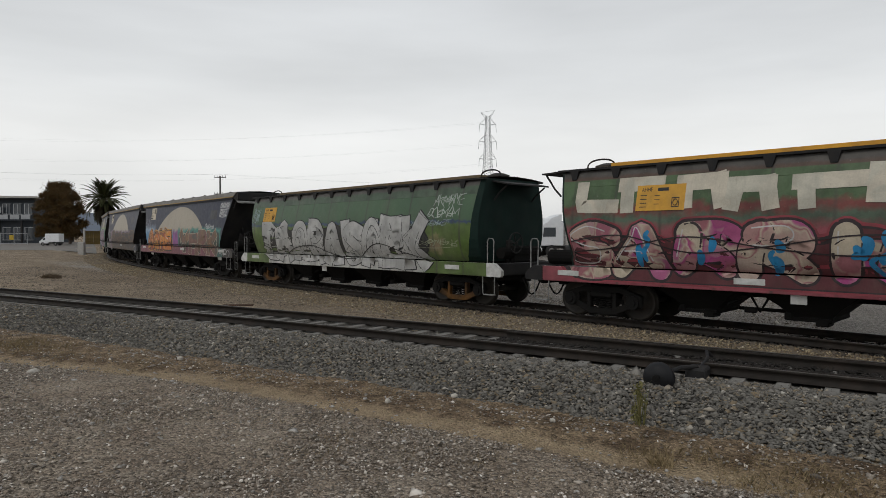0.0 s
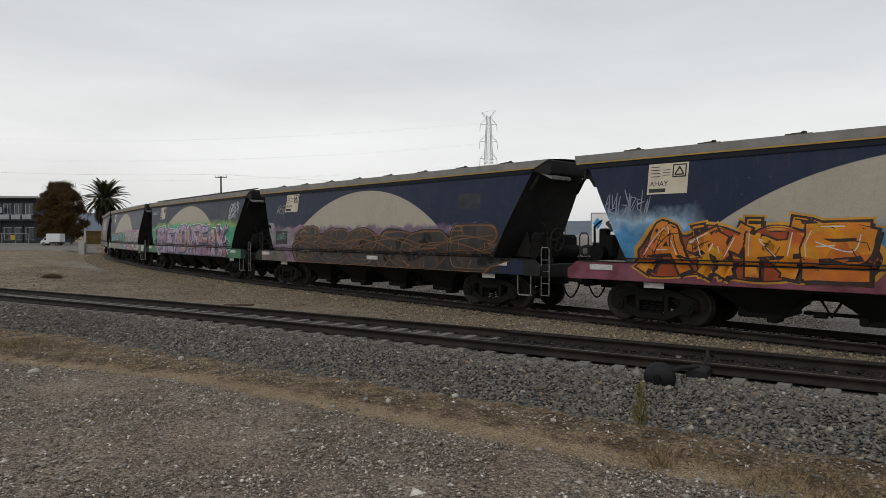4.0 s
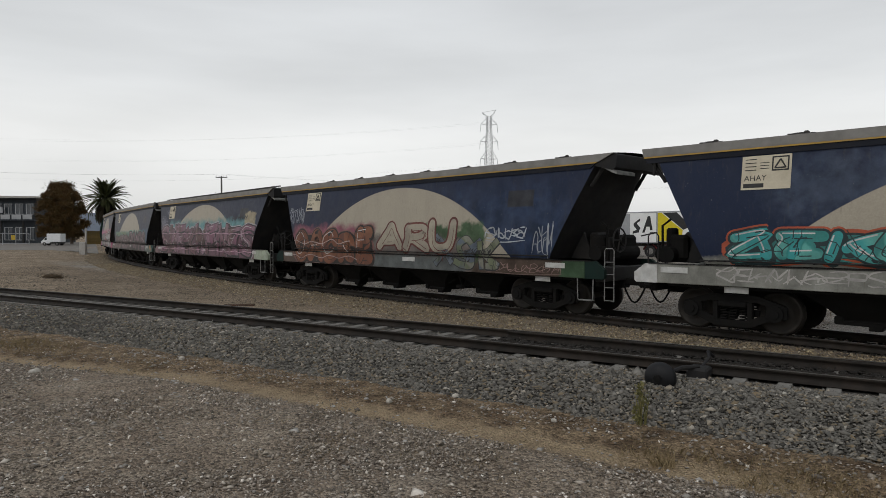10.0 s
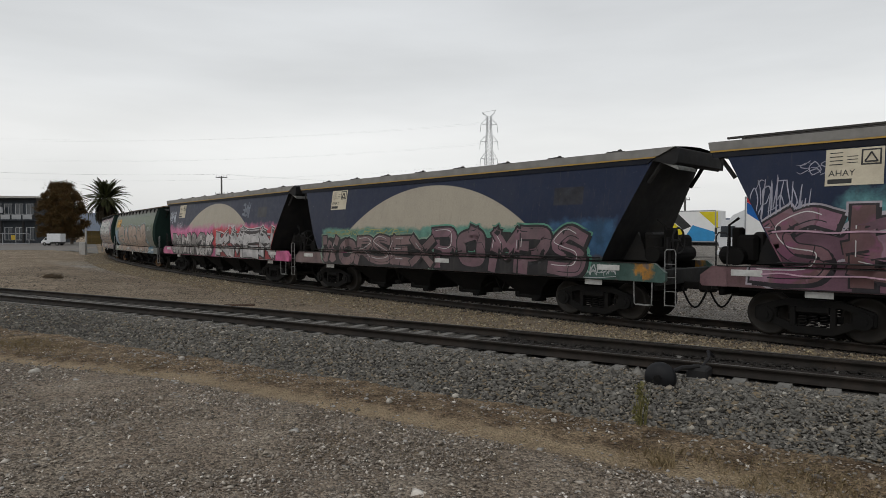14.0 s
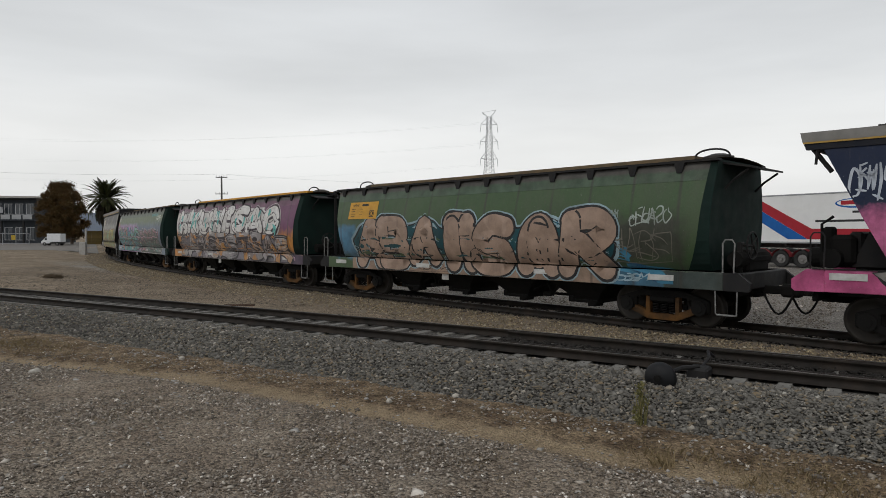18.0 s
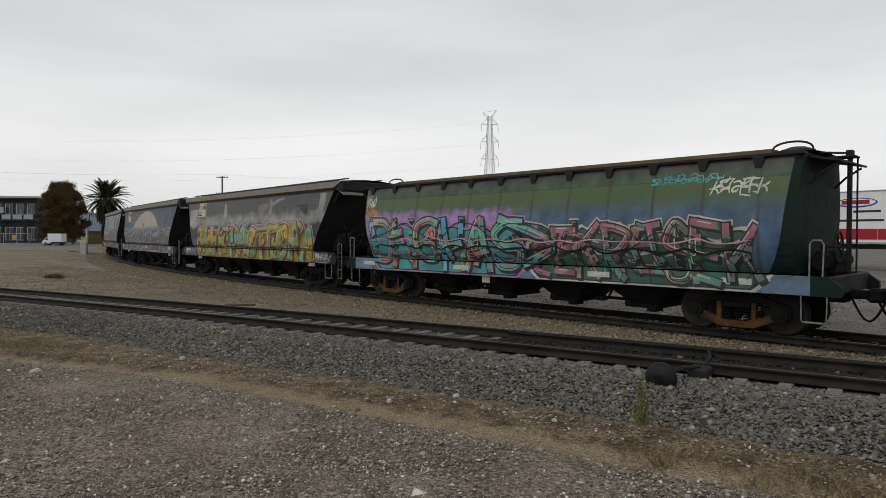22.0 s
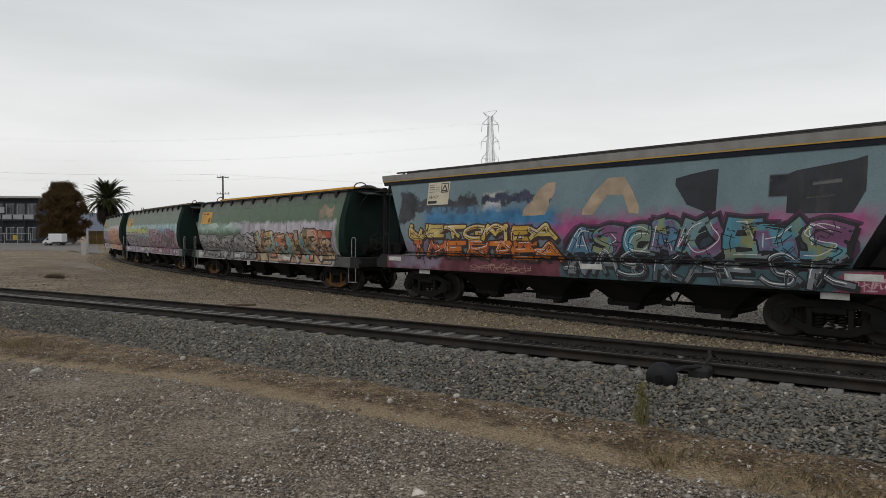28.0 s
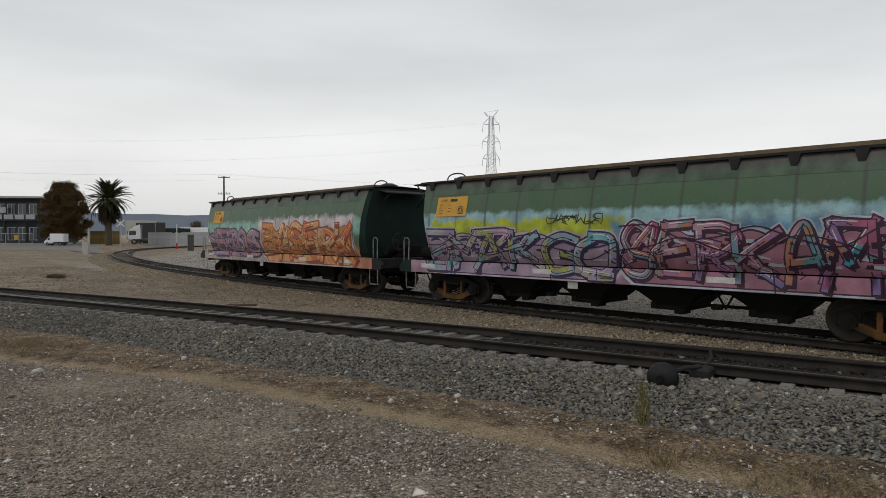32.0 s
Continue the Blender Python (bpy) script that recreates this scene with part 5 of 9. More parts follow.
def paint(name, base, base2, layers=(), dirt=(0.09, 0.08, 0.065), seed=0, rough=0.55, dirt_amount=0.32, seams=0.0, spec=0.4):
    """Wagon paint in the wagon's own metres: sprayed fields and painted-in shade bands, soft or hard edged, over the
    base coat, then grime in streaks.
    layers: ('disc', colour, x, z, rx, rz, soft) or ('field', colour, x0, x1, z0, z1, soft, ragged)."""
    k = Nodes(name)
    x, z = k.axis(0), k.axis(2)
    off = (seed * 3.7, 0, seed * 1.3)
    c = k.mix(k.ramp(k.noise(0.8, 5, 0.6, offset=off), 0.3, 0.7), base, base2)
    rag = k.op("SUBTRACT", k.noise(2.6, 4, 0.6, offset=off), 0.5)
    rag_x = k.op("SUBTRACT", k.noise(1.9, 4, 0.6, offset=(off[0] + 9, 0, 4)), 0.5)
    mottle = k.ramp(k.noise(2.1, 4, 0.55, offset=(off[0] + 5, 2, 8)), 0.36, 0.64)
    for layer in layers:
        if layer[0] == "disc":
            _, col, cx, cz, rx, rz, soft = layer
            a, b = k.op("DIVIDE", k.op("SUBTRACT", x, cx), rx), k.op("DIVIDE", k.op("SUBTRACT", z, cz), rz)
            d = k.op("SQRT", k.op("ADD", k.op("MULTIPLY", a, a), k.op("MULTIPLY", b, b)))
            c = k.mix(k.ramp(d, 1.0, 1.0 + soft, 1, 0), c, col)
        else:
            _, col, x0, x1, z0, z1, soft, ragged = layer
            zz = k.op("ADD", z, k.op("MULTIPLY", rag, ragged))
            xx = k.op("ADD", x, k.op("MULTIPLY", rag_x, ragged))
            f = k.op("MULTIPLY", k.ramp(zz, z0 - soft, z0 + soft), k.ramp(zz, z1 - soft, z1 + soft, 1, 0))
            g = k.op("MULTIPLY", k.ramp(xx, x0 - soft, x0 + soft), k.ramp(xx, x1 - soft, x1 + soft, 1, 0))
            lo, hi = tuple(v * 0.72 for v in col), tuple(min(0.7, v * 1.22 + 0.015) for v in col)
            c = k.mix(k.op("MULTIPLY", f, g), c, k.mix(mottle, lo, hi))
    if seams:
        fr = k.op("ABSOLUTE", k.op("SUBTRACT", k.op("FRACT", k.op("DIVIDE", k.op("ADD", x, 40.3), seams)), 0.5))
        c = k.mix(k.op("MULTIPLY", k.ramp(fr, 0.01, 0.05, 0.75, 0), k.ramp(k.noise(1.7, 4, 0.6, (1, 1, 0.6), offset=off), 0.35, 0.6, 0.4, 1)), c, (0.04, 0.036, 0.03))
    grime = k.op("MULTIPLY", k.ramp(k.noise(1.1, 6, 0.65, (1.6, 1, 0.7), offset=off), 0.45, 0.75), dirt_amount)
    c = k.mix(grime, c, dirt)
    c = k.mix(k.ramp(k.noise(9, 4, 0.7, (1, 1, 0.35), offset=off), 0.66, 0.76, 0, 0.35), c, (0.1, 0.06, 0.04))
    c = k.mix(k.ramp(k.noise(6.5, 5, 0.75, (2.2, 1, 0.25), offset=(off[0] + 2, 0, 1)), 0.58, 0.74, 0, 0.4), c, dirt)
    c = k.mix(k.ramp(k.noise(14, 4, 0.7, offset=off), 0.68, 0.73, 0, 0.5), c, (0.3, 0.29, 0.27))
    c = k.mix(0.4, c, k.mix(k.noise(28, 4, 0.65), (0.2, 0.2, 0.2), (0.8, 0.8, 0.8)), "OVERLAY")
    k.bump(k.op("ADD", k.noise(3, 2), k.op("MULTIPLY", k.noise(40, 3), 0.2)), 0.12, 0.02)
    k.dusty(0.3)
    return k.done(c, k.ramp(k.noise(5, 4), 0.3, 0.7, rough - 0.16, rough), 0, spec)


SPRAY = {}


def spray(*cols):
    """Spray-can paint: one colour, or patches of several run into each other."""
    if cols not in SPRAY:
        k = Nodes("spray_paint")
        if len(cols) == 1:
            c = k.mix(k.ramp(k.noise(1.6, 3, 0.5), 0.4, 0.6), cols[0], tuple(v * 0.78 for v in cols[0]))
        else:
            warp = k.n.new("ShaderNodeVectorMath")
            warp.operation = "MULTIPLY_ADD"
            nz = k.n.new("ShaderNodeTexNoise")
            nz.inputs["Scale"].default_value = 1.7
            k.l.new(k.co.outputs["Object"], nz.inputs["Vector"])
            k.l.new(nz.outputs["Color"], warp.inputs[0])
            warp.inputs[1].default_value = (1.1, 0.0, 1.1)
            k.l.new(k.co.outputs["Object"], warp.inputs[2])
            vo = k.n.new("ShaderNodeTexVoronoi")
            vo.feature = "SMOOTH_F1"
            vo.inputs["Scale"].default_value = 1.7
            vo.inputs["Smoothness"].default_value = 0.42
            k.l.new(warp.outputs[0], vo.inputs["Vector"])
            ch = k.n.new("ShaderNodeSeparateColor")
            k.l.new(vo.outputs["Color"], ch.inputs[0])
            r = k.n.new("ShaderNodeValToRGB")
            e = r.color_ramp.elements
            n = len(cols)
            e[0].color, e[1].color = (*cols[0], 1), (*cols[-1], 1)
            e[0].position, e[1].position = 0.5 / n + 0.08, 1 - 0.5 / n
            for i, c_ in enumerate(cols[1:-1], 1):
                e.new((i + 0.5) / n).color = (*c_, 1)
            k.l.new(ch.outputs[0], r.inputs[0])
            c = r.outputs[0]
        c = k.mix(k.ramp(k.noise(1.3, 6, 0.65, (3.0, 1, 0.5)), 0.48, 0.78, 0, 0.3), c, (0.1, 0.088, 0.075))
        c = k.mix(0.3, c, k.mix(k.ramp(k.noise(2.3, 2, 0.4, (1, 1, 1.3), offset=(2, 0, 5)), 0.38, 0.62), (0.28, 0.28, 0.28), (0.72, 0.72, 0.72)), "OVERLAY")
        c = k.mix(k.ramp(k.noise(9, 4, 0.7, (1, 1, 0.3)), 0.66, 0.78, 0, 0.3), c, (0.09, 0.055, 0.04))
        c = k.mix(k.ramp(k.noise(6.5, 5, 0.75, (2.2, 1, 0.25)), 0.6, 0.76, 0, 0.35), c, (0.07, 0.06, 0.05))
        c = k.mix(0.38, c, k.mix(k.noise(28, 4, 0.65), (0.2, 0.2, 0.2), (0.8, 0.8, 0.8)), "OVERLAY")
        k.dusty(0.2)
        SPRAY[cols] = k.done(c, k.ramp(k.noise(5, 4), 0.3, 0.7, 0.44, 0.58), 0, 0.35)
    return SPRAY[cols]


# ---- painted lettering: strokes laid as thin ribbons on the side ----
# each form as strokes in a unit square, the stroke's points left to right and bottom to top
FORMS = {}
FORMS["A"] = [[(0.0, 0.0), (0.3, 0.65), (0.5, 1.0), (0.7, 0.65), (1.0, 0.0)], [(0.2, 0.34), (0.8, 0.34)]]
FORMS["B"] = [[(0.1, 0.0), (0.05, 1.0)], [(0.1, 0.98), (0.8, 0.95), (0.85, 0.6), (0.2, 0.52)], [(0.2, 0.52), (0.95, 0.45), (0.95, 0.06), (0.1, 0.02)]]
FORMS["C"] = [[(0.95, 0.8), (0.6, 1.0), (0.15, 0.82), (0.02, 0.45), (0.25, 0.06), (0.65, 0.0), (1.0, 0.2)]]
FORMS["D"] = [[(0.12, 0.0), (0.05, 1.0)], [(0.05, 0.98), (0.65, 0.96), (0.98, 0.55), (0.75, 0.08), (0.1, 0.02)]]
FORMS["E"] = [[(0.15, 0.0), (0.05, 0.5), (0.1, 1.0)], [(0.1, 0.95), (0.9, 1.0)], [(0.1, 0.5), (0.75, 0.55)], [(0.12, 0.04), (0.95, 0.0)]]
FORMS["F"] = [[(0.1, 0.0), (0.08, 1.0)], [(0.08, 0.95), (0.98, 1.0)], [(0.1, 0.5), (0.8, 0.55)]]
FORMS["G"] = [[(0.95, 0.9), (0.5, 1.0), (0.08, 0.75), (0.05, 0.3), (0.4, 0.0), (0.9, 0.1), (0.95, 0.45), (0.55, 0.45)]]
FORMS["H"] = [[(0.1, 0.0), (0.05, 1.0)], [(0.9, 0.0), (0.95, 1.0)], [(0.1, 0.45), (0.9, 0.55)]]
FORMS["I"] = [[(0.5, 0.0), (0.45, 1.0)], [(0.2, 0.98), (0.75, 1.0)]]
FORMS["K"] = [[(0.05, 0.0), (0.0, 1.0)], [(0.9, 1.0), (0.45, 0.62), (0.1, 0.5)], [(0.3, 0.55), (0.7, 0.2), (1.0, 0.0)]]
FORMS["L"] = [[(0.1, 1.0), (0.08, 0.05), (0.95, 0.0)]]
FORMS["M"] = [[(0.0, 0.0), (0.08, 1.0)], [(0.08, 0.98), (0.5, 0.42)], [(0.92, 1.0), (0.5, 0.42)], [(0.92, 1.0), (1.0, 0.0)]]
FORMS["N"] = [[(0.05, 0.0), (0.08, 1.0)], [(0.08, 0.98), (0.9, 0.03)], [(0.9, 0.0), (0.95, 1.0)]]
FORMS["O"] = [[(0.5, 1.0), (0.1, 0.8), (0.0, 0.4), (0.3, 0.02), (0.75, 0.06), (1.0, 0.45), (0.85, 0.88), (0.5, 1.0)]]
FORMS["P"] = [[(0.12, 0.0), (0.05, 1.0)], [(0.05, 0.96), (0.8, 0.96), (0.95, 0.68), (0.65, 0.42), (0.1, 0.42)]]
FORMS["R"] = [[(0.05, 0.0), (0.1, 0.55), (0.12, 1.0)], [(0.12, 0.96), (0.7, 1.0), (0.95, 0.75), (0.6, 0.52), (0.2, 0.5)], [(0.4, 0.5), (0.75, 0.25), (1.0, 0.0)]]
FORMS["S"] = [[(0.9, 0.9), (0.4, 1.0), (0.05, 0.72), (0.4, 0.52), (0.85, 0.4), (0.8, 0.08), (0.3, 0.0), (0.0, 0.12)]]
FORMS["T"] = [[(0.0, 0.95), (1.0, 1.0)], [(0.5, 0.98), (0.45, 0.4), (0.55, 0.0)]]
FORMS["U"] = [[(0.0, 1.0), (0.1, 0.3), (0.4, 0.0), (0.8, 0.1), (1.0, 0.5), (0.95, 1.0)]]
FORMS["W"] = [[(0.0, 1.0), (0.25, 0.0)], [(0.25, 0.02), (0.5, 0.72)], [(0.5, 0.72), (0.72, 0.0)], [(0.72, 0.02), (1.0, 1.0)]]
FORMS["Y"] = [[(0.0, 1.0), (0.45, 0.45), (0.5, 0.0)], [(1.0, 1.0), (0.5, 0.45)]]
FORMS["V"] = [[(0.0, 1.0), (0.5, 0.0)], [(0.5, 0.02), (1.0, 1.0)]]
FORMS["r"] = [[(0.12, 0.0), (0.1, 0.96)], [(0.0, 0.98), (1.0, 1.0)]]
FORMS["n"] = [[(0.1, 0.0), (0.12, 0.9)], [(0.08, 0.95), (0.85, 0.98)], [(0.85, 0.98), (0.95, 0.0)]]
FORMS["m"] = [[(0.05, 0.0), (0.15, 0.7), (0.5, 1.0), (0.85, 0.72), (0.95, 0.0)], [(0.5, 0.9), (0.5, 0.2)]]
FORMS["X"] = [[(0.05, 1.0), (0.95, 0.0)], [(0.95, 1.0), (0.05, 0.0)]]
FORMS["Z"] = [[(0.05, 0.95), (0.95, 1.0), (0.1, 0.05), (1.0, 0.0)]]


def abstract(rng):
    """A letter-like form that spells nothing: a stroke set turned over at random, with a crossing bar or hook."""
    g = FORMS["RSEAOMKWPTU"[rng.integers(11)]]
    fx, fz = rng.random() < 0.5, rng.random() < 0.5
    out = [[(1 - a if fx else a, 1 - b if fz else b) for a, b in s] for s in g]
    if rng.random() < 0.5:
        h = rng.uniform(0.2, 0.8)
        out.append([(rng.uniform(-0.1, 0.2), h), (0.5, h + rng.uniform(-0.2, 0.2)), (rng.uniform(0.8, 1.1), h + rng.uniform(-0.25, 0.25))])
    return out


def angular(pts, n=4):
    """A line of straight runs through the given points, its corners barely eased."""
    out = []
    for (ax, az), (bx, bz) in zip(pts, pts[1:]):
        out += [(ax + (bx - ax) * j / n, az + (bz - az) * j / n) for j in range(n)]
    return out + [tuple(pts[-1])]


def curve_through(pts, n=6):
    """A smooth line through the given points."""
    p = [pts[0]] + list(pts) + [pts[-1]]
    out = []
    for i in range(1, len(p) - 2):
        for j in range(n):
            t = j / n
            q = []
            for d in (0, 1):
                a, b, c, e = p[i - 1][d], p[i][d], p[i + 1][d], p[i + 2][d]
                q.append(0.5 * (2 * b + (c - a) * t + (2 * a - 5 * b + 4 * c - e) * t * t + (3 * b - a - 3 * c + e) * t ** 3))
            out.append(tuple(q))
    out.append(tuple(pts[-1]))
    return out


class Ribbons:
    """Collects flat strokes in the plane of the side and lays them on its curved face."""

    def __init__(self, profile):
        self.profile, self.v, self.f, self.m, self.mats = profile, [], [], [], []
        self.zs, self.ys = profile

    def slot(self, material):
        if material not in self.mats:
            self.mats.append(material)
        return self.mats.index(material)

    def lay(self, x, z, off):
        if z > self.zs[2]:
            blue_ = self.profile is BLUE_PROFILE
            lim = blue_edge(z) if blue_ else float(np.interp(z, [1.3, 1.6, 2.0, 2.6, 3.72], [6.4, 6.25, 6.35, 6.5, 6.68]))
            x = min(max(x, -lim + 0.03), lim - 0.03)
        return (x, float(np.interp(z, self.zs, self.ys)) + off, z)

    def spans(self):
        """The face in two runs: the sill, and the body above its step."""
        return ((self.zs[0] + 0.01, self.zs[1] - 0.002), (self.zs[2] + 0.004, self.zs[-1] - 0.02))

    def stroke(self, pts, width, off, material, taper=0.0, cap=0.5, rounded=False):
        """A ribbon along pts; its ends run on by cap times the width, square or rounded."""
        m = self.slot(material)
        n = len(pts)
        if n < 2:
            return
        P = np.array(pts, float)
        d = np.gradient(P, axis=0)
        d /= np.maximum(np.linalg.norm(d, axis=1), 1e-6)[:, None]
        ww = width * (1 - taper * np.abs(np.linspace(-1, 1, n)) ** 2) / 2
        if rounded:
            k = np.array([0.35, 0.7, 0.93, 1.0])
            head = P[0] - d[0] * (ww[0] * k[::-1])[:, None]
            tail = P[-1] + d[-1] * (ww[-1] * k)[:, None]
            f = np.sqrt(1 - np.minimum(k, 0.985) ** 2)
            P = np.concatenate([head, P, tail])
            d = np.concatenate([np.repeat(d[:1], 4, 0), d, np.repeat(d[-1:], 4, 0)])
            ww = np.concatenate([ww[0] * f[::-1], ww, ww[-1] * f])
            n += 8
        else:
            P[0] -= d[0] * width * cap
            P[-1] += d[-1] * width * cap
        nrm = np.stack([-d[:, 1], d[:, 0]], 1)
        zmin, zmax = (P[:, 1] - ww).min(), (P[:, 1] + ww).max()
        for lo, hi in self.spans():
            if zmax < lo or zmin > hi:
                continue
            base = len(self.v)
            for i in range(n):
                for sgn in (1, 0, -1):
                    q = P[i] + nrm[i] * ww[i] * sgn
                    self.v.append(self.lay(q[0], min(max(q[1], lo), hi), off))
            for i in range(n - 1):
                for j in (0, 1):
                    a = base + i * 3 + j
                    self.f.append((a, a + 1, a + 4, a + 3))
                    self.m.append(m)

    def rect(self, x0, x1, z0, z1, off, material, rows=4):
        m = self.slot(material)
        base = len(self.v)
        for i in range(rows + 1):
            z = z0 + (z1 - z0) * i / rows
            self.v += [self.lay(x0, z, off), self.lay(x1, z, off)]
        for i in range(rows):
            a = base + 2 * i
            self.f.append((a, a + 1, a + 3, a + 2))
            self.m.append(m)

    def fill(self, xs, zb, zt, off, material):
        """A field between a lower and an upper edge."""
        m = self.slot(material)
        rows = 7
        for lo, hi in self.spans():
            if max(zt) < lo or min(zb) > hi:
                continue
            base = len(self.v)
            for x, b, t in zip(xs, zb, zt):
                b, t = min(max(b, lo), hi), min(max(t, lo), hi)
                for j in range(rows):
                    self.v.append(self.lay(x, b + (t - b) * j / (rows - 1), off))
            for i in range(len(xs) - 1):
                for j in range(rows - 1):
                    a = base + i * rows + j
                    self.f.append((a, a + rows, a + rows + 1, a + 1))
                    self.m.append(m)

    def dot(self, x, z, r, off, material, n=12):
        m = self.slot(material)
        base = len(self.v)
        self.v.append(self.lay(x, z, off))
        ring = [self.lay(x + r * math.cos(2 * PI * i / n), z + r * math.sin(2 * PI * i / n), off) for i in range(n)]
        self.v += ring
        for i in range(0, n, 2):
            self.f.append((base, base + 1 + i, base + 1 + (i + 1) % n, base + 1 + (i + 2) % n))
            self.m.append(m)

    def mesh(self, name):
        me = raw_mesh(name, self.v, self.f, self.mats)
        me.polygons.foreach_set("material_index", self.m)
        return me


def outline_of(rng, x0, x1, z0, z1, count, spiky):
    """Ragged upper and lower edges of a painted piece."""
    xs = np.arange(x0, x1 + 0.03, 0.06)
    cell = (x1 - x0) / count
    kx, kt = [x0], [z0 + 0.62 * (z1 - z0)]
    for i in range(count):
        c = x0 + cell * (i + 0.5)
        kx += [c - cell * rng.uniform(0.12, 0.3), c + cell * rng.uniform(0.12, 0.3), x0 + cell * (i + 0.97)]
        kt += [z0 + (z1 - z0) * rng.uniform(0.86, 1.0), z0 + (z1 - z0) * rng.uniform(0.84, 1.0), z0 + (z1 - z0) * rng.uniform(0.66, 0.84)]
    kt[-1] = z0 + 0.55 * (z1 - z0)
    zt = np.interp(xs, kx, kt)
    if spiky:
        zt = zt + 0.09 * np.abs(np.sin(xs * 5.1 + rng.uniform(0, 6))) * rng.uniform(0.6, 1.2) - 0.05
    else:
        for _ in range(3):
            zt = np.convolve(np.pad(zt, 2, mode="edge"), [0.1, 0.2, 0.4, 0.2, 0.1], "valid")
    edge = np.clip(np.minimum(xs - x0, x1 - xs) / 0.35, 0, 1) ** 0.5
    mid = z0 + 0.4 * (z1 - z0)
    zb = np.full_like(xs, z0) + 0.05 * np.sin(xs * 3 + rng.uniform(0, 6)) * (z0 > 1.1)
    return xs, mid + (zb - mid) * edge, mid + (zt - mid) * edge


def lettering(wagon, profile, rng, x0, x1, z0, z1, count, fills, line, halo=None, weight=0.2, jitter=0.19, lean=0.1, glint=None, wild=1, ground=None, spiky=False, flow=0, dots=None, thin=1.0, round_=False, word=None, drop=0.06, tight=0.75, flare=0.0, inner=True, low=None):
    """A painted piece: a backing field with halo and outline, then count tangled letter forms, each with outline, fill and glints."""
    base_off = 0.005
    if ground:
        rib = Ribbons(profile)
        xs, zb, zt = outline_of(rng, x0, x1, low or z0, z0 + 0.9 * (z1 - z0), count, spiky)
        if halo:
            xh = x0 - 0.14 + (xs - x0) * (x1 - x0 + 0.28) / (x1 - x0)
            rib.fill(xh, zb - 0.07, zt + 0.11, base_off - 0.002, halo)
        halo_rib, rib = rib, Ribbons(profile)
        xh = x0 - 0.06 + (xs - x0) * (x1 - x0 + 0.12) / (x1 - x0)
        rib.fill(xh, zb - 0.03, zt + 0.02 + 0.035 * thin, base_off - 0.001, line)
        line_rib = rib
        rib = Ribbons(profile)
        rib.fill(xs, zb, zt, base_off, ground)
        part("graffiti_backing", rib.mesh("graffiti_backing"), None, wagon, "sprayed colour field behind the lettering")
    cell = (x1 - x0) / count
    h = z1 - z0
    if ground and spiky:
        for side, xe in ((-1, x0 + 0.25), (1, x1 - 0.25)):
            for zc, ln, wd in ((z0 + 0.72 * h, 0.75, 0.34), (z0 + 0.33 * h, 0.6, 0.3)):
                tip, zt_ = xe + side * (ln + rng.uniform(0, 0.3)), zc + rng.uniform(-0.1, 0.22)
                if abs(tip) > 6.25:
                    continue
                rib = Ribbons(profile)
                for grow, mat_, o_ in ((0.1, halo or line, 0.0), (0.055, line, 0.0003), (0.0, ground, 0.0006)):
                    ex = [xe, xe + side * 0.42, xe + side * 0.36, tip + side * grow * 1.6]
                    hh = [wd * 0.3 + grow, wd * 0.3 + grow, wd * 0.62 + grow * 1.5, 0.004]
                    zz = [zc + (zt_ - zc) * (a_ - xe) / (tip - xe) for a_ in ex]
                    rib.fill(ex, [b_ - q_ for b_, q_ in zip(zz, hh)], [b_ + q_ for b_, q_ in zip(zz, hh)], base_off + 0.0009 + o_, mat_)
                part("graffiti_arrow", rib.mesh("graffiti_arrow"), None, wagon)
    for i in range(count):
        # the piece reads from the rear end of the wagon towards its front
        rib = Ribbons(profile)
        cx = x1 - cell * (i + 0.5) + rng.normal(0, cell * 0.05)
        glyph = FORMS[word[i]] if word else abstract(rng)
        w = weight * ((0.8 if round_ else 0.68) if word else 1.0) * min(h, cell * 1.15) * rng.uniform(0.9, 1.12)
        sx, sz = cell * (rng.uniform(0.92, 1.12) if word else rng.uniform(0.9, 1.15)) * (0.7 if word and word[i] == "I" else 1.0), h * rng.uniform(0.8, 1.0)
        zb_ = z0 + rng.uniform(0, h - sz + 0.001)
        if word:
            sx = max(sx - w * tight, 0.38 * cell)
        off = base_off + 0.0018 * (i + 1)
        fill = fills[i % len(fills)]
        lines = []
        for stroke in glyph:
            pts = []
            for a, b in stroke:
                a, b = a + rng.normal(0, jitter * (0.45 if word else 1.0)), b + rng.normal(0, jitter * (0.35 if word else 0.6))
                b = min(max(b, 0.02), 1.0)
                pts.append((cx - sx * (a - 0.5 + lean * (b - 0.5)), zb_ + w * 0.4 + (sz - w * 0.8) * b))
            lines.append(curve_through(pts) if round_ or len(pts) > 4 else angular(pts))
        for e in range(min(wild, 1) if word else wild):
            a, b = rng.uniform(0, 1, 2), rng.uniform(0, 1, 2)
            mid = (0.5 * (a[0] + b[0]) + rng.normal(0, 0.3), rng.uniform(0, 1))
            pts = [(cx - sx * (q[0] - 0.5) * 1.2, zb_ + w * 0.3 + (sz - w * 0.6) * min(max(q[1], 0), 1)) for q in (a, mid, b)]
            lines.append(curve_through(pts))
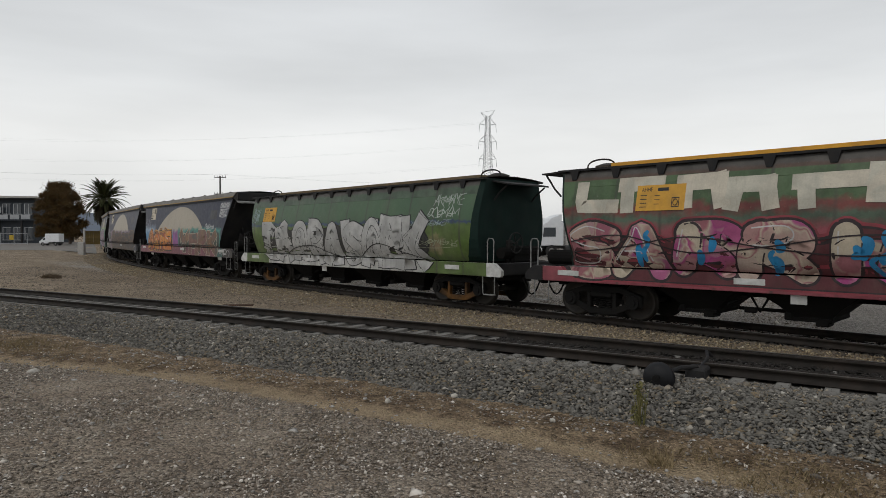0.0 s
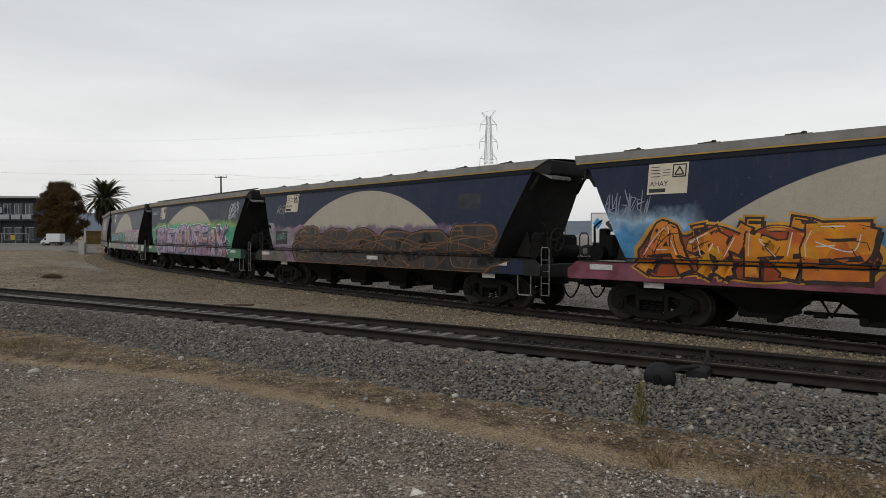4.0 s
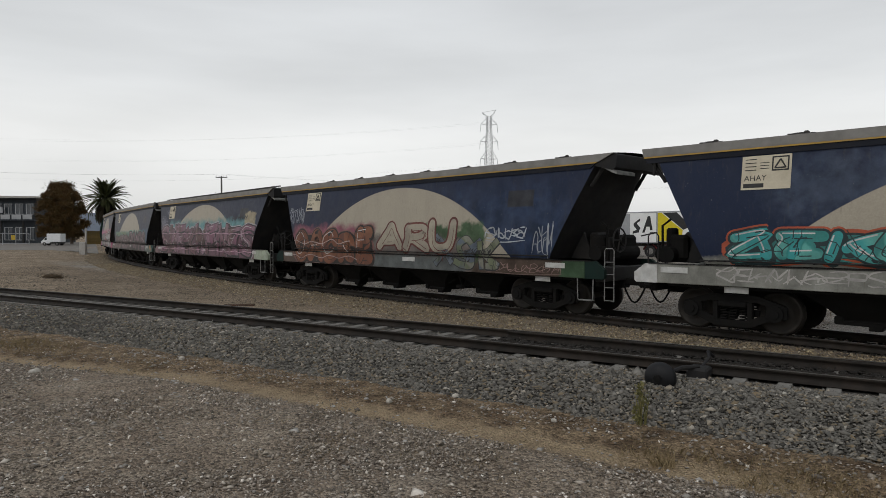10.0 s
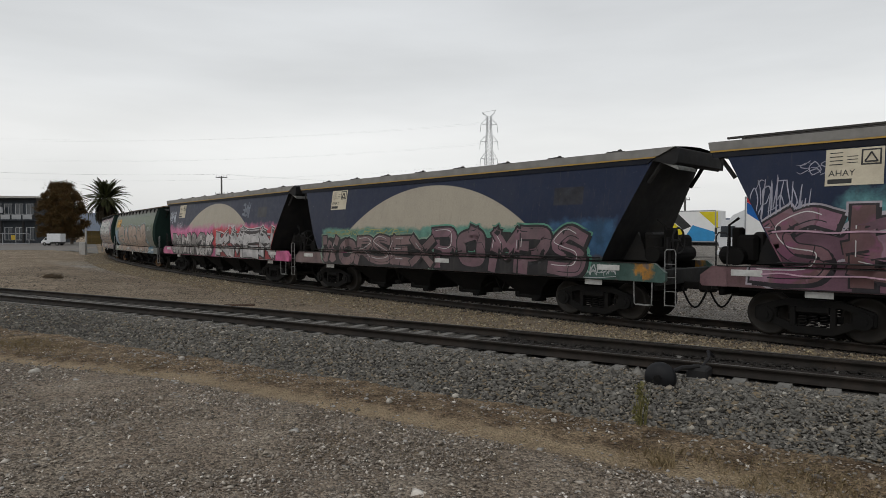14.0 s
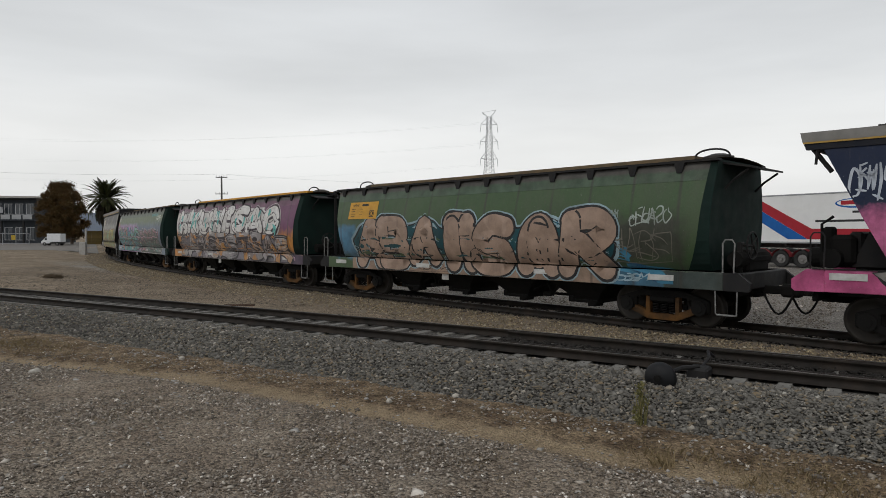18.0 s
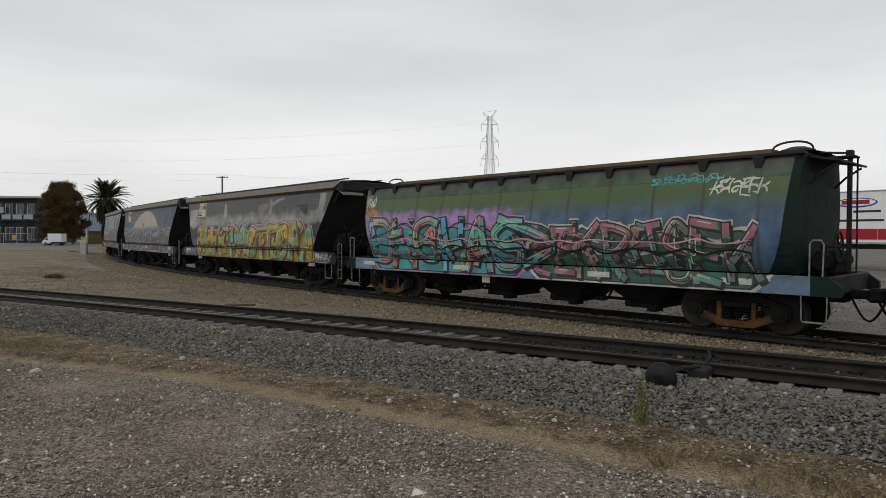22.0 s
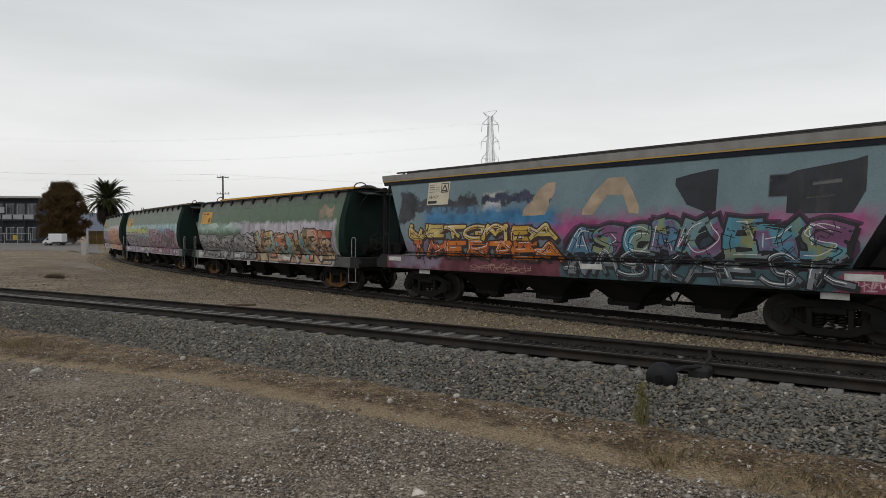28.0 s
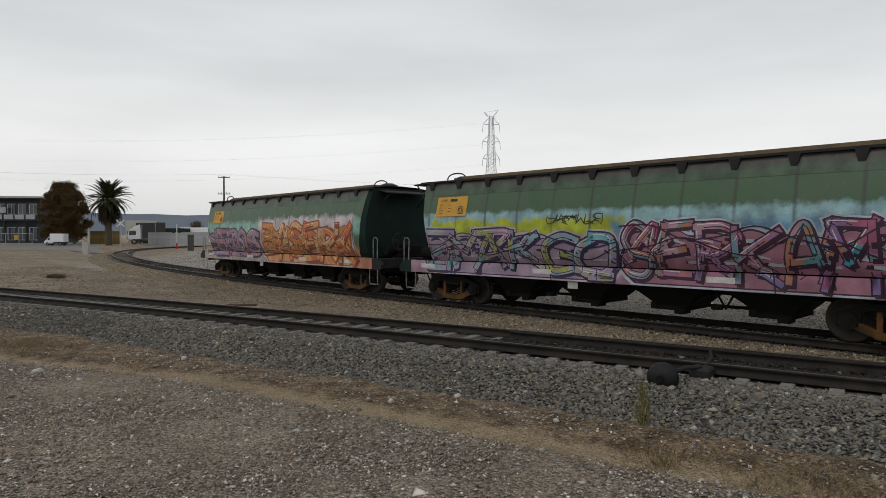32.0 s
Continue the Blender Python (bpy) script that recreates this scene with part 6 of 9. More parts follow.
        for j, pts in enumerate(lines):
            if halo and ground:
                halo_rib.stroke(pts, w + 0.09 + 0.11 * thin, base_off - 0.0018 + (i * 6 + j) * 0.00001, halo, -flare, rounded=round_)
            if ground:
                line_rib.stroke(pts, w + 0.03 + 0.08 * thin, base_off - 0.0009 + (i * 6 + j) * 0.00001, line, -flare, rounded=round_)
            rib.stroke(pts, w + 0.08 * thin, off + j * 0.00004, line, -flare, rounded=round_)
            if drop and word:
                rib.stroke([(px - drop, pz - drop) for px, pz in pts], w + 0.06 * thin, off - 0.0003 + j * 0.00004, line, -flare, rounded=round_)
        for j, pts in enumerate(lines):
            rib.stroke(pts, w, off + 0.0005 + j * 0.00004, fill, -flare if flare else 0.1, rounded=round_)
            if glint and rng.random() < 0.7:
                up = [(px + w * 0.26, pz + w * 0.26) for px, pz in pts[1:-1]]
                rib.stroke(up, 0.028 if round_ else 0.02, off + 0.0008 + j * 0.00004, glint)
            if inner and rng.random() < 0.7:
                under = [(px - w * 0.12, pz - w * 0.2) for px, pz in pts[2:-2]]
                rib.stroke(under, 0.022, off + 0.0009 + j * 0.00004, line)
            if inner and rng.random() < 0.4:
                q = pts[len(pts) // 2]
                rib.stroke([q, (q[0] + rng.normal(0, 0.1), q[1] - rng.uniform(0.15, 0.4))], 0.03, off + 0.001, line)
        for j, pts in enumerate(lines):
            if word and drop and len(pts) > 6:
                for q in rng.integers(1, len(pts) - 2, 2):
                    (ax, az), (bx, bz) = pts[q], pts[q + 1]
                    ln = max(math.hypot(bx - ax, bz - az), 1e-4)
                    nx, nz = -(bz - az) / ln * w * 0.5, (bx - ax) / ln * w * 0.5
                    rib.stroke([(ax - nx, az - nz), (ax + nx * 0.2, az + nz * 0.2), (ax + nx + rng.normal(0, 0.06), az + nz + rng.normal(0, 0.06))], 0.018, off + 0.0012, line, cap=0)
        if dots and rng.random() < 0.9:
            for _ in range(rng.integers(2, 6)):
                dx, dz = cx + rng.uniform(-0.5, 0.5) * sx, zb_ + sz * rng.uniform(0.25, 0.9)
                rib.stroke(curve_through([(dx, dz), (dx + rng.normal(0, 0.06), dz - 0.1), (dx + rng.normal(0, 0.05), dz - rng.uniform(0.14, 0.42))], 4), rng.uniform(0.09, 0.2), off + 0.0011, dots, 0.3, rounded=True)
        part("graffiti_letter", rib.mesh("graffiti_letter"), None, wagon)
    if ground:
        part("graffiti_outline", line_rib.mesh("graffiti_outline"), None, wagon)
        if halo:
            part("graffiti_halo", halo_rib.mesh("graffiti_halo"), None, wagon)
    for i in range(flow):
        rib = Ribbons(profile)
        n = 9
        ph = rng.uniform(0, 6)
        zc = z0 + h * rng.uniform(0.2, 0.8)
        pts = [(x1 - (x1 - x0) * j / (n - 1), zc + h * 0.16 * math.sin(ph + 1.9 * j + rng.normal(0, 0.4))) for j in range(n)]
        rib.stroke(curve_through(pts, 8), 0.03, base_off + 0.0018 * (count + 2) + 0.0004 * i, line)
        part("graffiti_line", rib.mesh("graffiti_line"), None, wagon)


def scrawl(profile, rng, x0, x1, z0, z1, material, n=5, width=0.03, off=0.005):
    """A quick unreadable tag: thin leaning forms in a row, bars across them, and now and then a stroke beneath; each form apart."""
    ribs = []
    n = int(n * 1.3) + 1
    cell = (x1 - x0) / n
    for i in range(n):
        rib = Ribbons(profile)
        ribs.append(rib)
        cx = x1 - cell * (i + 0.5)
        h = (z1 - z0) * rng.uniform(0.65, 1.0)
        zb = z0 + ((z1 - z0) - h) * rng.random()
        for stroke in abstract(rng):
            line = [(cx - cell * 1.1 * (a - 0.5 + 0.22 * (b - 0.5) + rng.normal(0, 0.12)), zb + h * min(max(b + rng.normal(0, 0.06), -0.05), 1.1)) for a, b in stroke]
            rib.stroke(curve_through(line, 5), width * rng.uniform(0.75, 1.15), off, material, 0.45, rounded=True)
        if rng.random() < 0.6:
            za = zb + h * rng.uniform(0.1, 0.9)
            rib.stroke(curve_through([(cx + cell * rng.uniform(0.3, 0.8), za), (cx, za + h * rng.normal(0, 0.15)), (cx - cell * rng.uniform(0.2, 0.7), za + h * rng.normal(0, 0.3))], 5), width * 0.8, off, material, 0.6)
    if rng.random() < 0.5:
        rib.stroke(curve_through([(x1, z0 - 0.03), ((x0 + x1) / 2, z0 - 0.07), (x0, z0 - 0.01)], 6), width * 0.7, off, material, 0.5)
    return ribs


# ---- shared under-gear ----


def sideframe_shape(bm):
    # frame as bars round two windows and the spring nest
    prism(bm, [(-1.05, 0.62), (-0.5, 0.80), (0.5, 0.80), (1.05, 0.62), (1.05, 0.50), (0.5, 0.66), (-0.5, 0.66), (-1.05, 0.50)], -0.07, 0.07)
    for x in (-0.875, 0.875):
        rod(bm, (x, -0.1, 0.45), (x, 0.13, 0.45), 0.17, 12)
        rod(bm, (x, 0.13, 0.45), (x, 0.16, 0.45), 0.09, 8)
        box(bm, (x, 0, 0.47), (0.42, 0.16, 0.3), 0.04)


def tension_bar_shape(bm):
    prism(bm, [(-1.02, 0.40), (-0.98, 0.54), (-0.28, 0.26), (0.28, 0.26), (0.98, 0.54), (1.02, 0.40), (0.36, 0.12), (-0.36, 0.12)], -0.07, 0.07)
    for x in (-0.36, 0.36):
        box(bm, (x, 0, 0.45), (0.1, 0.15, 0.4), 0.01)


def spring_shape(bm):
    n = 36
    pipe(bm, [(0.07 * math.cos(2 * PI * i / 8), 0.07 * math.sin(2 * PI * i / 8), 0.27 + 0.27 * i / n) for i in range(n + 1)], 0.018, 5)


def spring_cap_shape(bm):
    box(bm, (0, 0, 0.6), (0.6, 0.2, 0.12), 0.02)


def bolster_shape(bm):
    box(bm, (0, 0, 0.62), (0.36, 2.0, 0.24), 0.03)
    box(bm, (0, 0, 0.8), (0.5, 0.5, 0.16), 0.03)
    for x in (-0.45, 0.45):
        box(bm, (x, 0, 0.42), (0.1, 1.7, 0.12), 0.01)


def wheelset_shape(bm):
    for sgn in (1, -1):
        b2 = bmesh.new()
        disc_wheel(b2, (0, 0, 0), WHEEL_R, 0.13)
        for v in b2.verts:
            v.co.y = sgn * (v.co.y + 0.7525)
        me = bpy.data.meshes.new("tmp")
        b2.to_mesh(me)
        b2.free()
        bm.from_mesh(me)
        bpy.data.meshes.remove(me)
    rod(bm, (0, -1.0, 0), (0, 1.0, 0), 0.075, 10)


def build_bogie(wagon, x, frame_mat):
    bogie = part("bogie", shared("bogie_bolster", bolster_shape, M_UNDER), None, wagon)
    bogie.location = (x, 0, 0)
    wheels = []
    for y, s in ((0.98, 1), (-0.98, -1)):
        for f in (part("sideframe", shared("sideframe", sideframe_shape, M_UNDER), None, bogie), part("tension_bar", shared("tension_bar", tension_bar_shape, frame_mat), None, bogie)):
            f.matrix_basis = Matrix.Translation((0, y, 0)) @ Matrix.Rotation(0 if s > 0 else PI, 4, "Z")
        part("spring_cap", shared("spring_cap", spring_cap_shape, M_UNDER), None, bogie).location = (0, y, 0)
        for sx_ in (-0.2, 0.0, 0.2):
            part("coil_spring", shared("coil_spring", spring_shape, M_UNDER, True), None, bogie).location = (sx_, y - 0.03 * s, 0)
    for wx in (-0.875, 0.875):
        w = part("wheelset", shared("wheelset", wheelset_shape, M_WHEEL, True), None, bogie)
        w.location = (wx, 0, WHEEL_R)
        wheels.append((w, wx))
    return bogie, wheels


def coupler_shape(bm):
    box(bm, (0.0, 0, 0.88), (0.75, 0.16, 0.18), 0.02)
    box(bm, (-0.42, 0.0, 0.88), (0.3, 0.3, 0.28), 0.05)
    for y in (0.32,):
        a = [(0.1, y, 0.85)]
        for i in range(9):
            t = i / 8
            a.append((0.1 - 0.55 * t, y * (1 - 0.3 * t), 0.8 - 0.42 * math.sin(PI * t)))
        pipe(bm, a, 0.024, 6)
    box(bm, (0.35, 0, 0.95), (0.12, 2.3, 0.32), 0.02)


def hopper_shape(bm):
    rows = []
    for z, hx, hy in ((1.04, 1.14, 1.12), (0.92, 0.98, 1.06), (0.62, 0.58, 0.84), (0.42, 0.38, 0.66), (0.36, 0.38, 0.66)):
        rows.append([(hx, hy, z), (hx, -hy, z), (-hx, -hy, z), (-hx, hy, z), (hx, hy, z)])
    sheet(bm, rows)
    box(bm, (0.05, 0, 0.35), (0.86, 1.4, 0.08), 0.02)
    box(bm, (-0.2, 0.5, 0.29), (0.24, 0.4, 0.12), 0.02)
    box(bm, (0.42, 0.62, 0.4), (0.16, 0.2, 0.16), 0.02)


def gear_shape(bm):
    rod(bm, (-0.5, 0, 0.42), (0.6, 0, 0.42), 0.04, 6)
    pipe(bm, [(-0.35, 0.75, 0.9), (-0.1, 0.75, 0.45), (0.15, 0.75, 0.88)], 0.035, 6)
    pipe(bm, [(0.3, 0.7, 0.7), (0.6, 0.7, 0.55)], 0.03, 6)
    box(bm, (0.1, 0.72, 0.47), (0.25, 0.12, 0.12), 0.02)


def tank_shape(bm):
    rod(bm, (-0.5, 0, 0), (0.5, 0, 0), 0.2, 14)
    for x in (-0.5, 0.5):
        rod(bm, (x, 0, 0), (x * 1.15, 0, 0), 0.2, 14, 0.1)


def hoop_shape(bm):
    """Handrail hoop that stands on the end of the sill."""
    pipe(bm, [(0.02, 0, 0), (0.0, 0, 0.62), (0.05, 0, 0.70), (0.2, 0, 0.70), (0.25, 0, 0.62), (0.25, 0, -0.1)], 0.017, 6)


def step_shape(bm):
    """Foot step hung below the sill."""
    pipe(bm, [(-0.23, 0, 0), (-0.22, 0, -0.5), (-0.19, 0, -0.54), (0.19, 0, -0.54), (0.22, 0, -0.5), (0.23, 0, 0)], 0.014, 6)
    box(bm, (0, -0.05, -0.535), (0.4, 0.12, 0.02), 0.005)


def tall_ladder_shape(bm):
    """End ladder: a bent rail above the headstock, its legs carried down to a stirrup."""
    pipe(bm, [(-0.13, 0, -0.72), (-0.13, 0, 0.52), (-0.09, 0, 0.57), (0.09, 0, 0.57), (0.13, 0, 0.52), (0.13, 0, -0.72)], 0.012, 6)
    for z in (-0.7, -0.38, -0.06, 0.24):
        pipe(bm, [(-0.13, 0, z), (0.13, 0, z)], 0.01, 6)


def handwheel_shape(bm):
    """A spoked brake wheel, facing the end of the wagon."""
    n = 18
    pts = [(0, 0.3 * math.cos(2 * PI * i / n), 0.3 * math.sin(2 * PI * i / n)) for i in range(n + 1)]
    pipe(bm, pts, 0.022, 6)
    for i in range(5):
        a = 2 * PI * i / 5
        rod(bm, (0, 0, 0), (0, 0.3 * math.cos(a), 0.3 * math.sin(a)), 0.018, 6)
    rod(bm, (-0.05, 0, 0), (0.3, 0, 0), 0.03, 8)
    box(bm, (0.25, 0, -0.3), (0.12, 0.2, 0.75), 0.02)


def label_plate_shape(bm):
    box(bm, (0, 0, 0), (0.62, 0.012, 0.13), 0.004)


def text_mesh(body, size, material):
    """Stencilled characters as a flat mesh, centred."""
    cu = bpy.data.curves.new("stencil", "FONT")
    cu.body, cu.size, cu.extrude = body, size, 0.001
    cu.align_x, cu.align_y = "CENTER", "CENTER"
    ob = bpy.data.objects.new("stencil", cu)
    scene.collection.objects.link(ob)
    me = bpy.data.meshes.new_from_object(ob)
    bpy.data.objects.remove(ob)
    bpy.data.curves.remove(cu)
    me.materials.clear()
    me.materials.append(material)
    return me


def on_side(profile, x, z, off=0.004):
    """Pose on the near face: x runs to the front, z up the slope, y out of the wall."""
    dz = 0.05
    y0, y1 = side_y(profile, z - dz), side_y(profile, z + dz)
    up = Vector((0, y1 - y0, 2 * dz)).normalized()
    right = Vector((-1, 0, 0))
    out = right.cross(up)
    m = Matrix((right, up, out)).transposed().to_4x4()
    m.translation = Vector((x, side_y(profile, z), z)) + out * off
    return m


def flat_shape(w, h, t=0.008):
    return lambda bm: box(bm, (0, 0, 0), (w, h, t), 0.002)


# where the panel sits on each wagon, as it was stencilled
PANEL_X = {3: 5.3, 4: 4.97, 5: 4.8, 7: 5.24, 10: 5.0, 14: 5.27, 15: 5.4, 16: 5.0}
PANEL_G = {1: (4.0, 1.15), 2: (5.0, 1.0), 11: (5.05, 1.58), 17: (5.5, 1.25), 18: (5.35, 1.25), 19: (5.3, 1.1)}   # and its width


def data_panel(wagon, profile, x, z, w, h, kind):
    """The painted data panel with its stencils; the running number is bars."""
    m = M_PLATE if kind == "blue" else M_ORANGE
    p = part("data_panel", shared("data_panel_" + kind, flat_shape(w, h), m), None, wagon, "cream data panel with black stencils" if kind == "blue" else "orange data panel with dark stencils")
    p.matrix_basis = on_side(profile, x, z, 0.008)
    ink = shared("bar_long", flat_shape(0.5, 0.11, 0.004), M_INK)

    def add(name, me, dx, dy, s=1.0):
        o = part(name, me, None, p)
        o.matrix_basis = Matrix.Translation((dx, dy, 0.006)) @ Matrix.Diagonal((s, s, 1, 1))

    if kind == "blue":
        if "AHAY" not in MESHES:
            MESHES["AHAY"] = text_mesh("AHAY", 0.165, M_INK)
        add("stencil", MESHES["AHAY"], -0.2, -0.12)
        add("stencil", ink, -0.23, -0.27, 0.8)
        sq = shared("emblem_square", lambda bm: [box(bm, c, s) for c, s in (((0, 0.17, 0), (0.4, 0.035, 0.004)), ((0, -0.17, 0), (0.4, 0.035, 0.004)), ((-0.183, 0, 0), (0.035, 0.31, 0.004)), ((0.183, 0, 0), (0.035, 0.31, 0.004)))], M_INK)
        add("emblem", sq, 0.27, 0.17, 0.8)
        tri = shared("emblem_triangle", lambda bm: [rod(bm, a, b, 0.02, 4) for a, b in (((-0.12, -0.1, 0), (0.12, -0.1, 0)), ((0.12, -0.1, 0), (0, 0.11, 0)), ((0, 0.11, 0), (-0.12, -0.1, 0)))], M_INK)
        add("emblem", tri, 0.27, 0.165, 0.85)
    else:
        if "AHHF" not in MESHES:
            MESHES["AHHF"] = text_mesh("AHHF", 0.14, M_INK)
        add("stencil", MESHES["AHHF"], -0.45, 0.19)
        add("stencil", ink, 0.08, 0.19, 0.7)
        sq = shared("emblem_square", lambda bm: [box(bm, c, s) for c, s in (((0, 0.17, 0), (0.4, 0.035, 0.004)), ((0, -0.17, 0), (0.4, 0.035, 0.004)), ((-0.183, 0, 0), (0.035, 0.31, 0.004)), ((0.183, 0, 0), (0.035, 0.31, 0.004)))], M_INK)
        add("emblem", sq, 0.5, -0.12, 0.6)
        ring = shared("emblem_ring", lambda bm: [rod(bm, (0.09 * math.cos(a), 0.09 * math.sin(a), 0), (0.09 * math.cos(a + 0.53), 0.09 * math.sin(a + 0.53), 0), 0.015, 4) for a in [0.5236 * i for i in range(12)]], M_INK)
        add("emblem", ring, 0.5, -0.12, 0.8)
    small = shared("bar_small", flat_shape(0.22, 0.018, 0.004), M_INK)
    for i in range(4):
        add("stencil", small, -0.3 if kind == "blue" else -0.55, 0.28 - 0.075 * i if kind == "blue" else 0.06 - 0.09 * i)
    for i in range(3):
        add("stencil", small, -0.03 if kind == "blue" else -0.1, 0.2 - 0.06 * i if kind == "blue" else 0.05 - 0.1 * i, 0.8)
    return p


def body_common(wagon, profile, sill_mat, sill_z, end_mat, frame_mat, nose_mat):
    """Sills, underframe, hoppers, gear and couplers, alike on both kinds of wagon."""
    z0, z1 = sill_z
    for sgn, nm in ((1, "side_sill"), (-1, "side_sill")):
        bm = bmesh.new()
        box(bm, (0, sgn * 1.345, (z0 + z1) / 2), (2 * HALF - 1.0, 0.11, z1 - z0), 0.012)
        part(nm, bm, sill_mat if sgn > 0 else M_BLACK, wagon)
    for sx in (-1, 1):
        for sgn in (1, -1):
            n = part("sill_nose", shared("sill_nose%d%.2f" % (sx, z0), lambda bm, sx=sx: prism(bm, [(sx * (HALF - 0.5), z0), (sx * (HALF - 0.5), z1), (sx * (HALF - 0.2), z1), (sx * (HALF + 0.06), z1 - 0.2), (sx * (HALF + 0.06), z0 + 0.05), (sx * (HALF + 0.01), z0)], -0.055, 0.055), nose_mat), None, wagon)
            n.location = (0, sgn * 1.345, 0)
        h = part("headstock", shared("headstock", lambda bm: (box(bm, (0, 0, z0 + 0.2), (0.14, 2.58, 0.36), 0.02), box(bm, (-0.5, 0, z1 - 0.08), (1.0, 2.5, 0.05), 0.01)), end_mat), None, wagon)
        h.matrix_basis = Matrix.Translation((sx * (HALF - 0.2), 0, 0)) @ Matrix.Rotation(0 if sx > 0 else PI, 4, "Z")
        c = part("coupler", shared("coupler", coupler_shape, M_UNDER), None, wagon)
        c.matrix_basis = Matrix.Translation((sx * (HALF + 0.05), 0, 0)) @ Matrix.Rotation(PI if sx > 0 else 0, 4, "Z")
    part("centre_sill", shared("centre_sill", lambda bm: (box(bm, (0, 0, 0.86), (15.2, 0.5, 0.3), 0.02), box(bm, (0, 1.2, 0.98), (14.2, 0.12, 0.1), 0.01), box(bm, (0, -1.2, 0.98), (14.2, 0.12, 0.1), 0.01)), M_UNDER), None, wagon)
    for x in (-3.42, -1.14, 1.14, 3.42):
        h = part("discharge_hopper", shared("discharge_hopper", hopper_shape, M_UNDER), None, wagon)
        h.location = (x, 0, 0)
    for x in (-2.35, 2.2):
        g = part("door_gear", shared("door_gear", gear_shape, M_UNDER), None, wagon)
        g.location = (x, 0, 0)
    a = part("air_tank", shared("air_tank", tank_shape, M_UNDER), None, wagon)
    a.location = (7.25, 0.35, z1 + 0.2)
    bogies, wheels = [], []
    for x in (-BOGIE_X, BOGIE_X):
        b, w = build_bogie(wagon, x, frame_mat)
        bogies.append(b)
        wheels += w
    return bogies, wheels


def blue_wagon(spec):
    """A long hopper wagon with plain leaning sides, sloped ends and a grey roof band."""
    wagon = thing("hopper_wagon", spec["label"], "rail wagon", "grain train")
    prof = BLUE_PROFILE
    m_side = spec["paint"]
    m_sill = spec.get("sill", m_side)
    bogies, wheels = body_common(wagon, prof, m_sill, (1.0, 1.43), M_BLACK, M_UNDER, spec.get("nose", m_sill))
    zs = [1.46, 1.6, 1.9, 2.2, 2.6, 3.0, 3.4, 3.82]
    edge = blue_edge
    for sgn in (1, -1):
        bm = bmesh.new()
        sheet(bm, [[(edge(z) * k, sgn * side_y(prof, z), z) for k in np.linspace(-1, 1, 13)] for z in zs])
        part("side_sheet", bm, m_side if sgn > 0 else M_BLACK, wagon, smooth=True)
        bm = bmesh.new()
        prism(bm, [(-7.56, 3.886), (7.74, 3.886), (7.78, 4.07), (-7.98, 4.07)], sgn * 1.14, sgn * 1.225)
        part("roof_band", bm, M_BANDGREY, wagon)
        bm = bmesh.new()
        prism(bm, [(-7.48, 3.852), (7.73, 3.852), (7.73, 3.885), (-7.52, 3.885)], sgn * 1.15, sgn * 1.222)
        part("yellow_stripe", bm, M_STRIPE, wagon, "faded yellow stripe below the roof band")
        bm = bmesh.new()
        prism(bm, [(-7.3, 3.735), (7.68, 3.735), (7.72, 3.851), (-7.46, 3.851)], sgn * 1.1, sgn * 1.2)
        part("cant_rail", bm, M_LIP, wagon, "dark navy rail under the yellow stripe")
    for sx in (-1, 1):
        bm = bmesh.new()
        sheet(bm, [[(sx * edge(z), y * side_y(prof, z), z) for y in (-1, -0.5, 0, 0.5, 1)] for z in zs])
        part("slope_sheet", bm, M_BLACK, wagon, "black sloped end sheet")
        if sx < 0:
            bm = bmesh.new()
            prism(bm, [(-7.7, 3.8), (-8.03, 3.62), (-8.03, 3.55), (-7.62, 3.74)], 0.3, 1.15)
            part("hood_edge", bm, M_NOSE, wagon, "scuffed pale edge of the end hood")
        bm = bmesh.new()
        if sx < 0:
            prism(bm, [(-7.6, 3.93), (-7.99, 4.06), (-8.05, 4.03), (-8.02, 3.72), (-7.92, 3.66), (-7.4, 3.8)], -1.18, 1.18)
        else:
            box(bm, (7.66, 0, 3.92), (0.14, 2.26, 0.26), 0.02)
        for y in (-1.02, 1.02):
            pipe(bm, [(sx * 7.62, y, 3.8), (sx * 7.26, y * 1.05, 3.3)], 0.05, 6)
        if sx > 0:
            pipe(bm, [(7.45, 1.1, 3.84), (7.5, 1.14, 3.7), (7.52, 1.14, 3.45)], 0.03, 6)
        part("end_frame", bm, M_BLACK, wagon)
        bm = bmesh.new()
        for y in (-0.55, 0.55):
            prism(bm, [(sx * 6.3, 1.46), (sx * 7.0, 1.46), (sx * 6.72, 2.15)], y - 0.03, y + 0.03)
        box(bm, (sx * 6.95, 0, 1.8), (0.25, 1.0, 0.7), 0.05)
        part("end_bracing", bm, M_BLACK, wagon)
        bm = bmesh.new()
        box(bm, (sx * 7.15, -0.15, 1.78), (0.45, 1.7, 0.62), 0.08)
        rod(bm, (sx * 7.3, -0.95, 1.62), (sx * 7.3, 0.95, 1.62), 0.19, 14)
        box(bm, (sx * 7.45, 0.3, 1.85), (0.2, 0.3, 0.8), 0.04)
        pipe(bm, [(sx * 7.5, 0.7, 1.43), (sx * 7.5, 0.72, 2.3), (sx * 7.3, 0.7, 2.45)], 0.03, 6)
        part("brake_gear", bm, M_UNDER, wagon)
    bm = bmesh.new()
    sheet(bm, [[(x, y, z) for x in (-7.98, 0, 7.78)] for y, z in ((-1.225, 4.072), (-0.65, 4.12), (0, 4.15), (0.65, 4.12), (1.225, 4.072))])
    part("roof", bm, M_ROOF, wagon)
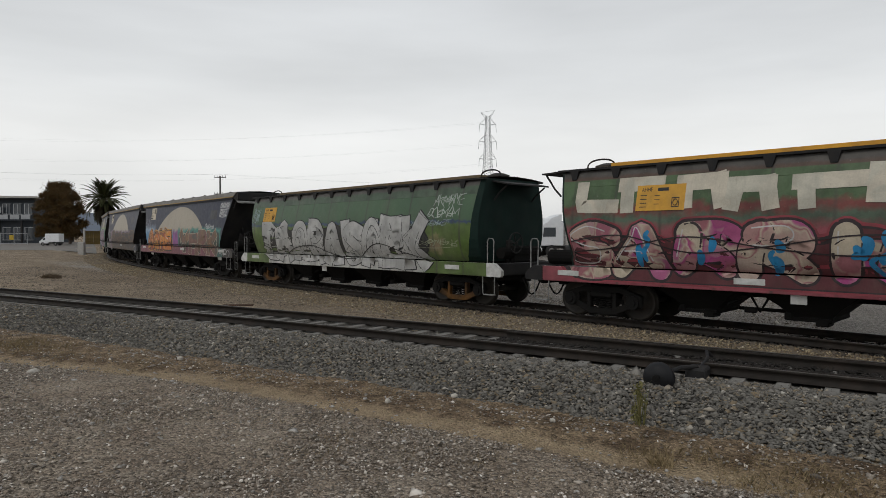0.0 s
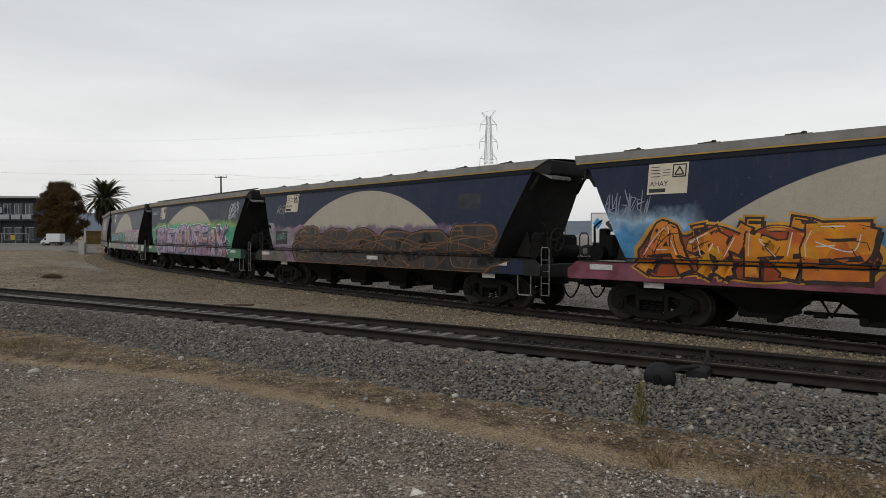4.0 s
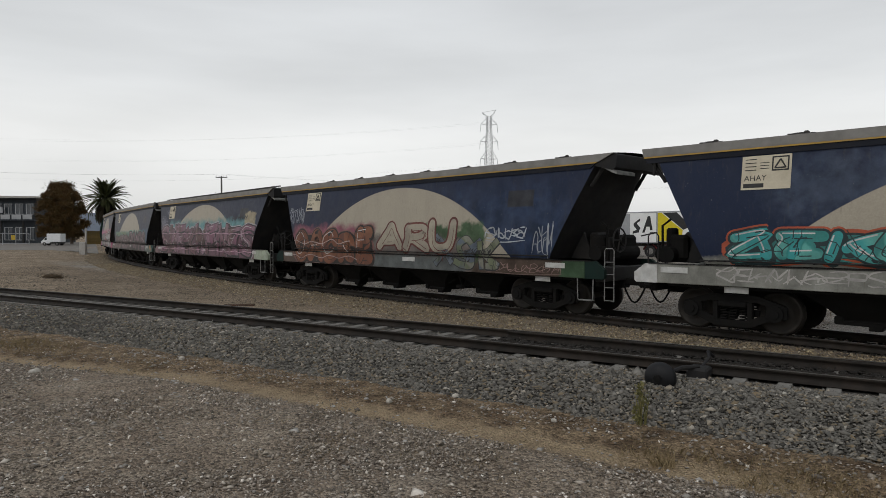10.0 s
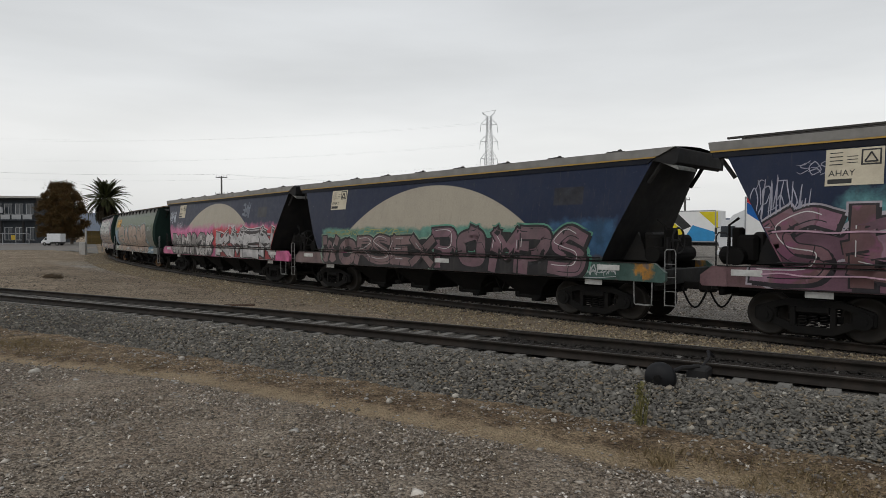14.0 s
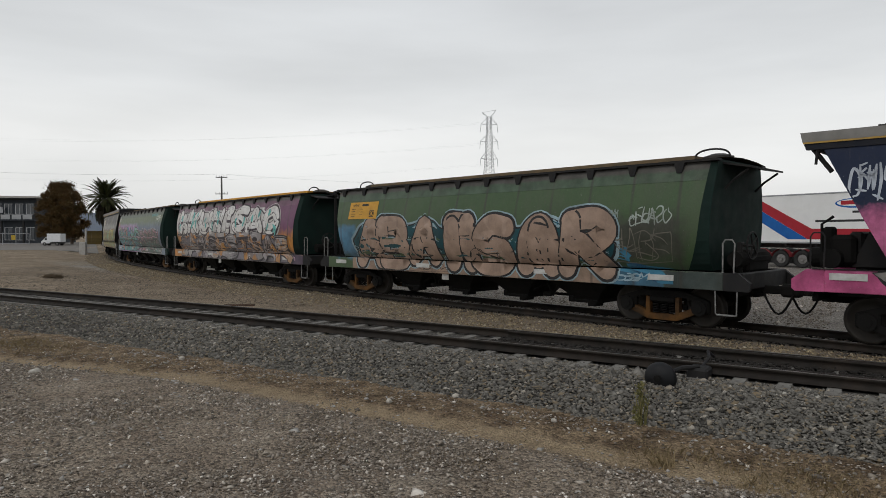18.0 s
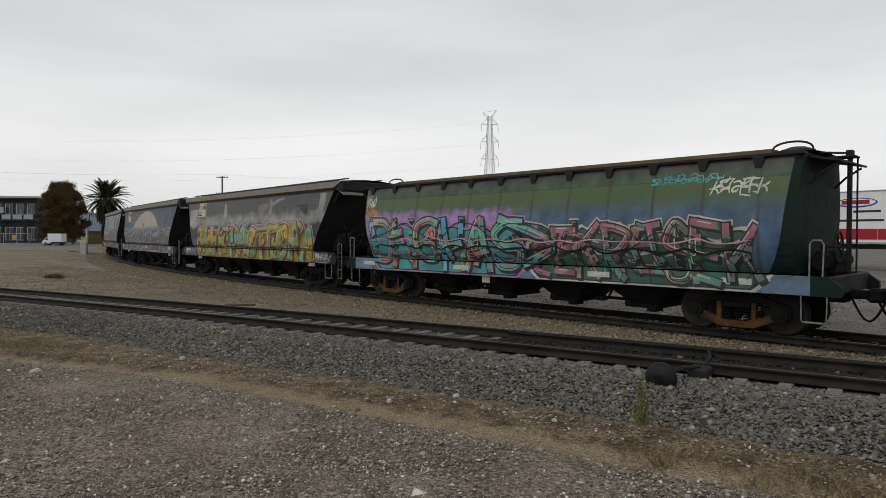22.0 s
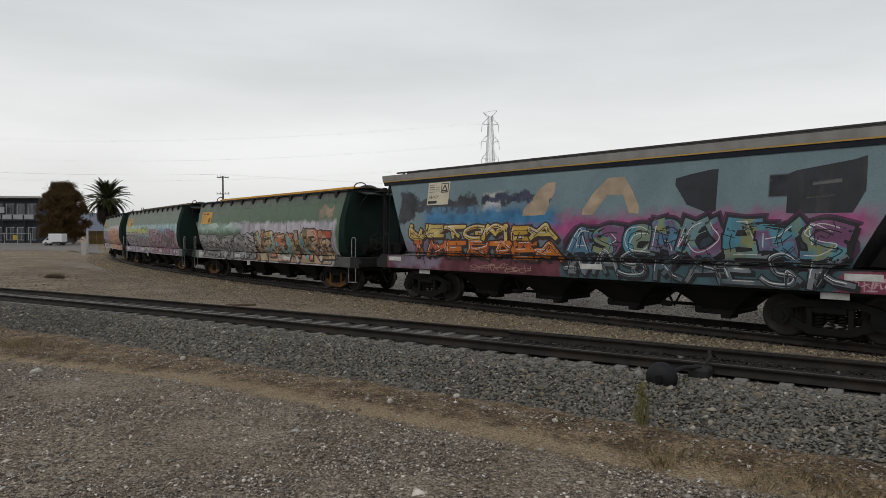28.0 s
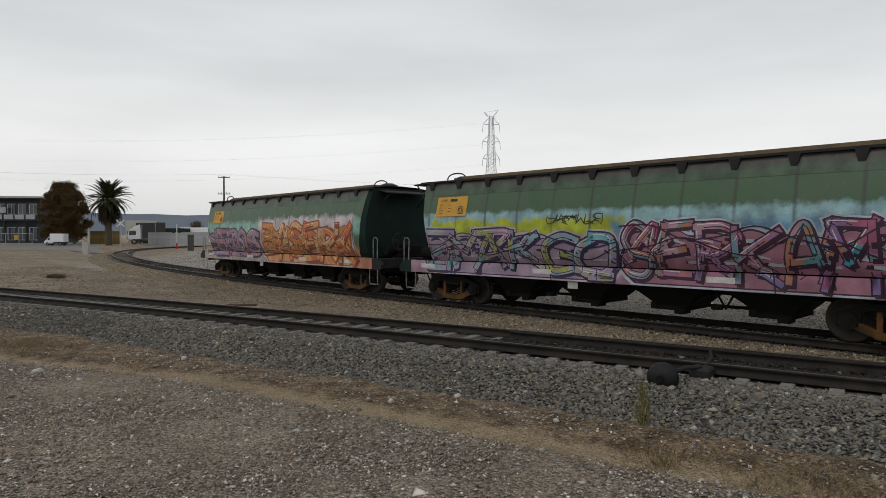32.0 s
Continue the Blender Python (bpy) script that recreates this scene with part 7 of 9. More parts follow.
    if spec.get("trough"):
        for y in (0.75, -0.75):
            bm = bmesh.new()
            box(bm, (-0.1, y, 4.19), (15.3, 0.06, 0.05), 0.01)
            for x in np.linspace(-6.6, 7.2, 13):
                box(bm, (x, y, 4.13), (0.06, 0.06, 0.1))
            part("roof_rail", bm, M_DARKLID, wagon)
        bm = bmesh.new()
        box(bm, (0.3, 0, 4.17), (14.0, 1.1, 0.06), 0.02)
        part("hatch_cover", bm, M_DARKLID, wagon)
    else:
        lid = shared("roof_hatch", lambda bm: (box(bm, (0, 0, 0.01), (0.4, 1.44, 0.05), 0.024), box(bm, (0.02, 0.74, 0.03), (0.3, 0.14, 0.07), 0.034), box(bm, (-0.1, 0.8, 0.055), (0.11, 0.09, 0.06), 0.028), rod(bm, (-0.27, 0.86, 0.0), (0.24, 0.84, 0.02), 0.03, 8)), M_DARKLID)
        for i in range(8):
            part("roof_hatch", lid, None, wagon).location = (-6.3 + 1.8 * i, 0.1, 4.09)
    # rails, ladder and brake wheel
    l = part("ladder", shared("tall_ladder", tall_ladder_shape, M_RAILING), None, wagon, "white painted end ladder")
    l.location = (-HALF - 0.1, 1.24, 1.18)
    l = part("foot_step", shared("foot_step", step_shape, M_RAILING), None, wagon)
    l.location = (-HALF + 0.5, 1.37, 1.0)
    l = part("handrail", shared("dark_hoop", hoop_shape, M_BLACK), None, wagon)
    l.location = (HALF - 0.5, 1.33, 1.43)
    w = part("brake_wheel", shared("handwheel", handwheel_shape, M_BLACK), None, wagon)
    w.location = (-HALF + 0.1, 0.45, 1.95)
    bm = bmesh.new()
    rod(bm, (-6.2, 1.455, 1.535), (6.3, 1.455, 1.535), 0.017, 6)
    for x in np.linspace(-6.0, 6.1, 7):
        box(bm, (x, 1.42, 1.525), (0.05, 0.08, 0.03))
    part("brake_pipe", bm, M_BLACK, wagon)
    bm = bmesh.new()
    box(bm, (0, 1.395, 1.437), (15.0, 0.05, 0.018))
    part("sill_ledge", bm, M_BLACK, wagon)
    for x, w_ in ((6.9, 1), (-6.4, 1), (-0.6, 1)):
        p = part("label_plate", shared("label_plate", label_plate_shape, M_WHITE), None, wagon)
        p.location = (x, 1.409, 1.3)
    for x in (5.6, -5.9):
        p = part("label_plate", shared("label_plate", label_plate_shape, M_WHITE), None, wagon)
        p.matrix_basis = Matrix.Translation((x, 1.27, 0.92)) @ Matrix.Diagonal((0.8, 1, 1, 1))
    data_panel(wagon, prof, PANEL_X.get(spec["seed"], 5.05), 3.36, 0.95, 0.71, "blue")
    return wagon, bogies, wheels


def green_wagon(spec):
    """A shorter hopper wagon with bulging ribbed sides, chamfered dark ends and roof walkways over the ends."""
    wagon = thing("hopper_wagon", spec["label"], "rail wagon", "grain train")
    prof = GREEN_PROFILE
    m_side = spec["paint"]
    m_sill = spec.get("sill", m_side)
    bogies, wheels = body_common(wagon, prof, m_sill, (0.9, 1.28), M_BLACK, spec.get("frame", M_RUST), spec.get("nose", M_BLACK))
    zs = [1.31, 1.38, 1.45, 1.55, 1.7, 1.95, 2.2, 2.45, 2.7, 2.95, 3.2, 3.45, 3.72]
    front = lambda z: float(np.interp(z, [1.3, 1.42, 1.6, 2.0, 2.6, 3.2, 3.72], [6.5, 6.58, 6.68, 6.8, 6.87, 6.93, 6.98]))
    rear = lambda z: float(np.interp(z, [1.3, 1.6, 2.5, 3.2, 3.72], [6.4, 6.28, 6.5, 6.62, 6.7]))
    for sgn in (1, -1):
        bm = bmesh.new()
        sheet(bm, [[(x, sgn * side_y(prof, z), z) for x in np.linspace(-front(z), rear(z), 13)] for z in zs])
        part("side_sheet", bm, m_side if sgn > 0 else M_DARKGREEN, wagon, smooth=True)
        bm = bmesh.new()
        prism(bm, [(-7.15, 3.675), (6.85, 3.675), (6.85, 3.725), (-7.15, 3.725)], sgn * 1.15, sgn * 1.36)
        part("eave", bm, M_BLACK if not spec.get("eave") else spec["eave"], wagon)
        bm = bmesh.new()
        sheet(bm, [[(x, sgn * (side_y(prof, z) + o), z) for x in np.linspace(-front(z) + 0.02, rear(z) - 0.02, 9)] for z, o in ((3.26, 0.0015), (3.265, 0.004), (3.5, 0.004), (3.67, 0.004))])
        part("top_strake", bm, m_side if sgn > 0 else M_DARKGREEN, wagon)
        br = shared("eave_bracket", lambda bm: prism(bm, [(-0.12, 3.674), (0.12, 3.674), (0.06, 3.45), (-0.06, 3.45)], 1.2, 1.37), M_BLACK)
        for i in range(12):
            b = part("eave_bracket", br, None, wagon)
            b.matrix_basis = Matrix.Translation((-6.3 + 1.15 * i, 0, 0)) if sgn > 0 else Matrix.Translation((-6.3 + 1.15 * i, 0, 0)) @ Matrix.Rotation(PI, 4, "Z")
    for sx in (-1, 1):
        bm = bmesh.new()
        rows = []
        for z in zs:
            e, y = (front if sx < 0 else rear)(z), side_y(prof, z)
            yc = y - 0.1
            xe = max(e + 0.05, 7.0 + 0.04 * (z - 1.3)) if sx < 0 else e + 0.12
            rows.append([(sx * e, y, z), (sx * xe, yc, z), (sx * xe, 0, z), (sx * xe, -yc, z), (sx * e, -y, z)])
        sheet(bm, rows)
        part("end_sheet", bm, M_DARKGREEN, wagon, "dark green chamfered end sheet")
        bm = bmesh.new()
        tip = (-7.68, 3.55) if sx < 0 else (7.65, 3.73)
        prism(bm, [(sx * 6.6, 3.77), (sx * 6.6, 3.73), (tip[0], tip[1] - 0.04), tip], -0.95, 0.95)
        for y in (-0.85, 0.85):
            pipe(bm, [(sx * 7.1, y, 3.1), (sx * 7.3, y, 3.3), (tip[0] - sx * 0.08, y, tip[1] - 0.05)], 0.026, 6)
        part("end_walkway", bm, M_BLACK, wagon)
        bm = bmesh.new()
        rod(bm, (0, 0, 0), (0, 0, 0.08), 0.33, 18)
        rod(bm, (0, 0, 0.08), (0, 0, 0.14), 0.31, 18, 0.15)
        hatch = part("round_hatch", bm, M_DARKLID, wagon)
        hatch.location = (-6.68 if sx < 0 else 6.08, 0.2, 3.8)
        hp = part("hatch_hoop", shared("hatch_hoop", lambda bm: pipe(bm, [(-0.4 * math.cos(PI * i / 12), 0.3, 0.21 * math.sin(PI * i / 12) ** 0.7) for i in range(13)], 0.022, 6), M_BLACK), None, wagon)
        hp.location = (-6.68 if sx < 0 else 6.08, 0.25, 3.81)
        h = part("handrail", shared("hoop", hoop_shape, M_RAILING), None, wagon)
        h.matrix_basis = Matrix.Translation((sx * (HALF - 0.3), 1.3, 1.28))
        st = part("foot_step", shared("foot_step", step_shape, M_RAILING), None, wagon)
        st.location = (sx * (HALF - 0.45), 1.36, 0.92)
    bm = bmesh.new()
    sheet(bm, [[(x, y, z) for x in (-7.15, 0, 6.85)] for y, z in ((-1.36, 3.728), (-0.75, 3.79), (0, 3.82), (0.75, 3.79), (1.36, 3.728))])
    part("roof", bm, M_ROOF if not spec.get("lid") else spec["lid"], wagon)
    bm = bmesh.new()
    prism(bm, [(-6.3, 3.78), (5.75, 3.78), (5.75, 3.9), (-6.3, 3.9)], -0.62, 0.62)
    part("hatch_cover", bm, spec.get("lid", M_BROWNLID), wagon)
    w = part("brake_wheel", shared("handwheel", handwheel_shape, M_BLACK), None, wagon)
    w.location = (-7.5, 0.35, 1.85)
    for x in (6.5, -5.9, 2.1, -2.6):
        p = part("label_plate", shared("label_plate", label_plate_shape, M_WHITE), None, wagon)
        p.location = (x, 1.41, 1.12)
    p = part("label_plate", shared("square_plate", lambda bm: box(bm, (0, 0, 0), (0.3, 0.012, 0.3), 0.004), M_WHITE), None, wagon)
    p.location = (1.2, 1.29, 0.86)
    if spec.get("mast"):
        bm = bmesh.new()
        box(bm, (-7.62, 0.1, 2.5), (0.08, 0.12, 2.4), 0.02)
        box(bm, (-7.5, 0.1, 3.66), (0.5, 0.4, 0.04), 0.01)
        box(bm, (-7.62, 0.1, 3.74), (0.13, 0.16, 0.12), 0.02)
        rod(bm, (-7.72, -0.05, 1.3), (-7.72, -0.05, 3.66), 0.02, 6)
        rod(bm, (-7.6, 0.1, 3.74), (-6.9, 0.3, 3.8), 0.024, 6)
        part("brake_mast", bm, M_BLACK, wagon)
    bm = bmesh.new()
    box(bm, (-7.25, -0.2, 1.5), (0.4, 1.2, 0.5), 0.06)
    rod(bm, (-7.3, -0.9, 1.55), (-7.3, 0.8, 1.55), 0.17, 12)
    part("brake_gear", bm, M_UNDER, wagon)
    if spec.get("end_marks"):
        bm = bmesh.new()
        for pts in ([(0.35, 3.3), (0.34, 3.0)], [(-0.2, 3.3), (-0.2, 3.0)], [(0.52, 2.78), (0.42, 2.4), (0.24, 2.08), (0.02, 1.95), (-0.18, 2.08), (-0.38, 2.4), (-0.48, 2.7)]):
            for (ya, za), (yb, zb_) in zip(pts, pts[1:]):
                nrm = Vector((0, -(zb_ - za), yb - ya)).normalized() * 0.075
                q = [bm.verts.new((-(7.012 + 0.04 * (z_ - 1.3)), y_ + sg * nrm.y, z_ + sg * nrm.z)) for y_, z_, sg in ((ya, za, 1), (ya, za, -1), (yb, zb_, -1), (yb, zb_, 1))]
                bm.faces.new(q)
        part("painted_strokes", bm, M_NOSE, wagon, "broad chalky strokes on the dark end sheet")
    if spec.get("panel", True):
        p = data_panel(wagon, prof, PANEL_G.get(spec["seed"], (5.2, 1.3))[0], 2.92, 1.58, 0.6, "green")
        p.matrix_basis = p.matrix_basis @ Matrix.Diagonal((PANEL_G.get(spec["seed"], (5.2, 1.3))[1] / 1.58, 1, 1, 1))
    return wagon, bogies, wheels

# ---- colours of the spray cans ----
TEAL, CREAM, ORANGE_ = (0.05, 0.25, 0.25), (0.385, 0.345, 0.275), (0.5, 0.17, 0.025)
WHITE_, BLACK_ = (0.58, 0.58, 0.58), (0.014, 0.014, 0.016)
NAVY, NAVY2 = (0.009, 0.0165, 0.045), (0.0135, 0.0225, 0.052)
WAGON_GREEN, WAGON_GREEN2 = (0.042, 0.096, 0.046), (0.056, 0.114, 0.053)
SUN = ("disc", CREAM, 0.1, -3.18, 6.8, 6.8, 0.003)
PATCH = ("field", (0.02, 0.022, 0.03), -5.6, -4.7, 2.85, 3.3, 0.02, 0.0)
# overhang shade painted along the top edge of the blue sides
LIP_SHADE = ("field", (0.007, 0.01, 0.022), -9, 9, 3.77, 4, 0.008, 0.02)


GAIN = [0.95, 0.9, 1.05, 0.8, 1.3, 1.15, 1.0, 1.1, 1.05, 1.12, 1.0, 1.15, 1.4, 1.15, 0.9, 1.05, 1.25, 1.15, 1.15]   # how fresh each wagon's spray paint is


def lift(c, gain, sat=1.12):
    """A fresher, purer tone of a can's colour; near-blacks stay."""
    if max(c) < 0.06:
        return tuple(c)
    m = sum(c) / 3
    return tuple(min(0.72, max(0.004, (m + (v - m) * sat) * gain)) for v in c)


def freshen(layers, seed):
    return [(la[0], lift(la[1], GAIN[seed - 1], 1.15), *la[2:]) if la[0] == "field" else la for la in layers]


def blue(label, seed, layers, pieces, tags=(), base=(NAVY, NAVY2), sun=True, trough=False, **kw):
    p = paint("blue_wagon_paint", base[0], base[1], [la for la in freshen(layers, seed) if la[6] >= 0.3] + ([SUN] if sun else []) + [PATCH] + [la for la in freshen(layers, seed) if la[6] < 0.3] + [LIP_SHADE], seed=seed, rough=0.6, dirt_amount=0.14, spec=0.18)
    return dict(kind="blue", label=label, seed=seed, paint=p, pieces=pieces, tags=tags, trough=trough, **kw)


def green(label, seed, layers, pieces, tags=(), base=(WAGON_GREEN, WAGON_GREEN2), **kw):
    # strake tone, then darker fields that put the eave's shade into the paint
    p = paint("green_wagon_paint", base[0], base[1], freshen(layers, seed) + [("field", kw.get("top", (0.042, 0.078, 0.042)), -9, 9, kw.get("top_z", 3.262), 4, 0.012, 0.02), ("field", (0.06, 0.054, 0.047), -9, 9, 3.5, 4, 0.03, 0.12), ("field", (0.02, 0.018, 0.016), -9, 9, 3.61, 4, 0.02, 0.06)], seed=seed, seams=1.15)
    return dict(kind="green", label=label, seed=seed, paint=p, pieces=pieces, tags=tags, **kw)


def piece(x0, x1, z0, z1, n, pal, line=BLACK_, halo=None, fills=None, backed=True, **kw):
    """A painted piece between x0 (front) and x1 (rear), with its palette; n is a count of forms or the forms themselves."""
    if isinstance(n, str):
        kw["word"], n = n, len(n)
    return dict(x0=x0, x1=x1, z0=z0, z1=z1, n=n, pal=tuple(pal), fills=fills, line=line, halo=halo, backed=backed, **kw)


SPECS = [
    green("green hopper wagon with red and white graffiti and yellow roof hatch", 1,
          [("field", (0.05, 0.09, 0.035), -9, 9, 2.6, 3.5, 0.1, 0.3), ("field", (0.13, 0.028, 0.022), -9, 9, 2.4, 2.78, 0.07, 0.45), ("field", (0.06, 0.09, 0.06), -9, 9, 2.2, 2.55, 0.08, 0.5), ("field", (0.23, 0.055, 0.07), -9, 9, 0, 2.3, 0.1, 0.4)],
          [piece(-6.4, 6.35, 2.6, 3.4, "LrnnrHLrnn", [(0.5, 0.46, 0.38), (0.46, 0.44, 0.37)], (0.5, 0.46, 0.38), None, backed=False, weight=0.62, wild=0, thin=0.0, jitter=0.05, lean=0.0, drop=0, inner=False, glint=False, tight=1.1),
           piece(-6.5, 6.6, 1.03, 2.36, "SARRHESAR", [(0.34, 0.13, 0.17), (0.48, 0.42, 0.33), (0.3, 0.12, 0.14), (0.46, 0.4, 0.32), (0.34, 0.07, 0.2)], (0.035, 0.025, 0.028), (0.28, 0.06, 0.075), back=(0.11, 0.035, 0.04), weight=0.46, wild=0, jitter=0.09, flow=2, thin=0.75, round_=True, drop=0, inner=False, dots=(0.05, 0.24, 0.46))],
          lid=M_YELLOWLID, frame=M_UNDER, top=(0.075, 0.04, 0.025), top_z=3.42),
    green("green hopper wagon with big white outlined graffiti", 2,
          [("field", (0.025, 0.05, 0.11), -7, 7, 2.38, 2.52, 0.03, 0.5), ("field", (0.075, 0.125, 0.022), -9, 9, 1.2, 2.42, 0.04, 0.45), ("field", (0.075, 0.12, 0.025), -9, 9, 0, 1.3, 0.02, 0.0), ("field", (0.5, 0.5, 0.47), -4.6, 5.3, 0, 1.3, 0.02, 0.05), ("field", (0.25, 0.2, 0.12), -5.6, -5.0, 1.6, 2.0, 0.12, 0.9), ("field", (0.25, 0.2, 0.12), -3.5, -3.1, 2.0, 2.3, 0.12, 0.9)],
          [piece(-5.0, 5.5, 1, 2.68, "ZAmRASmEK", [(0.42, 0.42, 0.405), (0.47, 0.47, 0.455)], BLACK_, None, back=(0.035, 0.035, 0.033), weight=0.46, wild=1, glint=False, jitter=0.13, thin=0.4, drop=0.0, flare=0.3, flow=1, low=1.42)],
          tags=[(-6.5, -5.2, 2.95, 3.3, (0.45, 0.5, 0.45), 4, 0.03), (-6.3, -5.0, 2.6, 2.92, (0.45, 0.5, 0.45), 4, 0.03), (-6.0, -4.0, 2.35, 2.55, (0.3, 0.38, 0.38), 8, 0.02), (-6.3, -4.2, 1.75, 1.95, (0.35, 0.38, 0.25), 6, 0.025), (5.9, 6.6, 2.6, 3.2, (0.3, 0.4, 0.4), 4, 0.03)], lid=M_BROWNLID, nose=M_WHITE),
    blue("navy hopper wagon with orange and white graffiti under a cream sun", 3,
         [("field", (0.3, 0.4, 0.5), 4.6, 7.2, 1.9, 2.55, 0.2, 0.7), ("field", (0.07, 0.2, 0.36), 0.4, 6.9, 1.2, 2.25, 0.15, 0.6), ("field", (0.2, 0.06, 0.2), -0.2, 1.0, 1.4, 2.3, 0.1, 0.6), ("field", (0.05, 0.2, 0.17), -6.4, 0.1, 1.4, 2.4, 0.08, 0.5), ("field", (0.02, 0.035, 0.03), -6.2, 0.0, 1.3, 2.2, 0.06, 0.5), ("field", (0.16, 0.055, 0.075), -9, 9, 0, 1.46, 0.02, 0.05), ("field", (0.04, 0.1, 0.09), -9, -5.6, 0, 1.43, 0.05, 0.5), ("field", (0.025, 0.022, 0.022), -9, -6.6, 0, 1.43, 0.05, 0.3)],
         [piece(1.2, 5.9, 1.2, 2.42, "AWHE", [ORANGE_, (0.5, 0.24, 0.03), (0.42, 0.1, 0.03), (0.5, 0.2, 0.02)], (0.03, 0.014, 0.012), (0.5, 0.26, 0.05), back=(0.3, 0.06, 0.02), weight=0.34, wild=1, jitter=0.1, thin=0.8), piece(-5.9, -0.4, 1.03, 2.3, "YnRK", [(0.17, 0.09, 0.045), (0.08, 0.075, 0.068), (0.15, 0.085, 0.05), (0.17, 0.07, 0.075)], (0.4, 0.35, 0.28), None, back=(0.03, 0.05, 0.035), low=1.42, weight=0.5, wild=0, jitter=0.07, thin=0.6, glint=False, drop=0, flare=0.1, inner=False)],
         tags=[(-7.1, -6.0, 3.35, 3.62, WHITE_, 4, 0.06), (-6.9, -6.0, 3.0, 3.3, WHITE_, 3, 0.06), (-5.4, -4.2, 2.35, 2.6, (0.5, 0.52, 0.52), 5, 0.035), (5.7, 6.9, 2.4, 3.1, (0.22, 0.24, 0.3), 5, 0.03), (-7.4, -6.2, 1.05, 1.38, (0.5, 0.5, 0.48), 3, 0.045)]),
    blue("navy hopper wagon with dark orange-lined graffiti", 4,
         [("field", (0.2, 0.14, 0.2), -6.0, 6.4, 1.9, 2.36, 0.08, 0.6), ("field", (0.25, 0.17, 0.24), 3.6, 6.4, 1.0, 2.2, 0.12, 0.6), ("field", (0.03, 0.024, 0.022), -6.5, 4.0, 1.0, 2.1, 0.08, 0.5), ("field", (0.13, 0.11, 0.1), 5.2, 9, 0, 1.4, 0.04, 0.6), ("field", (0.28, 0.15, 0.03), 6.9, 7.6, 1.2, 1.4, 0.03, 0.1)],
         [piece(-6.2, 4.6, 1.03, 2.36, "SOCROE", [(0.026, 0.022, 0.02), (0.03, 0.025, 0.022), (0.05, 0.03, 0.02), (0.022, 0.02, 0.02)], (0.22, 0.11, 0.05), (0.015, 0.013, 0.013), back=(0.016, 0.014, 0.014), wild=1, weight=0.5, thin=0.4, round_=True, glint=False, jitter=0.14, drop=0, flow=3)],
         tags=[(-5.8, -1.8, 1.72, 2.1, (0.06, 0.3, 0.14), 9, 0.04), (5.25, 5.95, 1.85, 2.15, (0.16, 0.4, 0.3), 5, 0.026), (5.3, 6.1, 2.95, 3.3, (0.25, 0.24, 0.24), 3, 0.05)], shapes=[((0.27, 0.17, 0.26), [3.3, 3.7, 4.2, 4.6, 4.8], [2.0, 2.0, 2.05, 2.0, 2.0], [2.1, 2.42, 2.5, 2.36, 2.05]), ((0.34, 0.3, 0.34), [4.4, 4.7, 5.1, 5.5, 5.8], [1.6, 1.55, 1.5, 1.5, 1.55], [1.9, 2.3, 2.4, 2.28, 1.8]), ((0.3, 0.29, 0.3), [6.0, 6.3, 6.7, 7.0], [1.9, 1.7, 1.8, 2.1], [2.2, 2.56, 2.6, 2.3])],
         boxes=[((0.012, 0.012, 0.014), 5.1, 6.05, 1.55, 2.24)], nose=M_BLACK),
    blue("navy hopper wagon with green glow and mauve graffiti", 5,
         [("field", (0.14, 0.24, 0.06), -7.0, 5.8, 2.1, 2.72, 0.14, 0.5), ("field", (0.02, 0.19, 0.1), -9, 9, 0, 2.5, 0.12, 0.45), ("field", (0.03, 0.22, 0.16), -3.0, 3.4, 2.2, 2.62, 0.1, 0.5), ("field", (0.025, 0.12, 0.06), -9, 9, 0, 1.44, 0.05, 0.4)],
         [piece(-5.5, 5.5, 1.03, 2.58, "SWEADNREAK", [(0.27, 0.22, 0.32), (0.3, 0.18, 0.26), (0.34, 0.23, 0.17), (0.17, 0.035, 0.07), (0.28, 0.24, 0.33), (0.24, 0.2, 0.3)], (0.02, 0.03, 0.07), (0.48, 0.52, 0.52), back=(0.2, 0.15, 0.22), wild=1, weight=0.36, jitter=0.11, thin=0.75, spiky=True)],
         tags=[(-6.7, -5.7, 3.1, 3.62, (0.42, 0.44, 0.44), 3, 0.05), (-6.5, -5.6, 2.85, 3.1, (0.42, 0.44, 0.44), 5, 0.035), (5.9, 6.9, 3.3, 3.55, (0.3, 0.33, 0.34), 3, 0.05), (-1.6, -0.6, 1.05, 1.25, (0.5, 0.45, 0.45), 3, 0.03)], trough=True, nose=M_DARKGREEN),
    blue("navy hopper wagon with teal and chrome graffiti under a cream sun", 6,
         [("field", (0.034, 0.046, 0.075), -6.4, 5.0, 2.5, 3.5, 0.3, 1.6), ("field", (0.2, 0.2, 0.18), 0.2, 9, 0, 1.6, 0.05, 0.3), ("field", (0.06, 0.25, 0.22), -0.9, 0.7, 1.0, 2.3, 0.1, 0.5), ("field", (0.36, 0.06, 0.2), -6.8, -0.8, 0.9, 2.42, 0.05, 0.35), ("field", (0.3, 0.16, 0.05), 0.6, 1.2, 1.5, 1.65, 0.03, 0.1), ("field", (0.03, 0.06, 0.025), -9, -6.4, 0, 1.43, 0.05, 0.7)],
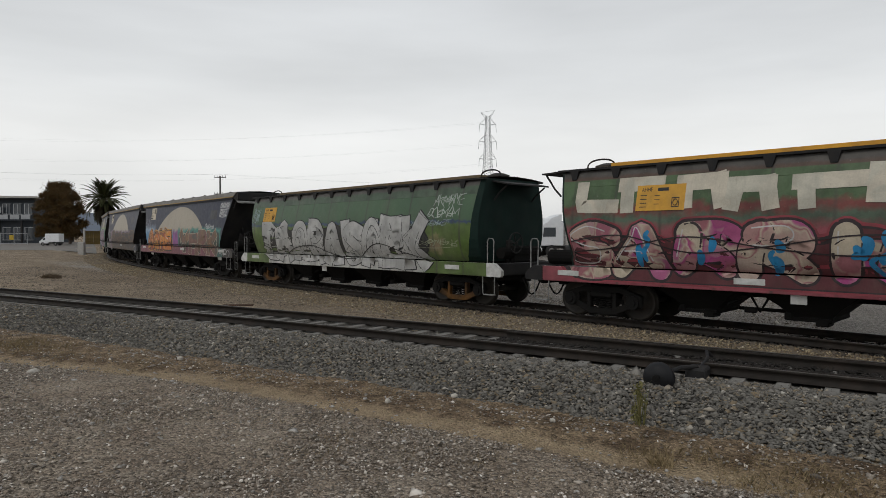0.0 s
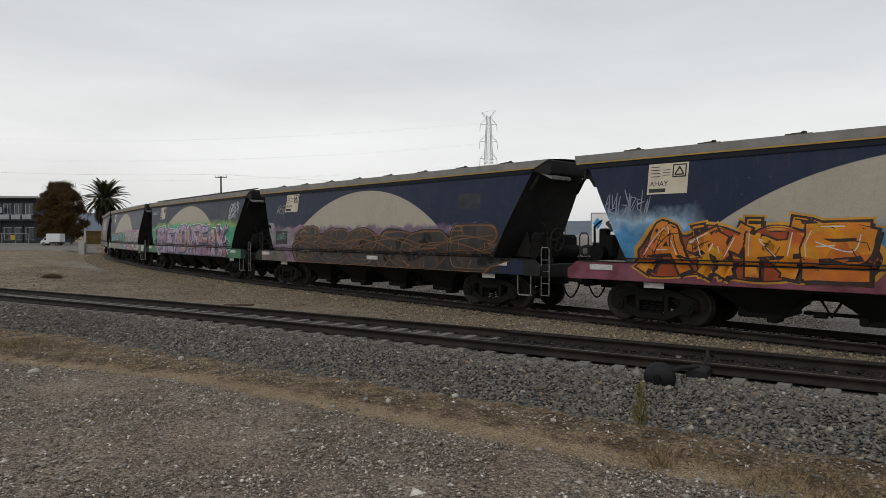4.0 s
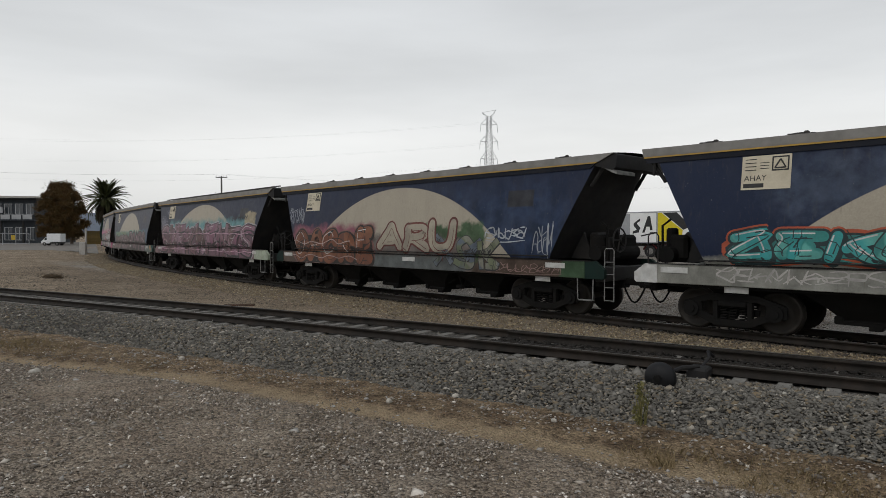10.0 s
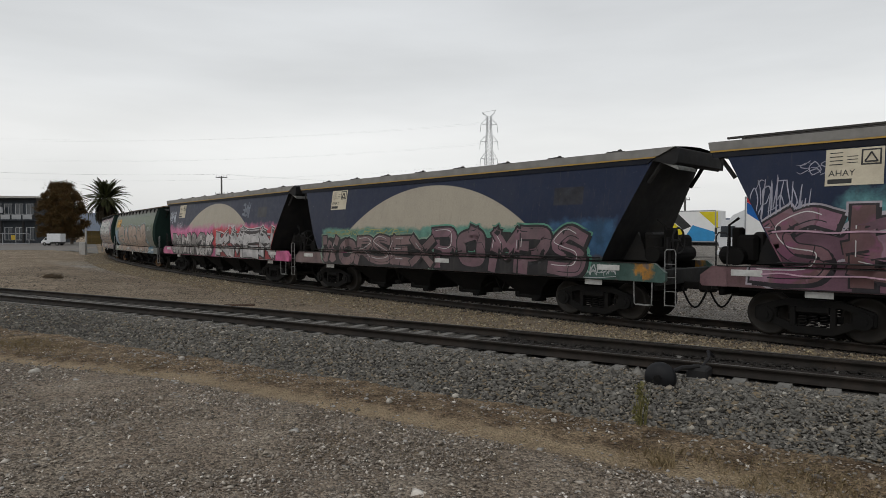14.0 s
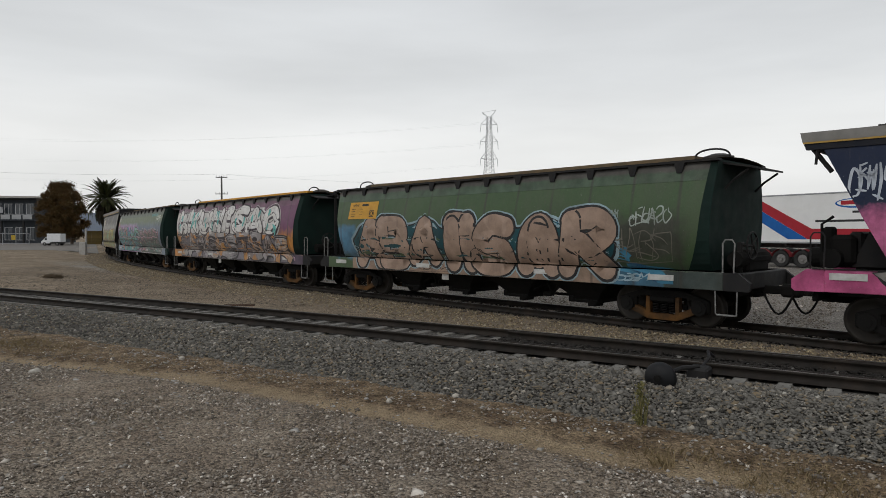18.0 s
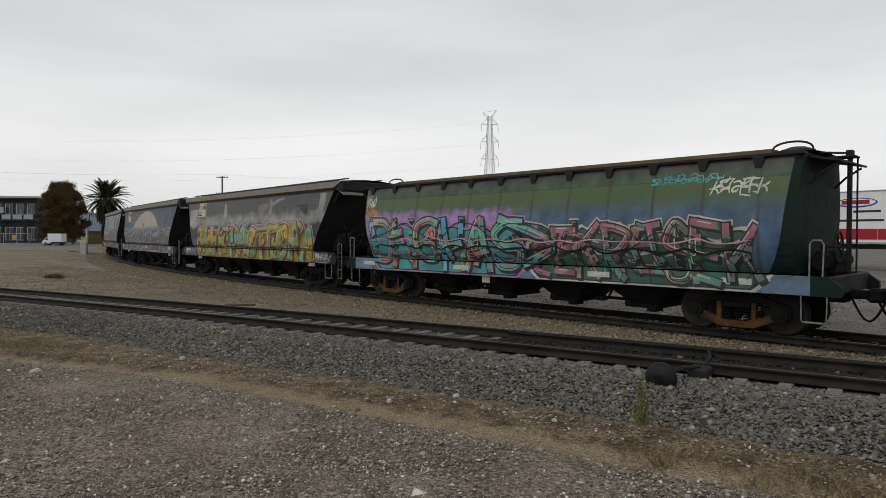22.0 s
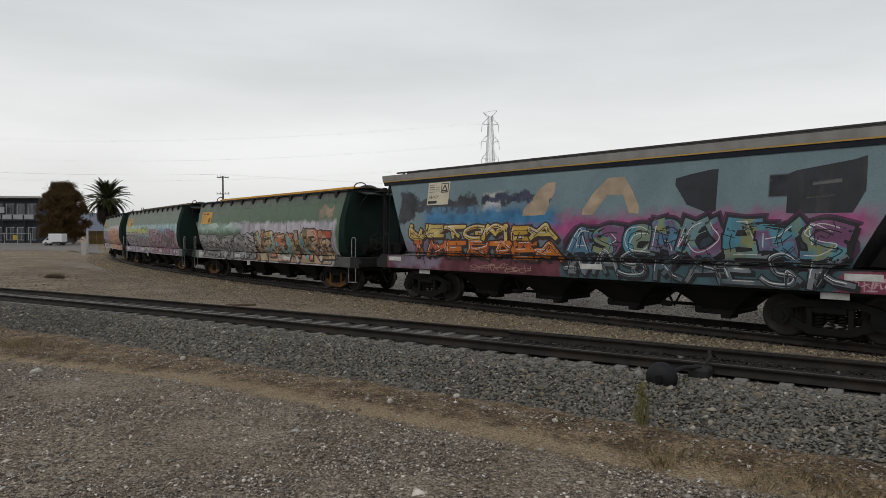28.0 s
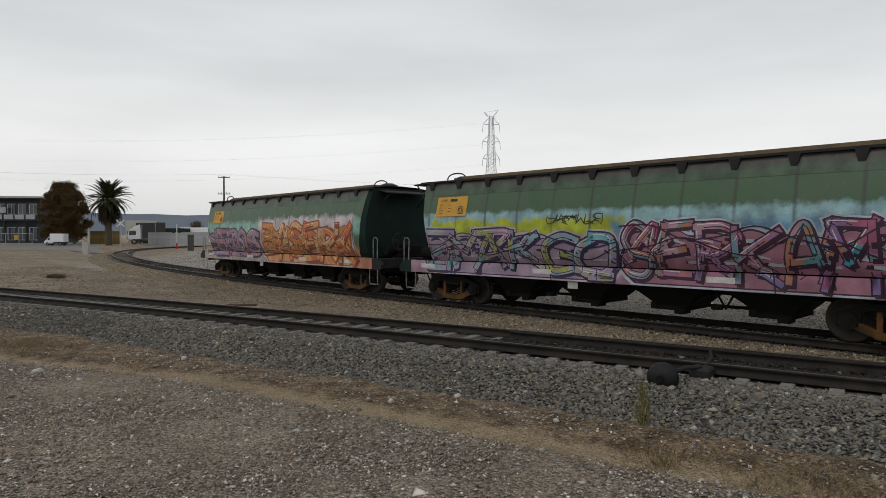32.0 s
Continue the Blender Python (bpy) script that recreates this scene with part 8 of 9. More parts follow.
         [piece(0.2, 5.7, 1.55, 2.2, "ZEKERS", [TEAL, (0.1, 0.3, 0.27), (0.03, 0.16, 0.15)], (0.02, 0.04, 0.045), (0.36, 0.09, 0.05), back=(0.04, 0.17, 0.16), weight=0.42, wild=1, jitter=0.22, round_=True, thin=0.6), piece(-6.5, -1.1, 1.45, 2.3, "SRSKUEPOR", [(0.3, 0.31, 0.29), (0.4, 0.39, 0.38), (0.34, 0.33, 0.31)], (0.025, 0.03, 0.05), (0.5, 0.5, 0.52), back=(0.05, 0.1, 0.2), weight=0.44, wild=1, jitter=0.12, round_=True, thin=0.55),
          piece(-6.4, -1.1, 1.03, 1.5, "nDURCS", [(0.4, 0.39, 0.37), (0.46, 0.45, 0.43)], (0.04, 0.03, 0.04), None, backed=False, wild=0, weight=0.4, thin=0.5, round_=True)],
         tags=[(-1.0, -0.4, 1.6, 2.1, (0.02, 0.14, 0.06), 4, 0.05), (0.6, 5.9, 1.1, 1.42, (0.42, 0.4, 0.38), 12, 0.035)], nose=M_WHITE),
    blue("navy hopper wagon with red outlined graffiti and rusty sill", 7,
         [("field", (0.014, 0.028, 0.066), -6.8, -1.5, 1.4, 3.3, 0.4, 1.5), ("field", (0.06, 0.04, 0.03), -9, 9, 0, 1.46, 0.02, 0.05), ("field", (0.22, 0.08, 0.11), 1.2, 6.5, 1.5, 2.42, 0.12, 0.6), ("field", (0.05, 0.09, 0.045), -3.9, -1.2, 1.4, 2.4, 0.1, 0.9), ("field", (0.15, 0.13, 0.12), -3.4, 1.5, 0.9, 2.0, 0.1, 0.8), ("field", (0.09, 0.1, 0.1), -3.2, 2.5, 0.9, 1.43, 0.08, 0.4), ("field", (0.035, 0.07, 0.035), -9, -6.6, 0, 1.43, 0.05, 0.5)],
         [piece(1.3, 6.4, 1.05, 2.35, "OACRE", [(0.15, 0.055, 0.028), (0.19, 0.08, 0.045), (0.12, 0.045, 0.03)], (0.02, 0.014, 0.014), (0.2, 0.1, 0.09), back=(0.02, 0.018, 0.02), weight=0.5, wild=0, jitter=0.1, thin=0.6, flow=1, round_=True), piece(-2.8, 1, 1.5, 2.55, "ARU", [(0.33, 0.3, 0.24), (0.3, 0.27, 0.22)], (0.12, 0.035, 0.03), None, backed=False, thin=1.3, weight=0.34, wild=0, jitter=0.08, round_=True, drop=0, glint=False), piece(-4.6, -1.8, 1.1, 2.1, "XSK", [(0.2, 0.2, 0.17), (0.1, 0.12, 0.15), (0.13, 0.15, 0.09)], (0.035, 0.035, 0.038), None, backed=False, wild=1, thin=0.4, weight=0.3, drop=0.02, glint=False)],
         tags=[(-5.4, -4.0, 1.95, 2.3, (0.45, 0.48, 0.52), 4, 0.045), (-6.3, -5.7, 1.5, 2.35, (0.35, 0.37, 0.4), 3, 0.03), (-6.6, -4.0, 1.08, 1.32, (0.26, 0.17, 0.15), 7, 0.022), (2.0, 5.8, 1.08, 1.38, (0.25, 0.18, 0.16), 8, 0.018), (5.8, 6.9, 2.5, 3.2, (0.3, 0.32, 0.36), 6, 0.025)], nose=M_DARKGREEN,
         waves=[((0.45, 0.36, 0.34), 2.6, 6.6, 1.8, 0.08, 0.03), ((0.42, 0.34, 0.33), 2.2, 6.6, 1.25, 0.06, 0.025)]),
    blue("navy hopper wagon with mauve and pink graffiti", 8,
         [("field", (0.1, 0.22, 0.23), -6.4, 5.2, 2.1, 2.8, 0.15, 0.8), ("field", (0.16, 0.075, 0.1), -9, 9, 0, 2.0, 0.1, 0.4), ("field", (0.11, 0.065, 0.07), -9, 9, 0, 1.44, 0.02, 0.05), ("field", (0.3, 0.34, 0.27), -9, -6.5, 0, 1.43, 0.05, 0.6), ("field", (0.3, 0.26, 0.18), -6.4, -5.3, 2.55, 3.1, 0.05, 0.7)],
         [piece(-6.4, 6.7, 1.03, 2.62, "SHEKWFNES", [(0.19, 0.1, 0.135), (0.1, 0.055, 0.055), (0.15, 0.06, 0.1), (0.13, 0.075, 0.08), (0.22, 0.14, 0.18)], (0.014, 0.011, 0.015), (0.36, 0.33, 0.36), back=(0.12, 0.062, 0.085), weight=0.34, wild=1, jitter=0.14, thin=0.6, spiky=True)],
         tags=[(5.8, 6.9, 2.3, 3.2, (0.3, 0.3, 0.36), 6, 0.025), (-5.6, -3.9, 2.75, 2.98, (0.02, 0.02, 0.03), 9, 0.03), (4.6, 6.0, 3.25, 3.5, (0.3, 0.3, 0.36), 5, 0.02)], trough=True,
         waves=[((0.5, 0.33, 0.4), -5.9, 6.4, 2.14, 0.025, 0.035), ((0.5, 0.33, 0.4), -6.3, 6.6, 1.3, 0.025, 0.03)]),
    blue("navy hopper wagon with brown and mauve lettering", 9,
         [("field", (0.1, 0.21, 0.17), -5.9, 5.9, 1.85, 2.3, 0.06, 0.4), ("field", (0.03, 0.075, 0.14), -6.6, -4.6, 1.5, 2.45, 0.1, 0.5), ("field", (0.12, 0.085, 0.085), -9, 9, 0, 1.5, 0.08, 0.4), ("field", (0.04, 0.075, 0.065), -9, -5.2, 0.9, 1.43, 0.05, 0.7), ("field", (0.3, 0.15, 0.04), -7.5, -7.1, 1.15, 1.43, 0.05, 0.9)],
         [piece(-0.2, 5.9, 1.02, 2.08, "WORSEX", [(0.17, 0.115, 0.115), (0.14, 0.095, 0.098)], BLACK_, (0.2, 0.28, 0.22), back=(0.02, 0.018, 0.02), wild=0, weight=0.36, jitter=0.12, thin=0.8), piece(-5.8, -0.3, 1.02, 2.3, "POMPS", [(0.17, 0.1, 0.12), (0.13, 0.085, 0.095)], BLACK_, (0.1, 0.24, 0.18), back=(0.02, 0.018, 0.02), weight=0.38, wild=0, jitter=0.12)],
         tags=[(-6.6, -5.2, 1.1, 1.35, (0.4, 0.42, 0.42), 6, 0.03), (1.0, 5.6, 2.05, 2.3, (0.3, 0.3, 0.1), 9, 0.025)]),
    blue("navy hopper wagon with pink spray and chrome lettering", 10,
         [("field", (0.42, 0.13, 0.24), -9, 9, 0, 2.5, 0.14, 0.7), ("field", (0.36, 0.06, 0.15), 0, 6.2, 1.0, 2.2, 0.14, 0.8), ("field", (0.4, 0.035, 0.04), -7, 0.2, 1.2, 2.4, 0.1, 0.5), ("field", (0.4, 0.1, 0.2), -9, 9, 0, 1.43, 0.05, 0.4)],
         [piece(0.2, 6.4, 1.05, 2.12, "ZAWNKZK", [(0.46, 0.44, 0.43), (0.2, 0.19, 0.18), (0.13, 0.12, 0.115)], BLACK_, None, back=(0.03, 0.02, 0.024), wild=0, weight=0.42, thin=0.7, jitter=0.14, lean=0.5, flare=0.35), piece(-6.6, -0.4, 1.05, 2.3, "KMEN", [(0.36, 0.35, 0.35), (0.28, 0.28, 0.28), (0.42, 0.41, 0.41)], (0.016, 0.012, 0.014), (0.5, 0.48, 0.48), back=(0.22, 0.025, 0.03), weight=0.56, wild=0, jitter=0.05, thin=0.7, drop=0.08, flare=0.15, inner=False)],
         tags=[(6.0, 6.9, 2.7, 3.4, (0.42, 0.46, 0.52), 5, 0.05), (4.8, 5.6, 2.4, 2.8, (0.35, 0.36, 0.4), 3, 0.04), (-2.4, -1.6, 2.42, 2.58, (0.5, 0.5, 0.5), 3, 0.03), (-3.9, -3.1, 2.9, 3.5, (0.14, 0.16, 0.2), 2, 0.12)]),
    green("green hopper wagon with brown bubble graffiti on blue", 11,
          [("field", (0.04, 0.045, 0.03), -6.5, -4.2, 1.5, 2.5, 0.15, 0.7), ("field", (0.06, 0.16, 0.25), 5.4, 6.9, 1.3, 2.4, 0.1, 0.6), ("field", (0.27, 0.19, 0.14), -4.4, 5.8, 0, 1.3, 0.02, 0.05), ("field", (0.04, 0.11, 0.17), -6.0, -4.4, 0, 1.3, 0.03, 0.3), ("field", (0.03, 0.045, 0.04), -9, -6.0, 0, 1.3, 0.03, 0.2)],
          [piece(-4.8, 5.5, 0.95, 2.72, "ABAnSmR", [(0.34, 0.245, 0.19), (0.3, 0.215, 0.165), (0.36, 0.265, 0.21)], BLACK_, (0.3, 0.4, 0.44), back=(0.012, 0.07, 0.085), weight=0.45, wild=0, round_=True, jitter=0.07, thin=0.8, drop=0, inner=False, glint=False, low=1.4)],
          tags=[(-6.2, -5.2, 2.3, 2.75, (0.35, 0.4, 0.36), 4, 0.035), (-4.9, -4.1, 2.5, 2.7, (0.3, 0.36, 0.32), 4, 0.025), (-6.2, -4.6, 1.5, 2.2, (0.16, 0.15, 0.12), 3, 0.03), (-5.6, -4.4, 1.0, 1.22, (0.3, 0.42, 0.48), 4, 0.04), (0.5, 3.5, 1.0, 1.2, (0.06, 0.04, 0.03), 9, 0.02)],
          shapes=[((0.06, 0.2, 0.3), [-2.9, -3.6, -4.4, -5.1, -5.9, -6.2], [2.1, 1.9, 1.5, 1.2, 0.98, 0.98], [2.4, 2.45, 2.2, 1.8, 1.35, 1.05]), ((0.03, 0.1, 0.19), [-3.6, -4.4, -5.1, -5.8], [2.0, 1.65, 1.3, 1.0], [2.2, 1.95, 1.6, 1.15]), ((0.12, 0.28, 0.38), [3.6, 4.3, 5.0, 5.6], [2.3, 2.3, 2.2, 2.1], [2.36, 2.55, 2.5, 2.16]), ((0.12, 0.28, 0.38), [-0.2, 0.5, 1.1], [2.4, 2.4, 2.35], [2.46, 2.66, 2.4])],
          base=((0.04, 0.08, 0.03), (0.05, 0.095, 0.034)), lid=M_BROWNLID),
    green("white and orange graffiti-covered hopper wagon with yellow roof", 12,
          [("field", (0.5, 0.49, 0.47), -4.0, 9, 2.0, 3.45, 0.1, 0.5), ("field", (0.5, 0.47, 0.44), 3.5, 9, 2.6, 3.6, 0.1, 0.3), ("field", (0.42, 0.18, 0.035), -9, 9, 0, 2.15, 0.2, 0.9), ("field", (0.3, 0.28, 0.27), -9, 4.8, 0, 1.3, 0.05, 0.5), ("field", (0.05, 0.03, 0.06), -9, -6.3, 0, 1.3, 0.05, 0.3)],
          [piece(-5.6, 6.2, 2.12, 3.42, "WKUNISAO", [(0.55, 0.54, 0.52), (0.5, 0.49, 0.47), (0.58, 0.57, 0.55)], (0.03, 0.015, 0.025), (0.5, 0.49, 0.47), back=(0.5, 0.49, 0.47), weight=0.42, wild=0, round_=True, jitter=0.09, dots=(0.1, 0.36, 0.33), thin=0.8), piece(-6.5, 6.2, 0.95, 2.2, "WAKGESTSAR", [(0.22, 0.21, 0.21), (0.34, 0.32, 0.31), (0.4, 0.19, 0.05), (0.17, 0.16, 0.17), (0.3, 0.28, 0.28)], (0.025, 0.02, 0.03), None, back=(0.17, 0.16, 0.18), wild=0, weight=0.38, jitter=0.12, thin=0.7, flare=0.3)],
          tags=[(-6.7, -6.2, 1.0, 1.22, (0.45, 0.3, 0.4), 2, 0.04), (-4.6, -2.6, 1.0, 1.2, (0.35, 0.4, 0.1), 7, 0.025)],
          shapes=[((0.1, 0.36, 0.33), [-2.1, -2.5, -2.9], [2.75, 2.72, 2.8], [2.95, 3.1, 2.85]), ((0.1, 0.36, 0.33), [-5.05, -5.2, -5.35, -5.5], [2.5, 2.42, 2.5, 2.7], [3.0, 3.25, 3.2, 2.9]), ((0.1, 0.36, 0.33), [1.4, 1.1, 0.8], [2.95, 2.8, 2.9], [3.25, 3.2, 3.0]), ((0.1, 0.36, 0.33), [3.6, 3.4, 3.2], [2.6, 2.5, 2.6], [2.9, 2.95, 2.8])],
          base=((0.14, 0.03, 0.1), (0.115, 0.025, 0.08)), lid=M_YELLOWLID, panel=False, mast=True, top=(0.13, 0.04, 0.09)),
    green("green hopper wagon with teal, purple and red graffiti", 13,
          [("field", (0.055, 0.09, 0.14), -7, 6.9, 1.3, 2.75, 0.2, 0.5), ("field", (0.26, 0.16, 0.3), 0.0, 6.9, 1.9, 2.75, 0.12, 0.6), ("field", (0.1, 0.14, 0.19), -9, 9, 0, 1.3, 0.04, 0.3)],
          [piece(-0.3, 6.2, 0.98, 2.62, "DNGHAS", [(0.07, 0.28, 0.25), (0.38, 0.13, 0.12), (0.14, 0.32, 0.24), (0.08, 0.24, 0.42), (0.3, 0.33, 0.12), (0.26, 0.08, 0.14)], (0.02, 0.03, 0.04), (0.32, 0.17, 0.3), back=(0.07, 0.24, 0.25), wild=2, weight=0.26, jitter=0.13, flow=1, thin=0.6), piece(-6.5, -0.5, 0.98, 2.45, "ZEKRESEK", [(0.03, 0.09, 0.04), (0.3, 0.13, 0.18), (0.06, 0.24, 0.2), (0.2, 0.05, 0.08), (0.3, 0.22, 0.2)], (0.03, 0.04, 0.035), (0.42, 0.38, 0.38), back=(0.05, 0.1, 0.08), wild=2, weight=0.26, spiky=True, flow=1, thin=0.45)],
          tags=[(-6.6, -5.4, 2.9, 3.25, (0.5, 0.52, 0.45), 4, 0.04), (-5.6, -4.0, 3.2, 3.4, (0.08, 0.3, 0.3), 8, 0.025), (6.1, 6.7, 2.9, 3.4, (0.45, 0.45, 0.4), 4, 0.03), (5.9, 6.8, 2.7, 2.95, (0.45, 0.2, 0.06), 4, 0.03)],
          waves=[((0.5, 0.3, 0.36), -6.2, 5.8, 1.93, 0.05, 0.03), ((0.012, 0.012, 0.014), -6.3, 6.0, 1.72, 0.06, 0.045)],
          base=((0.062, 0.108, 0.036), (0.08, 0.125, 0.042)), mast=True, lid=M_BROWNLID, panel=False, nose=M_DARKGREEN),
    blue("black and grey hopper wagon with yellow graffiti", 14,
         [("field", (0.24, 0.24, 0.225), -9, 6.9, 2.5, 2.95, 0.16, 0.8), ("field", (0.3, 0.3, 0.28), 5.9, 6.9, 2.4, 3.4, 0.03, 0.4), ("field", (0.02, 0.022, 0.032), -9, 9, 1.9, 2.5, 0.08, 0.6), ("field", (0.33, 0.25, 0.04), -6.0, 5.3, 0, 1.5, 0.03, 0.15), ("field", (0.05, 0.05, 0.055), 5.3, 9, 0, 1.45, 0.03, 0.1), ("field", (0.07, 0.07, 0.07), -9, -6.0, 0, 1.45, 0.03, 0.1)],
         [piece(-6.3, 5.5, 1.02, 2.52, "AUKIMASTEOKA", [(0.4, 0.31, 0.045), (0.2, 0.2, 0.045), (0.12, 0.3, 0.2), (0.44, 0.27, 0.03), (0.3, 0.26, 0.05), (0.14, 0.28, 0.2)], (0.14, 0.02, 0.035), (0.45, 0.38, 0.38), back=(0.22, 0.19, 0.04), wild=1, weight=0.4, jitter=0.12, flare=0.35, dots=(0.05, 0.05, 0.02), thin=0.55)],
         tags=[(-7.5, -6.3, 1.1, 1.36, (0.4, 0.4, 0.4), 5, 0.035), (5.9, 7.4, 1.1, 1.4, (0.35, 0.35, 0.35), 5, 0.03)],
         shapes=[((0.27, 0.27, 0.25), [2.5, 2.3, 2.1], [2.9, 2.85, 2.8], [3.6, 3.55, 3.2]), ((0.25, 0.25, 0.24), [-2.3, -2.42, -2.55], [3.0, 2.9, 2.85], [3.62, 3.6, 3.5]), ((0.25, 0.25, 0.24), [-2.55, -3.0, -3.6], [3.3, 3.45, 3.6], [3.45, 3.6, 3.64]), ((0.28, 0.28, 0.26), [-6.45, -6.65, -6.9], [2.75, 2.72, 3.3], [3.68, 3.7, 3.68]), ((0.16, 0.15, 0.12), [-1.2, -2.2], [3.05, 3.0], [3.4, 3.45])],
         base=((0.07, 0.072, 0.07), (0.105, 0.105, 0.1)), sun=False, trough=True, nose=M_BLACK),
    blue("navy hopper wagon with white-lined grey lettering", 15,
         [("field", (0.08, 0.17, 0.2), -6.6, 7.0, 1.9, 2.55, 0.12, 0.6), ("field", (0.05, 0.075, 0.12), -6.6, 5.0, 2.6, 3.5, 0.3, 1.4), ("field", (0.075, 0.073, 0.083), -6.6, 6.8, 0, 2.0, 0.06, 0.3), ("field", (0.06, 0.15, 0.2), 5.6, 9, 0, 1.4, 0.05, 0.2), ("field", (0.05, 0.11, 0.11), -9, -6.0, 0, 1.4, 0.05, 0.3)],
         [piece(0.2, 6.9, 1.03, 2.45, "DTOS", [(0.075, 0.073, 0.083), (0.06, 0.06, 0.075)], (0.4, 0.37, 0.39), (0.025, 0.025, 0.035), wild=1, weight=0.36, thin=0.4, glint=False, jitter=0.09), piece(-6.6, -0.3, 1.03, 2.5, "WENS", [(0.075, 0.073, 0.083), (0.06, 0.06, 0.075)], (0.4, 0.37, 0.39), (0.025, 0.025, 0.035), wild=1, weight=0.36, thin=0.4, glint=False, jitter=0.09)],
         tags=[(0.3, 1.0, 2.62, 2.82, (0.42, 0.05, 0.05), 4, 0.035), (0.35, 0.95, 2.36, 2.56, (0.42, 0.05, 0.05), 4, 0.035), (0.6, 1.6, 2.9, 3.15, (0.2, 0.42, 0.52), 3, 0.05), (5.6, 6.6, 3.2, 3.5, (0.22, 0.24, 0.3), 4, 0.03)],
         shapes=[((0.44, 0.4, 0.34), [1.15, 1.0, 0.3, 0.15], [2.6, 2.3, 2.3, 2.6], [2.88, 2.9, 2.9, 2.88])], trough=True, nose=M_BLACK),
    blue("teal-grey hopper wagon with orange, yellow and blue graffiti", 16,
         [("field", (0.04, 0.042, 0.05), 3.4, 6.2, 2.8, 3.2, 0.05, 1.1), ("field", (0.03, 0.032, 0.04), 6.0, 6.8, 2.5, 3.4, 0.05, 0.9), ("field", (0.4, 0.4, 0.38), 2.4, 3.1, 2.75, 3.3, 0.03, 0.3), ("field", (0.28, 0.07, 0.17), -6.6, 2.5, 2.0, 2.55, 0.2, 0.8), ("field", (0.05, 0.15, 0.27), 0.5, 5.5, 2.3, 2.8, 0.15, 0.6), ("field", (0.03, 0.035, 0.06), 0.8, 3.2, 2.95, 3.25, 0.05, 0.9), ("field", (0.05, 0.09, 0.11), -6.4, 0.6, 1.0, 1.9, 0.1, 0.6), ("field", (0.1, 0.03, 0.042), 0.3, 9, 0, 1.5, 0.08, 0.5), ("field", (0.16, 0.13, 0.17), 4.8, 7.0, 1.0, 1.9, 0.1, 0.8), ("field", (0.045, 0.085, 0.1), -6.0, 0.3, 0, 1.43, 0.05, 0.5), ("field", (0.17, 0.045, 0.07), -9, -6.0, 0, 1.43, 0.05, 0.5), ("field", (0.34, 0.16, 0.06), -9, -7.1, 0, 1.43, 0.1, 0.8)],
         [piece(0.4, 6.2, 1.92, 2.4, "UETGMEA", [(0.44, 0.33, 0.1), (0.5, 0.38, 0.14), (0.4, 0.25, 0.05)], (0.04, 0.018, 0.015), None, weight=0.36, wild=1, backed=False, jitter=0.06), piece(0.2, 6.2, 1.4, 1.92, "IMERTEA", [(0.44, 0.14, 0.03), (0.36, 0.09, 0.03)], (0.035, 0.015, 0.015), None, weight=0.36, wild=1, backed=False, jitter=0.06),
          piece(-6.2, 0.1, 1.5, 2.4, "ASCROEKS", [(0.08, 0.18, 0.26), (0.14, 0.06, 0.12), (0.07, 0.2, 0.26), (0.2, 0.21, 0.09)], (0.012, 0.012, 0.016), (0.06, 0.02, 0.05), back=(0.03, 0.05, 0.07), wild=1, weight=0.36, jitter=0.14, flare=0.2), piece(-6.2, 0.1, 1.03, 1.75, "WASKAESK", [(0.1, 0.13, 0.14), (0.06, 0.09, 0.11), (0.18, 0.19, 0.2)], (0.012, 0.012, 0.016), None, backed=False, wild=2, weight=0.2, thin=0.6)],
         tags=[(-7.0, -6.2, 1.05, 1.35, (0.5, 0.3, 0.35), 4, 0.035), (1.2, 3.5, 1.06, 1.26, (0.35, 0.2, 0.15), 7, 0.025)],
         shapes=[((0.36, 0.28, 0.2), [1.6, 1.1, 0.85, 0.6], [2.6, 2.6, 2.62, 3.2], [2.75, 3.3, 3.46, 3.46]), ((0.36, 0.28, 0.2), [-0.3, -0.6, -0.95], [2.58, 2.58, 3.0], [2.72, 3.15, 3.47]), ((0.36, 0.28, 0.2), [-0.95, -1.4, -1.6, -1.85], [3.05, 3.05, 2.6, 2.58], [3.47, 3.48, 3.2, 2.75]), ((0.016, 0.018, 0.025), [-2.7, -3.0, -3.5, -3.65], [3.2, 2.75, 2.55, 2.6], [3.35, 3.42, 3.5, 3.5]), ((0.016, 0.018, 0.025), [-5.05, -5.2, -6.2, -6.4], [2.52, 2.5, 2.5, 2.9], [3.3, 3.36, 3.5, 3.56]), ((0.1, 0.1, 0.1), [-5.5, -6.0], [3.05, 3.08], [3.13, 3.16]), ((0.1, 0.1, 0.1), [-5.4, -5.9], [2.8, 2.82], [2.86, 2.88])],
         base=((0.18, 0.25, 0.265), (0.125, 0.185, 0.21)), sun=False, trough=True, nose=M_BLACK),
    green("green hopper wagon with chrome and orange graffiti and yellow roof", 17,
          [("field", (0.2, 0.3, 0.25), 0.5, 6.9, 2.25, 2.6, 0.1, 0.5), ("field", (0.33, 0.31, 0.34), -6.6, 1.4, 1.3, 2.6, 0.07, 0.6), ("field", (0.28, 0.27, 0.28), 0.8, 6.8, 0, 1.5, 0.05, 0.5), ("field", (0.22, 0.17, 0.15), -9, 0.8, 0, 1.3, 0.03, 0.3), ("field", (0.03, 0.035, 0.035), -9, -6.2, 0, 1.3, 0.05, 0.3), ("field", (0.2, 0.15, 0.1), -6.4, -5.4, 2.7, 3.1, 0.05, 0.9)],
